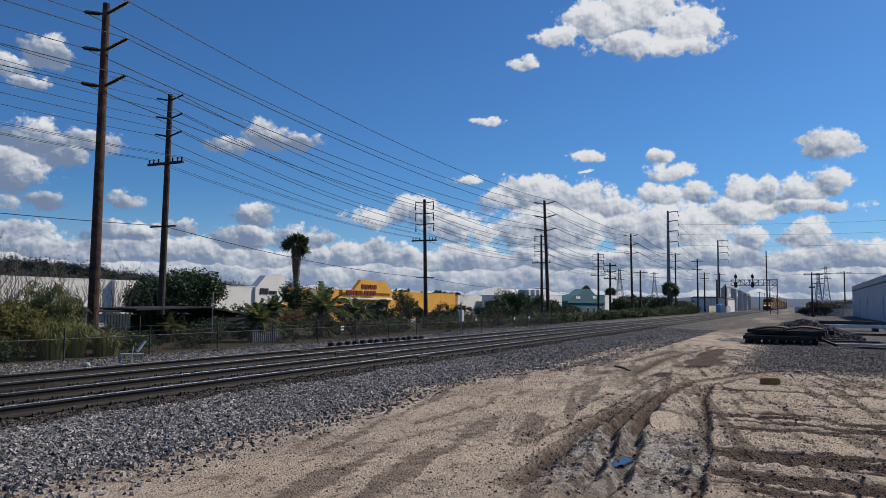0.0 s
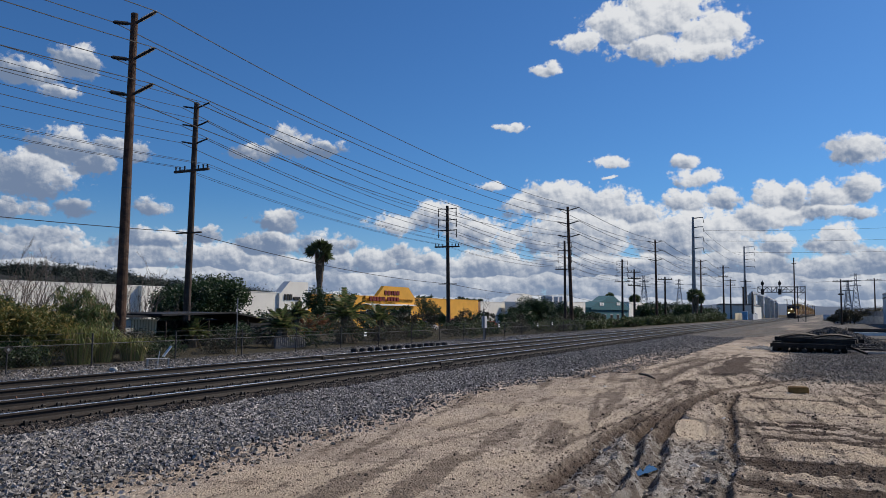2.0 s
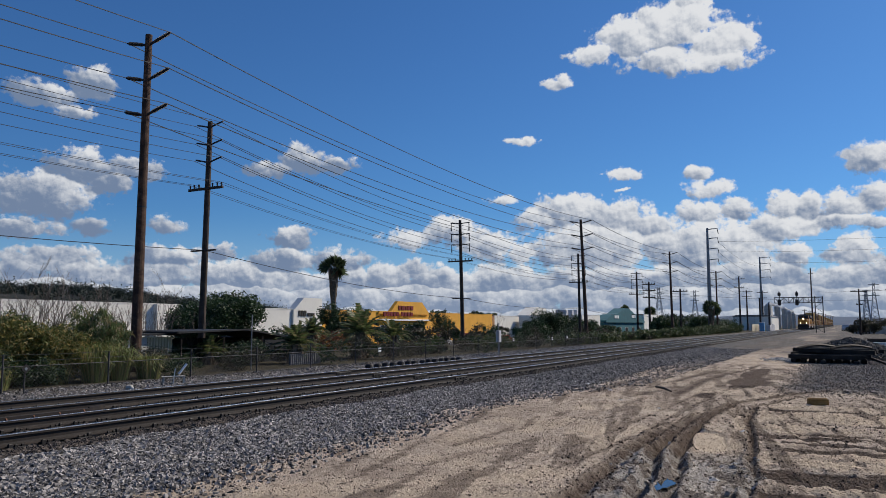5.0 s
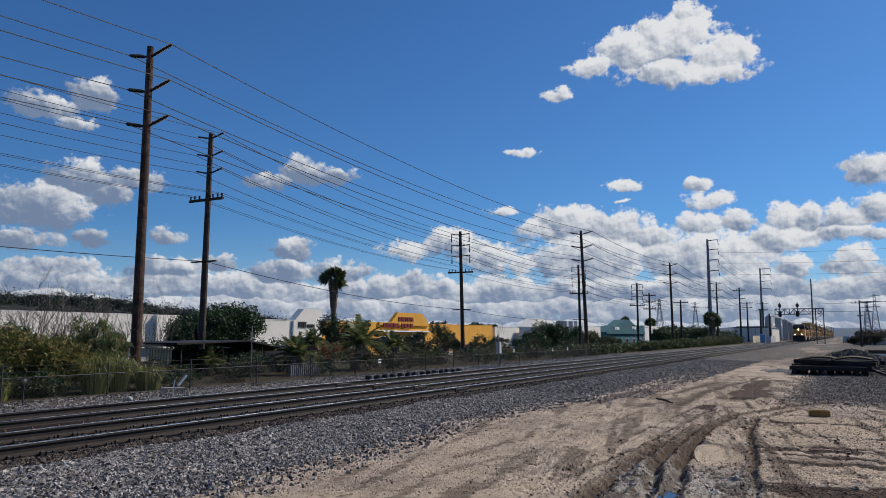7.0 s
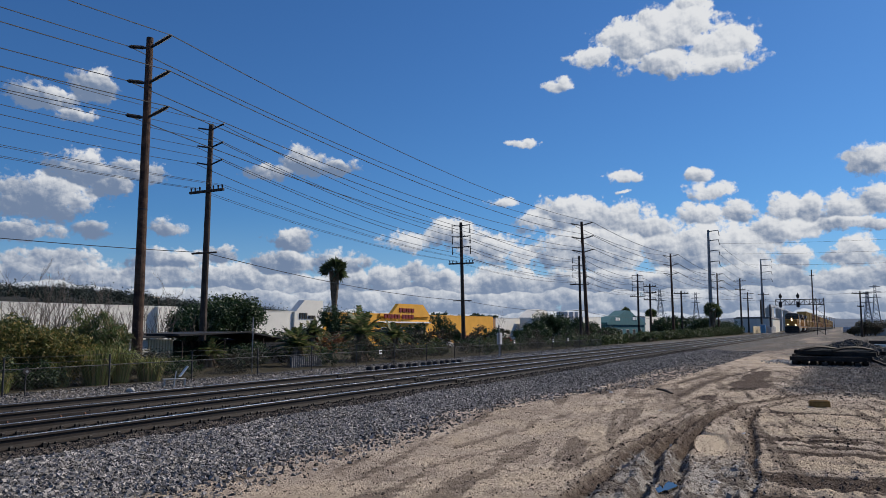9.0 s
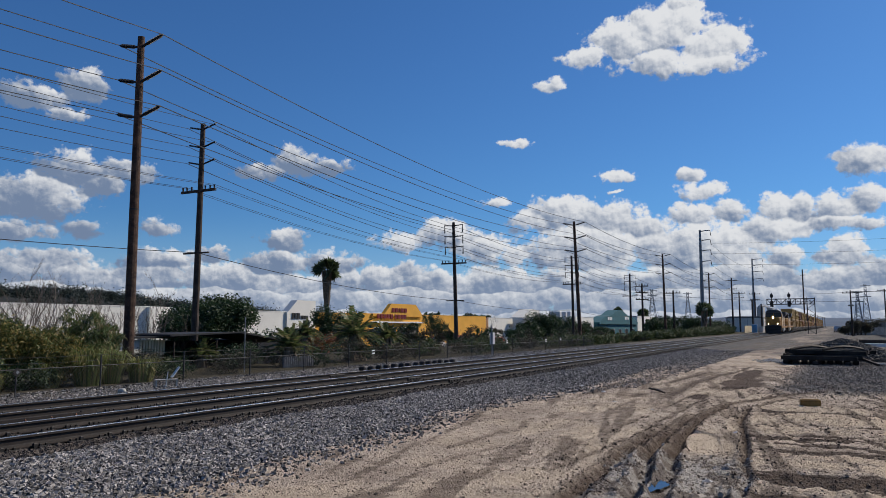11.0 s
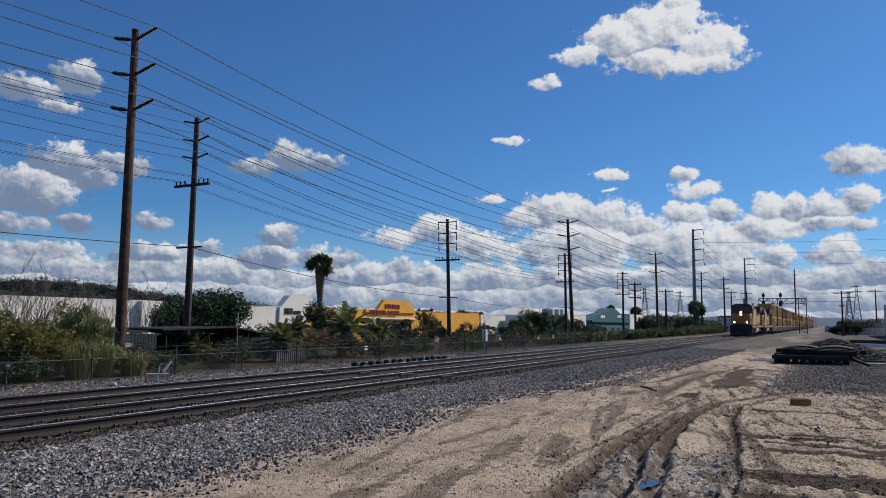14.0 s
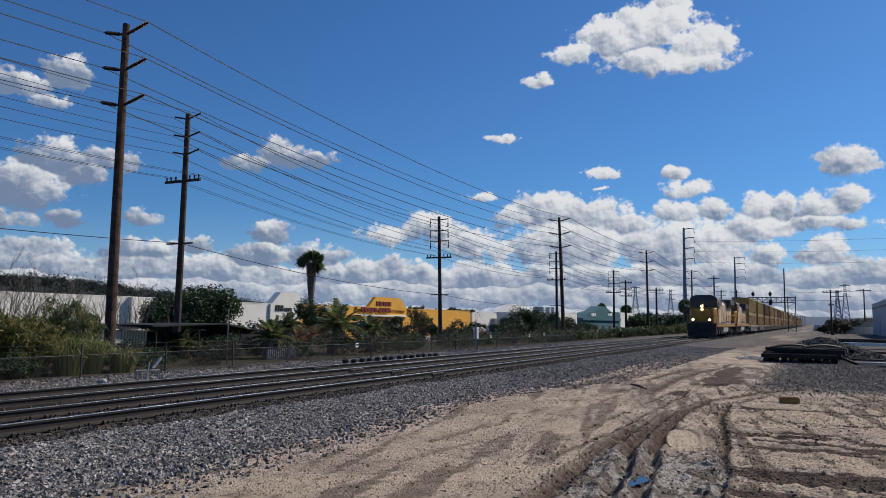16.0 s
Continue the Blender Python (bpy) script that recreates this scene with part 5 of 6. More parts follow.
def fan_palm(x, y, ground, top, skirt_low, r, seed, label="tall fan palm with round crown and brown skirt"):
    """A fan palm: thin trunk, hanging skirt and a round head of fans."""
    t = thing("fan_palm", label, "palm tree", "fan palms", at=(x, y, ground))
    rng = random.Random(seed)
    h = top - ground - r * 0.9
    part("trunk", Mesh().tube([(0, 0, -0.3), (0.05, 0, h * 0.6), (0, 0, h)], [r * 0.2, r * 0.16, r * 0.15], 10), M_BARK, t)
    m = Mesh()
    for i in range(46):
        a, up = rng.uniform(0, 6.283), math.asin(rng.uniform(-0.45, 1.0))
        d = Vector((math.cos(a) * math.cos(up), math.sin(a) * math.cos(up), math.sin(up)))
        c = Vector((0, 0, h)) + d * r * rng.uniform(0.35, 0.6)
        s = d.cross(Vector((rng.uniform(-1, 1), rng.uniform(-1, 1), rng.uniform(-1, 1)))).normalized()
        for k in range(11):
            b = radians(-80 + 16 * k)
            e = c + (d * math.cos(b) + s * math.sin(b)) * r * 0.62 * rng.uniform(0.8, 1.25) - Vector((0, 0, 0.06 * r))
            w = (s * math.cos(b) - d * math.sin(b)) * r * 0.07
            m.add([c, c.lerp(e, 0.6) + w, e, c.lerp(e, 0.6) - w], [(0, 1, 2, 3)])
        m.tube([(0, 0, h), c], r * 0.012, 3, caps=False)
    part("crown", m, M_PALM, t)
    d = Mesh()
    low = skirt_low - ground
    for i in range(420):
        k = rng.random()
        z = low + (h - low) * (0.12 + 0.9 * k)
        a = rng.uniform(0, 6.283)
        q = Vector((math.cos(a), math.sin(a), 0))
        w = r * (0.17 + 0.24 * k)
        b = q * w * rng.uniform(0.8, 1.15) + Vector((0, 0, z))
        e = q * w * rng.uniform(0.7, 1.1) + Vector((0, 0, z - (h - low) * rng.uniform(0.1, 0.2)))
        s = q.cross(Vector((0, 0, 1))) * r * rng.uniform(0.03, 0.08)
        d.add([b - s, b + s, e + s * 0.4, e - s * 0.4], [(0, 1, 2, 3)])
    d.tube([(0, 0, low), (0, 0, (low + h) / 2), (0, 0, h)], [r * 0.15, r * 0.24, r * 0.33], 10)
    part("skirt", d, M_THATCH, t, "brown hanging skirt of dead fronds")
    return t


def grass_clump(x, y, ground, height, n, seed, mat=None, spread=0.35, label="tall clump of arching pale grass"):
    t = thing("grass_clump", label, "grass", "grass clumps", at=(x, y, ground))
    rng = random.Random(seed)
    m = Mesh()
    for i in range(n):
        a = rng.uniform(0, 6.283)
        q = Vector((math.cos(a), math.sin(a), 0))
        p = q * rng.uniform(0, spread)
        hgt = height * rng.uniform(0.55, 1.1)
        lean = q * rng.uniform(0.1, 0.75) * hgt
        s = q.cross(Vector((0, 0, 1))) * 0.014
        mid, tip = p + lean * 0.4 + Vector((0, 0, hgt * 0.75)), p + lean + Vector((0, 0, hgt * rng.uniform(0.45, 0.95)))
        m.add([p - s, p + s, mid + s, mid - s, tip], [(0, 1, 2, 3), (3, 2, 4)])
    part("blade_tuft", m, mat or M_GRASS, t)
    return t


def build_plants():
    rng = np.random.default_rng(77)
    pr = random.Random(5)
    # thick shrubs behind the fence
    for i, (x, y, rx, ry, h, mat) in enumerate(((-20.4, 9.6, 1.1, 1.3, 2.1, M_LEAFY), (-20.6, 11.8, 1.2, 1.3, 2.05, M_LEAFY), (-20.3, 13.7, 1.0, 1.0, 1.95, M_LEAFY), (-22.0, 12.6, 1.3, 1.5, 2.2, M_LEAF), (-22.0, 8.5, 1.6, 1.8, 2.3, M_LEAF))):
        tree("shrub", "dense yellow-green leafy shrub behind the fence" if mat is M_LEAFY else "dense dark green shrub behind the fence", "shrub", x, y, 0.05, 0.5, ball(rng, rx, ry, h * 0.52, h * 0.5), 13000, 0.125, mat, 100 + i, "shrubs by the fence", 0.35, 0.3, 0.05)
    tree("bamboo", "drooping narrow-leaved green bamboo", "shrub", -21.2, 15.7, 0.05, 0.6, ball(rng, 0.75, 0.75, 1.15, 1.25), 5000, 0.2, M_FROND, 110, droop=0.8, narrow=0.16, r=0.04)
    tree("bamboo", "drooping narrow-leaved green bamboo", "shrub", -21.8, 16.8, 0.05, 0.6, ball(rng, 0.55, 0.55, 0.9, 1.0), 3000, 0.2, M_FROND, 111, droop=0.8, narrow=0.16, r=0.04)
    for i, (x, y, h) in enumerate(((-19.4, 14.4, 1.35), (-19.6, 15.3, 1.3), (-19.3, 16.2, 0.95), (-19.8, 13.4, 0.9), (-19.2, 11.3, 0.7))):
        grass_clump(x, y, 0.1, h, 420, 120 + i)
    for i in range(9):
        bare_tree(-23.5 - pr.uniform(0, 4), 9.0 + 1.1 * i + pr.uniform(-0.3, 0.3), 0.0, pr.uniform(3.0, 4.6), 640 + i, 0.35, 4)
    for i in range(9):
        bare_tree(-24.5 - pr.uniform(0, 3), 13.5 + 0.75 * i + pr.uniform(-0.2, 0.2), 0.0, pr.uniform(2.6, 4.2), 130 + i)
    for i, (x, y, h) in enumerate(((-26, 21.2, 3.2), (-26.5, 22.4, 3.7), (-25.5, 20.4, 2.6), (-25, 23.4, 2.2))):
        bare_tree(x, y, 0.0, h, 150 + i)
    # large trees and palms between fence and buildings
    tree("broadleaf_tree", "large dense dark green broadleaf tree", "tree", -40.0, 39.2, -1.5, 1.6, ball(rng, 3.0, 3.4, 2.7, 3.1, 9), 24000, 0.21, M_LEAF, 160, droop=0.2, narrow=0.55, r=0.22)
    tree("broadleaf_tree", "green rounded broadleaf tree near the palms", "tree", -45.0, 61.5, -1.8, 1.8, ball(rng, 2.4, 2.8, 2.2, 3.4, 8), 11000, 0.2, M_LEAF, 161, droop=0.2, r=0.2)
    fan_palm(-60.0, 80.0, FLOOR_Z, 10.9, 4.3, 1.8, 162)
    for i, (x, y, tr, ln, r) in enumerate(((-21.0, 25.4, 1.0, 1.45, 0.24), (-21.5, 31.0, 1.45, 1.9, 0.30), (-21.5, 34.1, 1.3, 1.25, 0.17), (-23.5, 22.8, 0.75, 0.9, 0.12), (-24.0, 30.2, 1.5, 1.1, 0.16), (-22.4, 40.5, 0.7, 0.8, 0.12), (-22.0, 47.0, 0.6, 0.8, 0.12), (-23.0, 50.0, 0.7, 0.8, 0.12))):
        feather_palm(x, y, 0.0, tr, ln, 170 + i, 30, tr=r)
    tree("shrub", "orange-brown leafy shrub behind the palms", "shrub", -29.0, 38.3, -0.1, 0.4, ball(rng, 1.3, 1.6, 0.8, 0.75), 2600, 0.14, M_ORANGE, 180, r=0.05)
    for i, (x, y, w, h) in enumerate(((-60, 101.6, 2.0, 4.6), (-60, 110.7, 2.6, 6.0), (-62, 119, 1.2, 3.2))):
        tree("street_tree", "round dark green tree with a thin trunk", "tree", x, y, FLOOR_Z, h * 0.4, ball(rng, w * 0.9, w * 0.9, h * 0.36, h * 0.62), 6500, 0.2, M_LEAF, 190 + i, "trees before the buildings", r=0.12)
    for i in range(9):
        tree("tree", "dark green tree top above the roof", "tree", -128 - pr.uniform(0, 6), 190 + 11 * i + pr.uniform(-2, 2), FLOOR_Z, 5, ball(rng, 4, 5, 2.2, 6.3 + pr.uniform(-0.6, 0.8)), 900, 0.8, M_LEAF, 200 + i, "trees behind the buildings", r=0.2)
    bare_tree(-35.0, 77.5, -1.0, 4.6, 210, 0.3, 4)
    bare_tree(-36.0, 70.5, -1.0, 3.2, 211, 0.3, 3)
    for i, (x, y, w, h) in enumerate(((-45, 116, 3.4, 4.6), (-45, 122.5, 4.2, 6.2), (-44, 129.5, 4.4, 5.6), (-43, 137, 3.6, 4.2), (-44, 109, 2.0, 3.6), (-42, 146, 4.0, 3.4))):
        tree("broadleaf_tree", "dense dark green tree in a row", "tree", x, y, -1.7, 1.2, ball(rng, w * 0.7, w * 0.85, h * 0.45, h * 0.55, 7), 9000, 0.26, M_LEAF, 220 + i, "row of dense trees", r=0.18)
    tree("conifer", "small dark conical tree", "tree", -33, 84.0, -1.0, 0.8, [(0, 0, 1.2, 0.9, 0.9, 0.8), (0, 0, 2.1, 0.6, 0.6, 0.8), (0, 0, 2.9, 0.3, 0.3, 0.6)], 1800, 0.25, M_LEAF, 230)
    # low dry brush along the fence
    # extra low shrubs, added to darken the shaded foot of the tall ones
    for i, (y, h) in enumerate(((5.0, 1.0), (6.2, 0.9), (7.4, 1.1), (8.5, 0.9), (9.6, 1.1), (10.6, 0.9), (11.6, 1.0), (12.6, 0.95))):
        tree("shrub", "added dark green underbrush in place of shade under the shrubs", "shrub", -19.35 - pr.uniform(0, 0.4), y, 0.05, 0.0, ball(rng, 0.6, 0.85, h * 0.5, h * 0.5, 4), 2200, 0.11, M_LEAF, 280 + i, "underbrush", droop=0.2, narrow=0.35)
    for i, (x, y, h) in enumerate(((-24.0, 23.4, 1.1), (-24.1, 24.6, 1.15), (-23.8, 25.6, 0.9), (-23.6, 27.4, 1.0), (-24.4, 21.9, 1.0))):
        tree("shrub", "dark leafy shrub under the canopy", "shrub", x, y, 0.05, 0.2, ball(rng, 0.6, 0.75, h * 0.45, h * 0.55, 5), 2200, 0.12, M_LEAF, 290 + i, "shrubs under the canopy", droop=0.2, narrow=0.4, r=0.03)
    for i in range(72):
        y = 16.5 + i * 1.05 + pr.uniform(-0.4, 0.4)
        h = pr.uniform(0.7, 1.35)
        tree("brush", "low tangled dry brush along the fence", "shrub", -19.1 - pr.uniform(0, 3.0), y, 0.05, 0.0, ball(rng, 0.8, 0.95, h * 0.5, h * 0.5, 4), 1300, 0.11, (M_DRY, M_LEAF, M_DRY, M_IVY)[i % 4], 300 + i, "dry brush", droop=0.1, narrow=0.25)
    for i in range(26):
        y = 34 + i * 2.4 + pr.uniform(-0.6, 0.6)
        h = pr.uniform(1.2, 2.2)
        tree("brush", "dark green brush behind the fence", "shrub", -26 - pr.uniform(0, 8), y, -0.2, 0.3, ball(rng, 1.2, 1.5, h * 0.5, h * 0.5, 4), 1000, 0.22, (M_LEAF, M_DRY)[i % 2], 380 + i, "dark brush", narrow=0.35, r=0.04)
    # ivy bank
    for i in range(34):
        y = 64 + i * 3.3
        h = 0.85 + 1.0 * i / 34 + pr.uniform(-0.12, 0.2)
        tree("ivy_mound", "green ivy mound beside the tracks", "ivy", -20.2 - pr.uniform(0, 0.9), y, 0.0, 0.0, ball(rng, 1.1, 2.3, h * 0.55, h * 0.5, 5), 2600, 0.17, M_IVY, 420 + i, "ivy bank", droop=0.4, narrow=0.8)
    for i, (x, y, w, h) in enumerate(((-25, 118, 3, 3.2), (-26, 126, 3.5, 3.8), (-26, 135, 4, 3.6), (-25, 150, 4, 3.5), (-26, 162, 5, 3.9), (-26, 175, 5, 3.6), (-25, 190, 5, 3.4))):
        tree("broadleaf_tree", "dark shrubby tree behind the ivy bank", "tree", x, y, 0, 0.6, ball(rng, w * 0.6, w, h * 0.5, h * 0.5, 6), 5000, 0.25, M_LEAF, 460 + i, "shrubby trees", r=0.1)
    fan_palm(-21.0, 140.5, 0.0, 6.0, 0.9, 1.55, 480, "squat fan palm with a full dark skirt")
    fan_palm(-75.0, 286.8, FLOOR_Z, 9.2, 5.5, 1.9, 481)
    fan_palm(-75.0, 329.7, FLOOR_Z, 9.6, 5.5, 2.4, 482)
    # dark scrub to the right of the tracks
    for i, (x, y, w, h) in enumerate(((2.9, 156, 1.7, 3.3), (4.8, 162, 1.9, 2.8), (1.4, 168, 1.5, 2.1), (7.5, 178, 3, 3.4), (12, 205, 4, 4), (18, 225, 5, 5))):
        tree("scrub_tree", "brown-green half-bare scrub tree", "tree", x, y, 0, 0.3, ball(rng, w * 0.8, w, h * 0.45, h * 0.5, 6), 5200, 0.2, M_DRY, 500 + i, "scrub trees", r=0.12)
    fan_palm(19.5, 262.0, 0.0, 9.6, 7.2, 1.6, 520)


build_plants()


M_WOODS = leaf_material("dark_far_leaves", (0.022, 0.034, 0.026))


def build_hills():
    """Wooded ridge far off behind the warehouses and blue hills along the line."""
    rng = np.random.default_rng(31)
    az = np.radians(np.linspace(-75, -36, 90))
    el = np.interp(np.degrees(az), [-75, -60, -54, -49, -42, -36], [2.55, 2.6, 2.55, 1.9, 1.25, 0.4])
    ring = [(520, 0.0), (640, 0.7), (760, 1.0), (900, 1.0), (1200, 0.3)]
    v = []
    for d, k in ring:
        h = k * np.tan(np.radians(el)) * 760 * (0.9 + 0.2 * fractal(az * 60, az * 0 + d, 4, 3)) - 2.0
        v.append(np.stack([np.sin(az) * d, np.cos(az) * d, h], 1))
    n = len(az)
    i = (np.arange(len(ring) - 1)[:, None] * n + np.arange(n - 1)).ravel()
    hill = plain("dark_wooded_hillside", (0.014, 0.018, 0.014), 0.95, 0, 0.3, 0.02, 0.0)
    tagged(new("hill", soup("hill", np.concatenate(v), np.stack([i, i + 1, i + 1 + n, i + n], 1), hill)), "dark wooded ridge behind the warehouses", "hill", kind="structure")
    p = []
    for k in range(620):
        a = radians(rng.uniform(-72, -40))
        e = np.interp(math.degrees(a), [-75, -60, -54, -49, -42, -36], [2.55, 2.6, 2.55, 1.9, 1.25, 0.4])
        low = rng.random() ** 2
        d = rng.uniform(690, 780) - 120 * low
        z = (math.tan(radians(e)) * 760 * 0.96 - 2) * (1 - 0.6 * low)
        s = rng.uniform(3.0, 6.5)
        p.append(np.array([math.sin(a) * d, math.cos(a) * d, z + s * 0.3]) + rng.normal(size=(230, 3)) * np.array([s * 0.55, s * 0.55, s * 0.5]))
    v, f = leaf_cloud(rng, np.concatenate(p), 1.35, 0.0, 0.7)
    tagged(new("wood", soup("wood", v, f, M_WOODS)), "dark eucalyptus wood along the ridge", "trees", kind="stuff")
    t = thing("apartment_block", "beige apartment block on the wooded ridge", "building", at=(-600.0, 502.0, 12))
    for k in range(7):
        part("storey", Mesh().box(-6, 6, -6, 6, k * 2.6, k * 2.6 + 1.5, 0.1), M_BEIGE, t)
        part("window_band", Mesh().box(-5.6, 5.6, -5.6, 5.6, k * 2.6 + 1.5, k * 2.6 + 2.6), M_WINDOW, t)
    part("roof", Mesh().box(-6, 6, -6, 6, 18.2, 18.8), M_BEIGE, t)
    az = np.radians(np.linspace(-30, 40, 120))
    v = []
    for d, k in ((2400, 0.0), (2700, 0.6), (3100, 1.0), (3600, 0.5)):
        h = k * (24 + 24 * fractal(az * 14, az * 0 + 2, 8, 4)) - 2
        v.append(np.stack([np.sin(az) * d, np.cos(az) * d, h], 1))
    n = len(az)
    i = (np.arange(3)[:, None] * n + np.arange(n - 1)).ravel()
    # the blue of the air's haze is painted as the hills' base colour
    far = plain("haze_blue_distant_hills", (0.042, 0.075, 0.13), 1.0, 0, 0.15, 0.004, 0.0)
    tagged(new("backdrop_hills", soup("backdrop_hills", np.concatenate(v), np.stack([i, i + 1, i + 1 + n, i + n], 1), far)), "blue-grey hills on the horizon", "hills", kind="structure")


build_hills()

# ---- fence and yard across the tracks ----
M_MESH = plain("dull_chain_link_wire", (0.06, 0.06, 0.06), 0.7, 0.2, 0.2, 4, 0)
M_FENCE = plain("dull_fence_steel", (0.06, 0.06, 0.06), 0.7, 0.2, 0.3, 4, 0)


def chain_fence(x, y0, y1, ground=0.10, height=0.68):
    """Chain-link bays: posts, top rail and a wire mesh of crossing strands."""
    n = round((y1 - y0) / 3.0)
    for i in range(n):
        a, b = y0 + (y1 - y0) * i / n, y0 + (y1 - y0) * (i + 1) / n
        t = thing("fence_bay", "dull chain-link fence bay with steel posts", "fence", "fence along the railway", at=(x, a, ground))
        part("post", Mesh().tube([(0, 0, -0.2), (0, 0, height + 0.3)], 0.024, 7), M_FENCE, t)
        part("top_rail", Mesh().tube([(0, 0, height), (0, b - a, height)], 0.012, 6), M_FENCE, t)
        m = Mesh()
        w, g = b - a, 0.11
        for s in (1, -1):
            for k in range(int((w + height) / g) + 1):
                o = k * g
                # strand from the bottom or side up at forty-five degrees
                y_lo, z_lo = (o - height, 0.0) if o > height else (0.0, height - o)
                y_hi, z_hi = (o, height) if o < w else (w, height - (o - w))
                if s < 0:
                    y_lo, y_hi = w - y_lo, w - y_hi
                p, q = Vector((0.003 * s, y_lo, z_lo)), Vector((0.003 * s, y_hi, z_hi))
                if (q - p).length > 0.02:
                    m.tube([p, q], 0.0028, 3, caps=False)
        part("mesh", m, M_MESH, t)
        for z in (height + 0.15, height + 0.3):
            part("barbed_wire", Mesh().tube([(0, 0, z), (0, w * 0.5, z - 0.02), (0, w, z)], 0.006, 4), M_MESH, t)


chain_fence(-18.3, 5.0, 62.0)


def diamond_sign(x, y, z, s):
    t = thing("diamond_sign", "small black diamond sign on a thin post", "sign", at=(x, y, 0.12))
    part("post", Mesh().tube([(0, 0, -0.1), (0, 0, z + 0.1)], 0.018, 6), M_FENCE, t)
    part("plate", Mesh().extrude([(0, z - s), (s, z), (0, z + s), (-s, z)], "x", 0.03, 0.045), M_DARKIRON, t)
    part("emblem", Mesh().extrude([(0, z - s * 0.4), (s * 0.4, z), (0, z + s * 0.4), (-s * 0.4, z)], "x", 0.046, 0.052), M_STEEL, t)


diamond_sign(-17.95, 11.35, 0.62, 0.12)


def notice(x, y, z):
    t = thing("notice_board", "small pale notice fixed to the fence", "sign", "fence notices", at=(x, y, 0))
    part("plate", Mesh().box(0, 0.015, -0.11, 0.11, z - 0.09, z + 0.09, 0.004), M_WHITE, t)
    part("print", Mesh().box(0.016, 0.02, -0.10, 0.10, z - 0.02, z + 0.05), M_DARKIRON, t)


for y_, z_ in ((27.8, 0.72), (43.0, 0.9), (50.0, 0.85), (53.2, 0.9)):
    notice(-18.26, y_, z_)


def broken_bench():
    t = thing("broken_bench", "broken white plank bench with a tilted board", "bench", at=(-17.5, 15.6, 0.12), rz=60)
    part("plank", Mesh().box(-0.33, 0.33, -0.07, 0.07, 0.18, 0.205, 0.01), M_CONCRETE, t)
    for s in (-0.28, 0.3):
        part("leg", Mesh().box(s - 0.02, s + 0.02, -0.06, 0.06, 0, 0.18), M_CONCRETE, t)
    part("board", Mesh().bar((0.15, 0, 0.25), (0.38, 0.05, 0.55), 0.14, 0.02), M_WHITE, t)
    part("upright", Mesh().bar((0.0, 0, 0), (0.05, 0, 0.42), 0.025, 0.025), M_WHITE, t)
    b = thing("white_rock", "smooth pale rock on the ballast", "rock", at=(-16.9, 13.6, 0.1))
    part("body", Mesh().tube([(-0.14, 0, 0.02), (-0.07, 0, 0.05), (0.07, 0, 0.06), (0.15, 0, 0.02)], [0.02, 0.07, 0.07, 0.03], 8), M_CONCRETE, b)


broken_bench()


def tie_stub_row():
    """Short round stubs lying in a row past the far rail, their ends to the track."""
    rng = random.Random(14)
    me = Mesh().tube([(0.12, 0, 0.08), (0.09, 0, 0.08), (-0.09, 0, 0.08), (-0.12, 0, 0.08)], [0.07, 0.095, 0.095, 0.07], 12).data("log", M_DARKIRON)
    for k in range(14):
        o = part("tie_stub", me, None)
        o.matrix_basis = pose(-15.75 + rng.uniform(-0.04, 0.04), 23.3 + 0.56 * k, 0.17 + rng.uniform(0, 0.03), 0, rng.uniform(-4, 4), rng.uniform(-6, 6))
        tagged(o, "short dark round stub beside the far rail", "tie stub", "row of stubs")


tie_stub_row()


def signal_cabinet(x, y):
    t = thing("signal_cabinet", "pale metal cabinet on a post beside the tracks", "cabinet", at=(x, y, 0.1))
    part("body", Mesh().box(-0.1, 0.1, -0.13, 0.13, 0.75, 1.4, 0.02), M_GREYWALL, t)
    for s in (-0.07, 0.07):
        part("post", Mesh().tube([(0, s, -0.1), (0, s, 0.75)], 0.025, 8), M_STEEL, t)
    part("mast", Mesh().tube([(0.1, -0.3, -0.1), (0.1, -0.3, 1.75)], 0.03, 8), M_STEEL, t)


signal_cabinet(-17.3, 38.6)


M_CORR = plain("dull_corrugated_steel", (0.16, 0.165, 0.17), 0.7, 0.2, 0.3, 4)


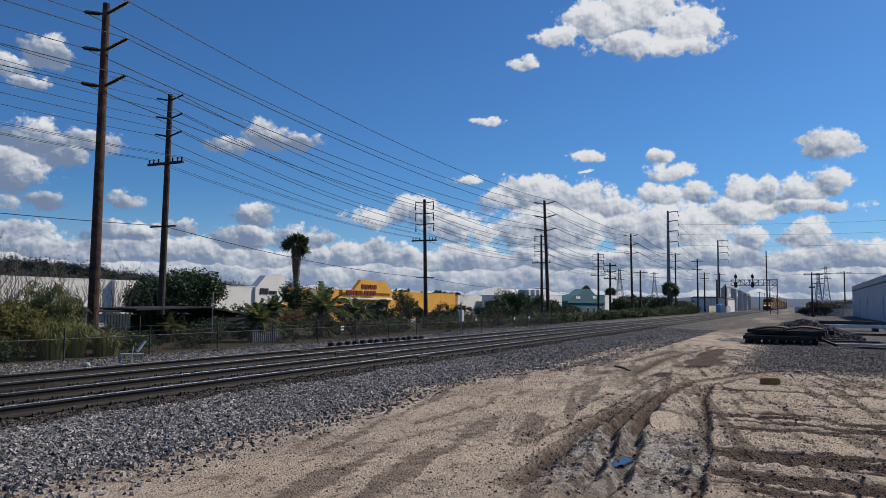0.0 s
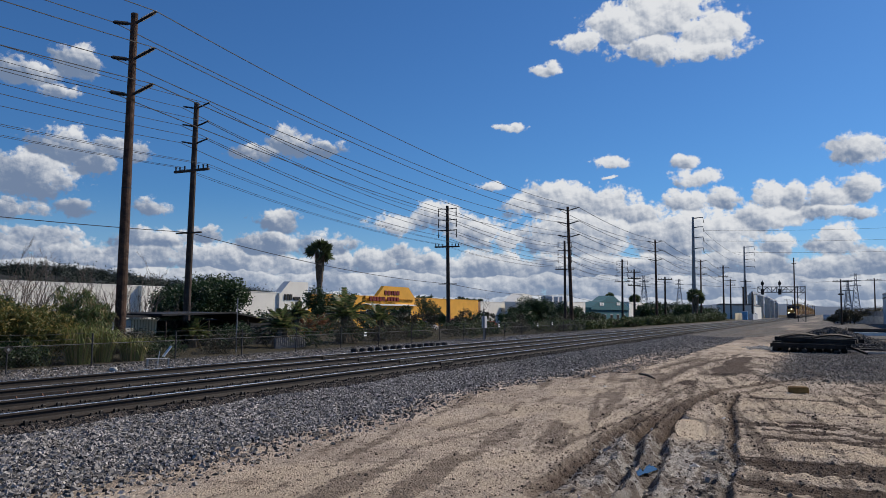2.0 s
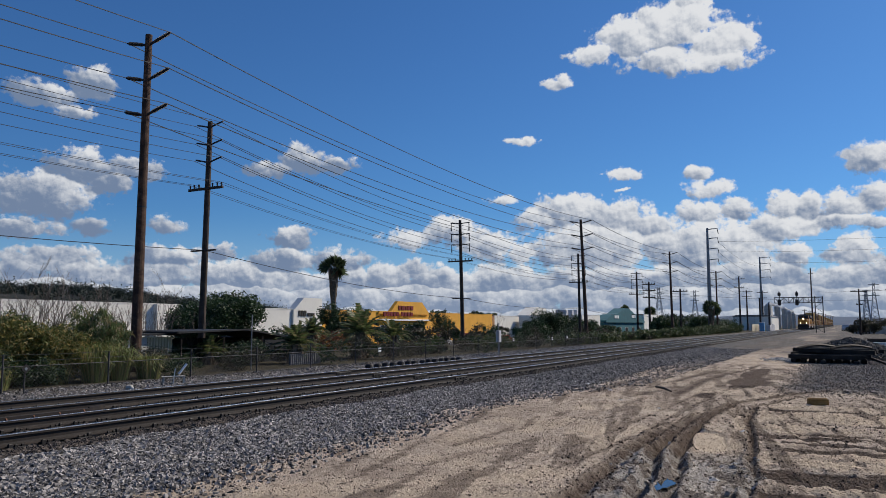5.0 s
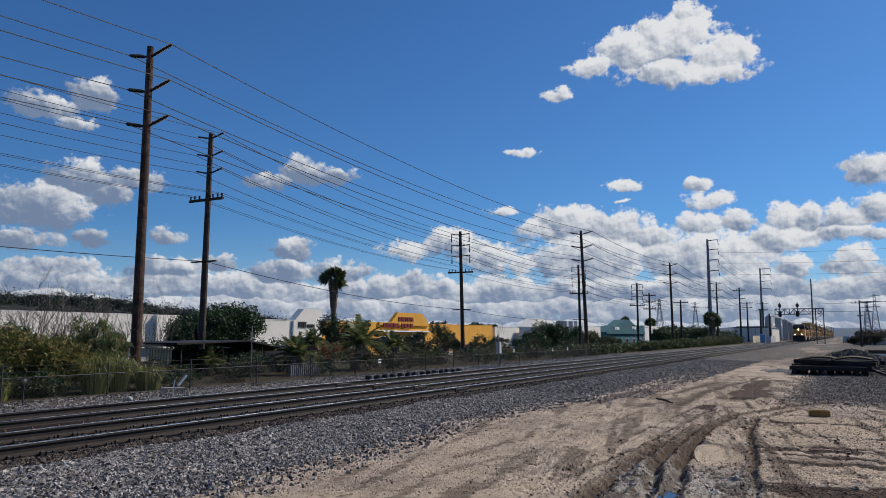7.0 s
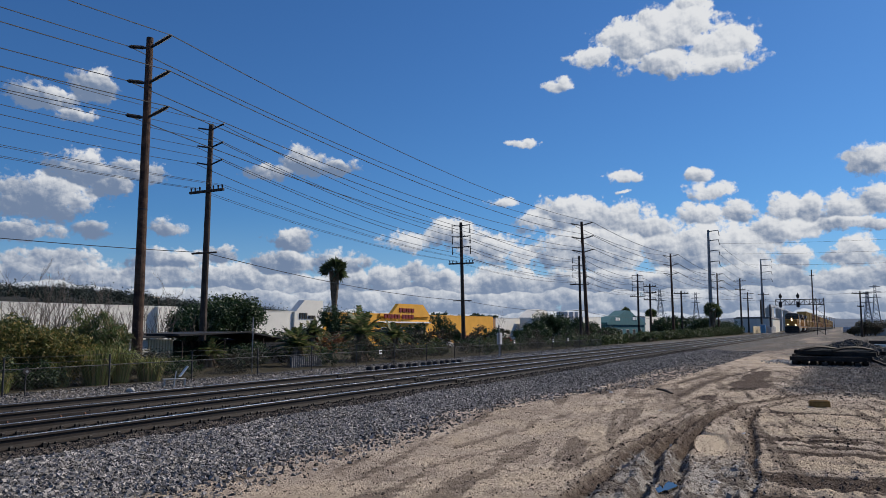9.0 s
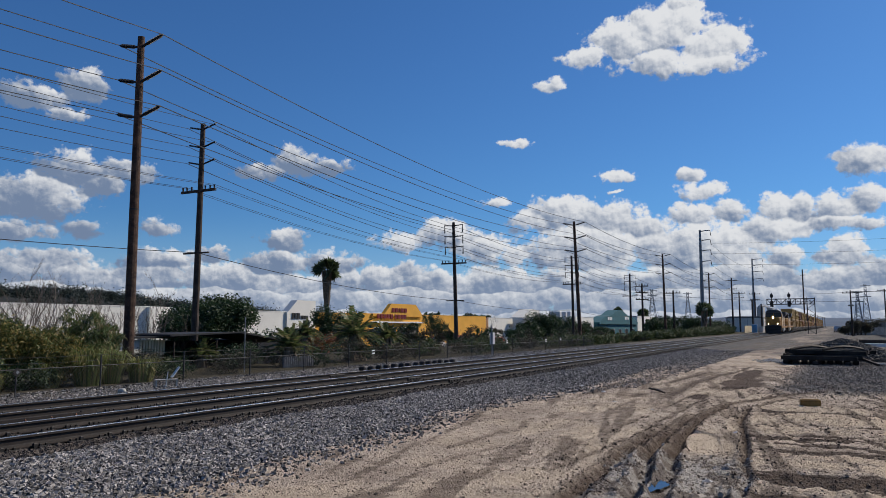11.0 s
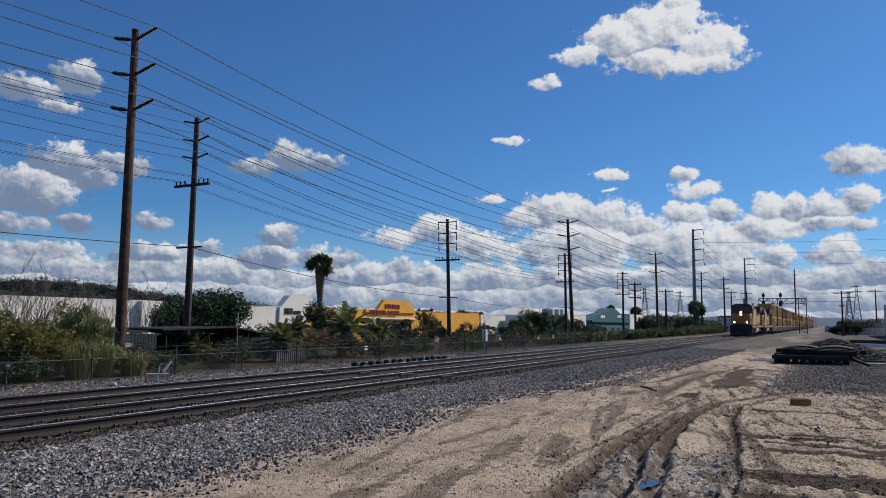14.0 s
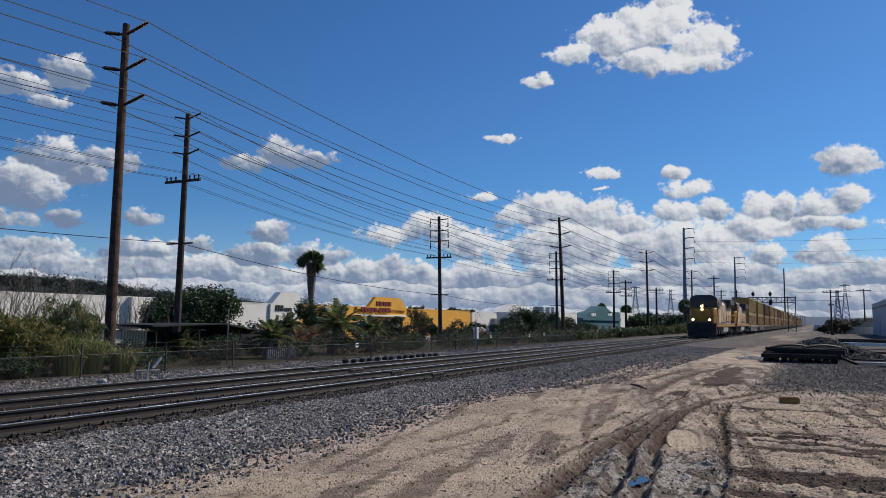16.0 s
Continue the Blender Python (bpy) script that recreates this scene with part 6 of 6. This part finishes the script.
def sheds():
    """The shade roof, the container and the dark huts behind the fence."""
    t = thing("shade_canopy", "low dark shade canopy on thin posts", "canopy", at=(-25.0, 24.5, 0.0))
    part("roof", Mesh().extrude([(-3.6, 1.48), (0.5, 1.55), (3.8, 1.12), (3.8, 1.18), (0.5, 1.62), (-3.6, 1.55)], "x", -1.8, 1.7), M_DARKROOF, t)
    for y in (-3.3, -1.0, 1.4, 3.5):
        part("post", Mesh().tube([(1.6, y, -0.1), (1.6, y, 1.3)], 0.03, 6), M_POLEDARK, t)
    part("back_cloth", Mesh().box(-1.8, -1.75, -3.5, 3.6, 0, 1.2), M_DARKROOF, t)
    part("side_screen", Mesh().box(1.62, 1.66, 1.5, 3.7, 0.12, 1.12), M_DARKROOF, t, "dark hanging shade screen")
    part("gable_edge", Mesh().bar((1.75, -3.6, 1.5), (1.75, 0.5, 1.62), 0.03, 0.06), M_DARKROOF, t)
    c = thing("shed", "beige shed with corrugated steel side", "shed", at=(-24.2, 20.2, 0.0))
    part("wall", Mesh().box(-1.0, 0.0, -1.55, 0.0, 0, 1.32, 0.01), M_CONCRETE, c)
    part("wall", Mesh().box(-1.0, -0.06, 0.0, 1.3, 0, 1.32), M_BEIGE, c)
    for k in range(9):
        part("rib", Mesh().box(-0.06, 0.0, 0.04 + 0.14 * k, 0.12 + 0.14 * k, 0.02, 1.3), M_BEIGE, c)
    part("roof", Mesh().box(-1.4, 0.25, -3.2, 1.6, 1.40, 1.47, 0.01), M_DARKROOF, c, "thin flat dark roof")
    part("post", Mesh().tube([(0.1, -3.0, 0), (0.1, -3.0, 1.4)], 0.03, 6), M_STEEL, c)
    h = thing("hut", "dark brown hut behind the palms", "hut", at=(-26.0, 29.6, 0.0))
    part("wall", Mesh().box(-1.5, 0, -1.8, 2.6, 0, 1.15, 0.02), M_POLEDARK, h)
    part("roof", Mesh().box(-1.7, 0.2, -2.0, 2.8, 1.15, 1.24, 0.03), M_DARKROOF, h)
    part("window", Mesh().box(-0.02, 0.03, -0.8, -0.1, 0.5, 0.95), M_WINDOW, h)
    g = thing("corrugated_panel", "grey corrugated panel leaning by the fence", "fence panel", at=(-20.3, 25.2, 0.05))
    for k in range(16):
        part("rib", Mesh().tube([(0, -1.0 + 0.13 * k, 0), (0, -1.0 + 0.13 * k, 0.55)], 0.06, 6), M_CORR, g)
    v = thing("flag_pole", "thin grey upright pipe", "pipe", at=(-19.4, 20.9, 0.0))
    part("pipe", Mesh().tube([(0, 0, 0), (0, 0, 2.2)], 0.02, 6), M_STEEL, v)


sheds()


def car(x, y, z, rz, colour, label, suv=True):
    m = plain("car_paint", colour, 0.25, 0.2, 0.05, 1.0, 0)
    t = thing("car", label, "car", "parked cars", at=(x, y, z), rz=rz)
    h = 1.75 if suv else 1.4
    body = [(-2.3, 0.35), (2.3, 0.35), (2.35, 0.8), (1.3, 1.0), (0.8, h), (-1.9 if suv else -1.1, h), (-2.25 if suv else -1.8, 1.0), (-2.35, 0.9)]
    part("body", Mesh().extrude(body, "y", -0.9, 0.9), m, t)
    part("window", Mesh().extrude([(1.05, 1.05), (0.68, h - 0.12), (-1.75 if suv else -1.0, h - 0.12), (-2.0 if suv else -1.5, 1.05)], "y", -0.915, 0.915), M_WINDOW, t)
    for a in (-1.45, 1.45):
        for s in (-0.85, 0.85):
            w = part("wheel", Mesh().tube([(a, s - 0.1, 0.34), (a, s + 0.1, 0.34)], 0.34, 14), M_TRUCK, t)
            part("rim", Mesh().tube([(a, s - 0.11, 0.34), (a, s + 0.11, 0.34)], 0.2, 10), M_STEEL, w)


car(-66.0, 133.0, FLOOR_Z, 90, (0.45, 0.03, 0.03), "red parked car before the yellow building", False)
car(-66.0, 141.0, FLOOR_Z, 90, (0.6, 0.6, 0.6), "silver parked car before the yellow building")
car(-64.0, 118.0, FLOOR_Z, 90, (0.5, 0.5, 0.52), "grey parked car before the yellow building")
car(-66.0, 150.0, FLOOR_Z, 90, (0.5, 0.04, 0.03), "red parked car by the yellow wall", False)

# ---- open side of the tracks ----


def tie_pile():
    """A low stack of old ties with bent rails on top, and the gravel heap behind."""
    rng = random.Random(21)
    long_tie = Mesh().box(-1.62, 1.62, -0.11, 0.11, 0, 0.19, 0.02).data("tie", M_OLDTIE)
    short_tie = Mesh().box(-0.12, 0.12, -1.25, 1.25, 0, 0.2, 0.02).data("tie", M_OLDTIE)
    t = thing("tie_pile", "low stack of black weathered railway ties", "pile of ties", at=(-0.72, 40.9, 0.0))
    for k in range(9):
        o = part("tie", short_tie, None, t)
        o.matrix_basis = pose(-1.5 + 0.37 * k, 0.35, 0.02, 0, 0, rng.uniform(-3, 3))
    for k in range(11):
        o = part("tie", long_tie, None, t)
        o.matrix_basis = pose(rng.uniform(-0.2, 0.2), -1.35 + 0.27 * k, 0.23 + rng.uniform(0, 0.03), rng.uniform(-3, 3), rng.uniform(-1.5, 1.5), rng.uniform(-3, 3))
    for k in range(6):
        o = part("tie", long_tie, None, t)
        o.matrix_basis = pose(0.25 + rng.uniform(-0.35, 0.5), -0.7 + 0.36 * k, 0.47 + rng.uniform(0, 0.03), rng.uniform(-3, 3), rng.uniform(-2, 2), rng.uniform(-16, 14))
    for x0, bend in ((-1.3, 0.5), (0.1, 0.7)):
        pts = [(x0 + 1.7 * k / 8, -1.2 + 2.0 * k / 8 - bend * math.sin(math.pi * k / 8) * 0.3, 0.72 + 0.14 * math.sin(math.pi * k / 8)) for k in range(9)]
        r = Mesh().tube(pts, 0.06, 5)
        part("bent_rail", r, M_RAIL, t, "bent rusty rail")
    part("loose_bar", Mesh().bar((1.7, -0.6, 0.3), (2.35, -1.5, 0.06), 0.1, 0.1), M_TIE, t)
    part("block", Mesh().box(-0.35, -0.12, -1.5, -1.3, 0, 0.18, 0.03), M_TIE, t)
    part("block", Mesh().box(1.0, 1.25, -1.6, -1.4, 0, 0.15, 0.03), M_TIE, t)
    g = np.random.default_rng(23)
    n = 7000
    a, r = g.uniform(0, 6.283, n), np.sqrt(g.random(n))
    p = np.stack([0.3 + np.cos(a) * r * 3.1, 47.5 + np.sin(a) * r * 3.6], 1)
    me = stones("gravel_heap", p, g.uniform(0.06, 0.16, n), M_HEAP, 24)
    co = np.empty(len(me.vertices) * 3, np.float32)
    me.vertices.foreach_get("co", co)
    co = co.reshape(-1, 3)
    co[:, 2] += np.repeat(1.1 * (1 - r) ** 0.8, 8)
    me.vertices.foreach_set("co", co.ravel())
    h = thing("gravel_heap", "heap of gravel behind the tie pile, darkened for its shade", "gravel heap", at=(0, 0, 0))
    tagged(part("gravel", me, None, h), kind="stuff")
    core = Mesh()
    ring = [[(0.3 + math.cos(i * 0.3927) * 3.1 * (1 - k), 47.5 + math.sin(i * 0.3927) * 3.6 * (1 - k), 1.1 * k ** 0.8 - 0.03) for i in range(16)] for k in (0, 0.3, 0.6, 0.9)]
    for i in range(3):
        core.add(ring[i] + ring[i + 1], [(k, (k + 1) % 16, 16 + (k + 1) % 16, 16 + k) for k in range(16)])
    core.add(ring[3], [tuple(range(16))])
    part("core", core, M_HEAP, h)


tie_pile()


def beam_stack():
    t = thing("beam_stack", "stack of dark timbers with one pale beam", "pile of beams", at=(3.4, 66.0, 0.0))
    rng = random.Random(4)
    for k in range(2):
        for j in range(3):
            part("beam", Mesh().box(-1.9 + rng.uniform(-0.2, 0.2), 2.0 + rng.uniform(-0.2, 0.2), j * 0.4, j * 0.4 + 0.34, 0.25 + 0.27 * k, 0.25 + 0.27 * k + 0.25, 0.02), M_TIE, t)
    part("beam", Mesh().box(-2.2, 2.9, -0.6, -0.2, 0.25, 0.5, 0.02), M_WHITE, t, "pale concrete beam")
    for x in (-2, 2):
        part("sleeper", Mesh().box(x - 0.15, x + 0.15, -0.8, 1.4, 0, 0.25, 0.02), M_TIE, t)
    part("loose_bar", Mesh().bar((-2.5, -2.0, 0.05), (-2.0, 0.2, 0.8), 0.12, 0.12), M_TIE, t)
    u = thing("steel_bar", "long rusty steel bar lying on the dirt", "bar", at=(3.3, 55.0, 0.02))
    part("bar", Mesh().bar((-2.2, 0, 0.08), (3.0, 0.5, 0.06), 0.16, 0.14), M_RUST, u)
    part("upright", Mesh().bar((2.7, 0.5, 0.05), (2.6, 0.5, 0.55), 0.08, 0.08), M_RUST, u)
    for i, (x, y, l, a) in enumerate(((2.6, 40.5, 1.2, 10), (3.3, 37.5, 0.9, -15), (2.2, 44.0, 1.6, 4))):
        b = thing("plank", "weathered loose plank on the gravel", "plank", "loose planks", at=(x, y, 0.03), rz=a)
        part("board", Mesh().box(-l, l, -0.14, 0.14, 0, 0.08, 0.01), M_CONCRETE if i == 0 else M_TIE, b)


beam_stack()


def rubble():
    rng = np.random.default_rng(41)
    p = np.stack([rng.normal(-3.0, 0.4, 260), rng.normal(43.0, 1.2, 260)], 1)
    o = new("rubble", stones("rubble", p, rng.uniform(0.03, 0.12, 260), M_CONCRETE, 42))
    tagged(o, "patch of pale broken rubble", "rubble", kind="stuff")
    b = thing("brick_block", "chipped yellow-brown block lying on the dirt", "block", at=(-0.62, 19.25, 0.0), rz=12)
    part("body", Mesh().box(-0.21, 0.21, -0.1, 0.1, 0, 0.17, 0.03), plain("ochre_block", (0.27, 0.155, 0.05), 0.9, 0, 0.3, 5, 0.4), b)
    s = thing("stick", "thin dark stick lying on the dirt", "stick", at=(-4.55, 21.4, 0.03), rz=-62)
    part("body", Mesh().tube([(-0.75, 0, 0.02), (0, 0.03, 0.035), (0.75, 0, 0.02)], [0.03, 0.035, 0.02], 6), M_POLEDARK, s)
    for i, (x, y, c) in enumerate(((-5.9, 20.8, M_WHITE), (-7.1, 22.6, M_WHITE), (-4.9, 18.2, M_CONCRETE), (-3.7, 16.9, M_CONCRETE), (-1.62, 13.9, M_WHITE), (-1.47, 9.6, M_CONCRETE), (-1.40, 10.9, M_CONCRETE))):
        q = thing("litter", "small crumpled pale scrap on the ground", "litter", "scraps", at=(x, y, float(rise(np.array([x]), np.array([y]))[0][0])), rz=40 * i)
        part("scrap", Mesh().add([(-0.07, -0.03, 0), (0.06, -0.04, 0.005), (0.07, 0.035, 0.0), (-0.035, 0.05, 0.01), (0.0, 0.0, 0.04)], [(0, 1, 4), (1, 2, 4), (2, 3, 4), (3, 0, 4), (3, 2, 1, 0)]), c, q)


rubble()


def puddle():
    m, G, b = material("puddle_water", 0.03)
    b.inputs["Base Color"].default_value = (0.03, 0.027, 0.022, 1)
    b.inputs["IOR"].default_value = 1.33
    b.inputs["Specular IOR Level"].default_value = 0.9
    n = 28
    v = []
    for i in range(n):
        a = 2 * math.pi * i / n
        r = 1 + 0.2 * math.sin(3 * a + 1) + 0.12 * math.sin(7 * a)
        v.append((-1.96 + 0.095 * r * math.cos(a), 9.1 + 0.33 * r * math.sin(a), -0.022))
    tagged(part("puddle", Mesh().add(v + [(x, y, -0.05) for x, y, z in v], [tuple(range(n))] + [(k, n + k, n + (k + 1) % n, (k + 1) % n) for k in range(n)]), m), "small still puddle that mirrors the sky", "water", kind="structure")


puddle()


def gantry():
    """A cantilever signal bridge over the tracks."""
    t = thing("signal_gantry", "grey lattice signal gantry with two signal heads", "signal gantry", at=(0, 190.0, 0))
    for x in (-5.7, -4.1):
        leg = Mesh()
        for y in (-0.7, 0.7):
            leg.bar((x, y, -0.2), (x, y, 8.3), 0.16, 0.16)
        for k in range(8):
            leg.bar((x, -0.7, 1.0 * k), (x, 0.7, 1.0 * (k + 1)), 0.08, 0.08)
        part("leg", leg, M_LOCOGREY, t)
    brace = Mesh()
    for k in range(7):
        brace.bar((-5.7 if k % 2 else -4.1, -0.7, 1.15 * k), (-4.1 if k % 2 else -5.7, -0.7, 1.15 * (k + 1)), 0.08, 0.08)
    part("brace", brace, M_LOCOGREY, t)
    top = Mesh()
    for z in (6.85, 8.1):
        for y in (-0.7, 0.7):
            top.bar((-14.2, y, z), (-4.0, y, z), 0.14, 0.14)
    n = 10
    for k in range(n):
        a, b = -14.2 + 1.02 * k, -14.2 + 1.02 * (k + 1)
        for y in (-0.7, 0.7):
            top.bar((a, y, 6.85), (a, y, 8.1), 0.07, 0.07)
            top.bar((a, y, 6.85 if k % 2 else 8.1), (b, y, 8.1 if k % 2 else 6.85), 0.07, 0.07)
    part("truss", top, M_LOCOGREY, t)
    for x in (-13.1, -9.4):
        s = part("signal_head", Mesh().extrude([(x + 0.36 * math.cos(a * 0.5236), 8.85 + 0.5 * math.sin(a * 0.5236)) for a in range(12)], "y", -0.75, -0.68), M_TRUCK, t, "round black signal head")
        part("mast", Mesh().tube([(x, -0.6, 6.2), (x, -0.6, 9.6)], 0.09, 8), M_LOCOGREY, s)
        part("lower_head", Mesh().box(x - 0.35, x + 0.35, -0.9, -0.65, 6.3, 7.6, 0.1), M_TRUCK, s)


gantry()


def lattice_tower(x, y, top, w):
    t = thing("lattice_tower", "distant grey steel lattice transmission tower", "transmission tower", "transmission towers", at=(x, y, -1))
    m = Mesh()

    def half(z):
        return w * (1 - 0.78 * min(1, z / (top * 0.8)))
    n = 10
    for k in range(n):
        a, b = top * k / n, top * (k + 1) / n
        for sx, sy in ((-1, -1), (1, -1), (1, 1), (-1, 1)):
            m.bar((sx * half(a), sy * half(a), a), (sx * half(b), sy * half(b), b), 0.35, 0.35)
        for s in (-1, 1):
            m.bar((-half(a), s * half(a), a), (half(b), s * half(b), b), 0.22, 0.22)
            m.bar((half(a), s * half(a), a), (-half(b), s * half(b), b), 0.22, 0.22)
            m.bar((s * half(a), -half(a), a), (s * half(b), half(b), b), 0.22, 0.22)
    part("frame", m, M_STEEL, t)
    for z in (top * 0.72, top * 0.84, top * 0.96):
        part("arm", Mesh().bar((-w * 1.1, 0, z), (w * 1.1, 0, z), 0.4, 0.5), M_STEEL, t)
    return t


lattice_tower(22.5, 700, 37.0, 3.6)
lattice_tower(15.0, 640, 29.0, 3.4)
lattice_tower(18.5, 760, 34.0, 3.4)
lattice_tower(-172.0, 800, 42.0, 5.0)
lattice_tower(-166.0, 980, 46.0, 5.0)


def plain_pole(x, y, top, r=0.15, arms=((0.4, 1.2),), mat=None, label="slim dark timber pole with a crossarm"):
    t = thing("utility_pole", label, "utility pole", "distant poles", at=(x, y, -0.2))
    part("shaft", Mesh().tube([(0, 0, 0), (0, 0, top + 0.2)], [r * 1.3, r * 0.8], 9), mat or M_POLEDARK, t)
    for d, w in arms:
        a = part("crossarm", Mesh().box(-w, w, -0.07, 0.07, top - d, top - d + 0.14), mat or M_POLEDARK, t)
        for s in (-0.9, -0.45, 0.45, 0.9):
            part("insulator", Mesh().tube([(s * w, 0, top - d + 0.14), (s * w, 0, top - d + 0.32)], 0.05, 6), M_INSUL, a)
    return t


plain_pole(2.5, 150, 8.1, 0.14, ((0.3, 1.3), (2.6, 0.5)))
plain_pole(10.3, 200, 10.4, 0.15, ((0.3, 1.5),))
plain_pole(-22.5, 195.6, 13.7, 0.2, ((0.5, 1.4), (2.6, 1.2)))
plain_pole(-24.0, 225.0, 11.5, 0.2, ((0.3, 1.6), (1.6, 1.3)))
plain_pole(-20.5, 232.0, 11.6, 0.2, ((0.4, 1.5), (2.0, 1.3)))
plain_pole(-17.5, 215.0, 7.6, 0.22, ())
plain_pole(-19.0, 207.0, 8.6, 0.22, ())
plain_pole(-10.0, 300.0, 22.4, 0.24, ((2.0, 0.8),), label="tall slim dark pole without wires")
plain_pole(-27.0, 118.5, 8.6, 0.16, ((0.3, 1.0), (1.3, 1.0), (2.4, 1.0)))
plain_pole(-24.0, 128.0, 7.8, 0.16, ((0.3, 1.2),))
for k_ in range(9):
    plain_pole(-17.6 + 1.1 * k_, 420 + 40 * k_, 9.5, 0.2, ((0.4, 1.2),))
wire((-5.0, 190, 9.4), (2.5, 150, 8.0), 0.3, 0.03)
wire((2.5, 150, 8.0), (10.3, 200, 10.3), 0.4, 0.03)
wire((-30.0, 123, 7.5), (2.5, 150, 6.2), 0.6, 0.025)
wire((2.5, 150, 7.9), (40, 140, 9.0), 0.6, 0.03)


def industry():
    """Silos, halls and low walls beside the line."""
    t = thing("silo_plant", "grey concrete silo plant beside the railway", "industrial plant", at=(0, 300, 0))
    for i, (x, h, r) in enumerate(((-24.5, 9.2, 1.1), (-22.2, 8.6, 1.1), (-20.4, 8.0, 1.0), (-19.2, 7.0, 0.9), (-18.2, 6.2, 0.8))):
        s = part("silo", Mesh().tube([(x, i * 9, 0), (x, i * 9, h)], r, 16), M_CONCRETE, t)
        part("cap", Mesh().tube([(x, i * 9, h), (x, i * 9, h + 0.6)], [r, r * 0.3], 16), M_GREYWALL, s)
    part("hall", Mesh().box(-25.4, -23.2, -8, 0, 0, 8.6, 0.05), M_CONCRETE, t)
    part("conveyor", Mesh().bar((-24.4, 0, 9.8), (-18.2, 36, 7.0), 0.6, 0.7), M_GREYWALL, t)
    w = thing("storage_hall", "pale grey storage hall beside the line", "building", at=(-23.0, 230, 0))
    part("wall", Mesh().box(-5.5, 4.8, 0, 26, 0, 4.1, 0.05), M_WHITEWALL, w)
    part("roof", Mesh().extrude([(-5.8, 4.1), (5.0, 4.1), (3.6, 4.6), (-4.6, 4.6)], "y", -0.2, 26.2), M_ROOF, w)
    for k in range(6):
        part("joint", Mesh().box(-5.0 + 1.8 * k, -4.94 + 1.8 * k, -0.03, 0, 0, 4.05), M_STEEL, w)
    b = thing("boundary_wall", "low beige boundary wall beside the tracks", "wall", at=(-20.0, 196, 0))
    for k in range(8):
        part("panel", Mesh().box(-0.1, 0.1, 4.5 * k, 4.5 * k + 4.42, 0, 1.9, 0.02), M_BEIGE, b)
    p = thing("site_cabinet", "small blue site cabinet", "cabinet", at=(-18.5, 205, 0))
    part("body", Mesh().box(-0.6, 0.6, -0.6, 0.6, 0, 2.2, 0.05), plain("blue_plastic", (0.10, 0.30, 0.55), 0.5), p)
    part("roof", Mesh().box(-0.65, 0.65, -0.65, 0.65, 2.2, 2.35, 0.1), M_WHITE, p)
    c = thing("switch_cabinet", "row of grey switch cabinets beside the tracks", "cabinet", at=(-17.6, 212, 0))
    for k in range(5):
        part("cabinet_box", Mesh().box(-0.5, 0.5, 3 * k, 3 * k + 2.2, 0, 1.7 + 0.2 * (k % 2), 0.05), M_GREYWALL, c)
    h = thing("warehouse", "light grey warehouse with a dark parapet line", "building", at=(10.2, 52, 0))
    for k in range(12):
        part("wall_panel", Mesh().box(0, 0.3, 10 * k + 0.03, 10 * k + 9.97, 0, 5.9, 0.02), M_GREYWALL, h)
    part("wall", Mesh().box(0.06, 34, 0, 120, 0, 5.8), M_GREYWALL, h)
    part("roof", Mesh().box(0.35, 34, 0.3, 119.7, 5.8, 5.9), M_ROOF, h)
    part("fascia", Mesh().box(-0.05, 0.35, -0.05, 120.05, 5.0, 5.25), M_LOCOGREY, h, "dark fascia line")
    part("coping", Mesh().box(-0.06, 0.36, -0.05, 120.05, 5.9, 6.05, 0.03), M_GREYWALL, h)
    for y in (60, 84, 100):
        d = part("dock_door", Mesh().box(-0.04, 0.05, y, y + 3.6, 0, 3.4), M_GREYWALL, h)
        for k in range(6):
            part("slat", Mesh().box(-0.06, -0.03, y, y + 3.6, 0.56 * k, 0.56 * k + 0.5), M_GREYWALL, d)
    f = thing("sheet_fence", "grey sheet-metal fence by the warehouse", "fence", at=(9.0, 176, 0))
    for k in range(7):
        part("sheet", Mesh().box(-1.5 + 0.6 * k, -0.94 + 0.6 * k, -0.03, 0.03, 0, 2.6), M_STEEL, f)
    g = thing("low_wall", "long grey low wall at the yard's end", "wall", at=(0, 176, 0))
    for k in range(6):
        part("panel", Mesh().box(1.5 + 2.4 * k, 3.85 + 2.4 * k, -0.1, 0.1, 0, 1.5, 0.02), M_CONCRETE, g)
    car(0.6, 235, 0, 80, (0.5, 0.5, 0.5), "pale grey pickup parked far along the yard")
    car(3.2, 172, 0, 100, (0.06, 0.06, 0.07), "dark parked car far along the yard", False)


industry()

# ---- motion of the train ----
FRONT = [(0.0, 331.0), (16.0, 84.5)]


def motions():
    """All of the train runs at one steady speed along the near track."""
    speed = (FRONT[1][1] - FRONT[0][1]) / 16.0
    times_ = [0.0, 0.1, 0.4, 1.0, 2.0, 4.0, 6.0, 8.0, 10.0, 12.0, 14.0, 15.0, 15.6, 15.9, 16.0]
    back = 0.0
    for ob, length in [(LEAD, 22.9), (SECOND, 22.9)] + [(c, 21.3) for c in CARS]:
        walk(ob, [(t, pose(NEAR_TRACK, FRONT[0][1] + speed * t + back, RAIL_Z + 0.004)) for t in times_])
        back += length


motions()
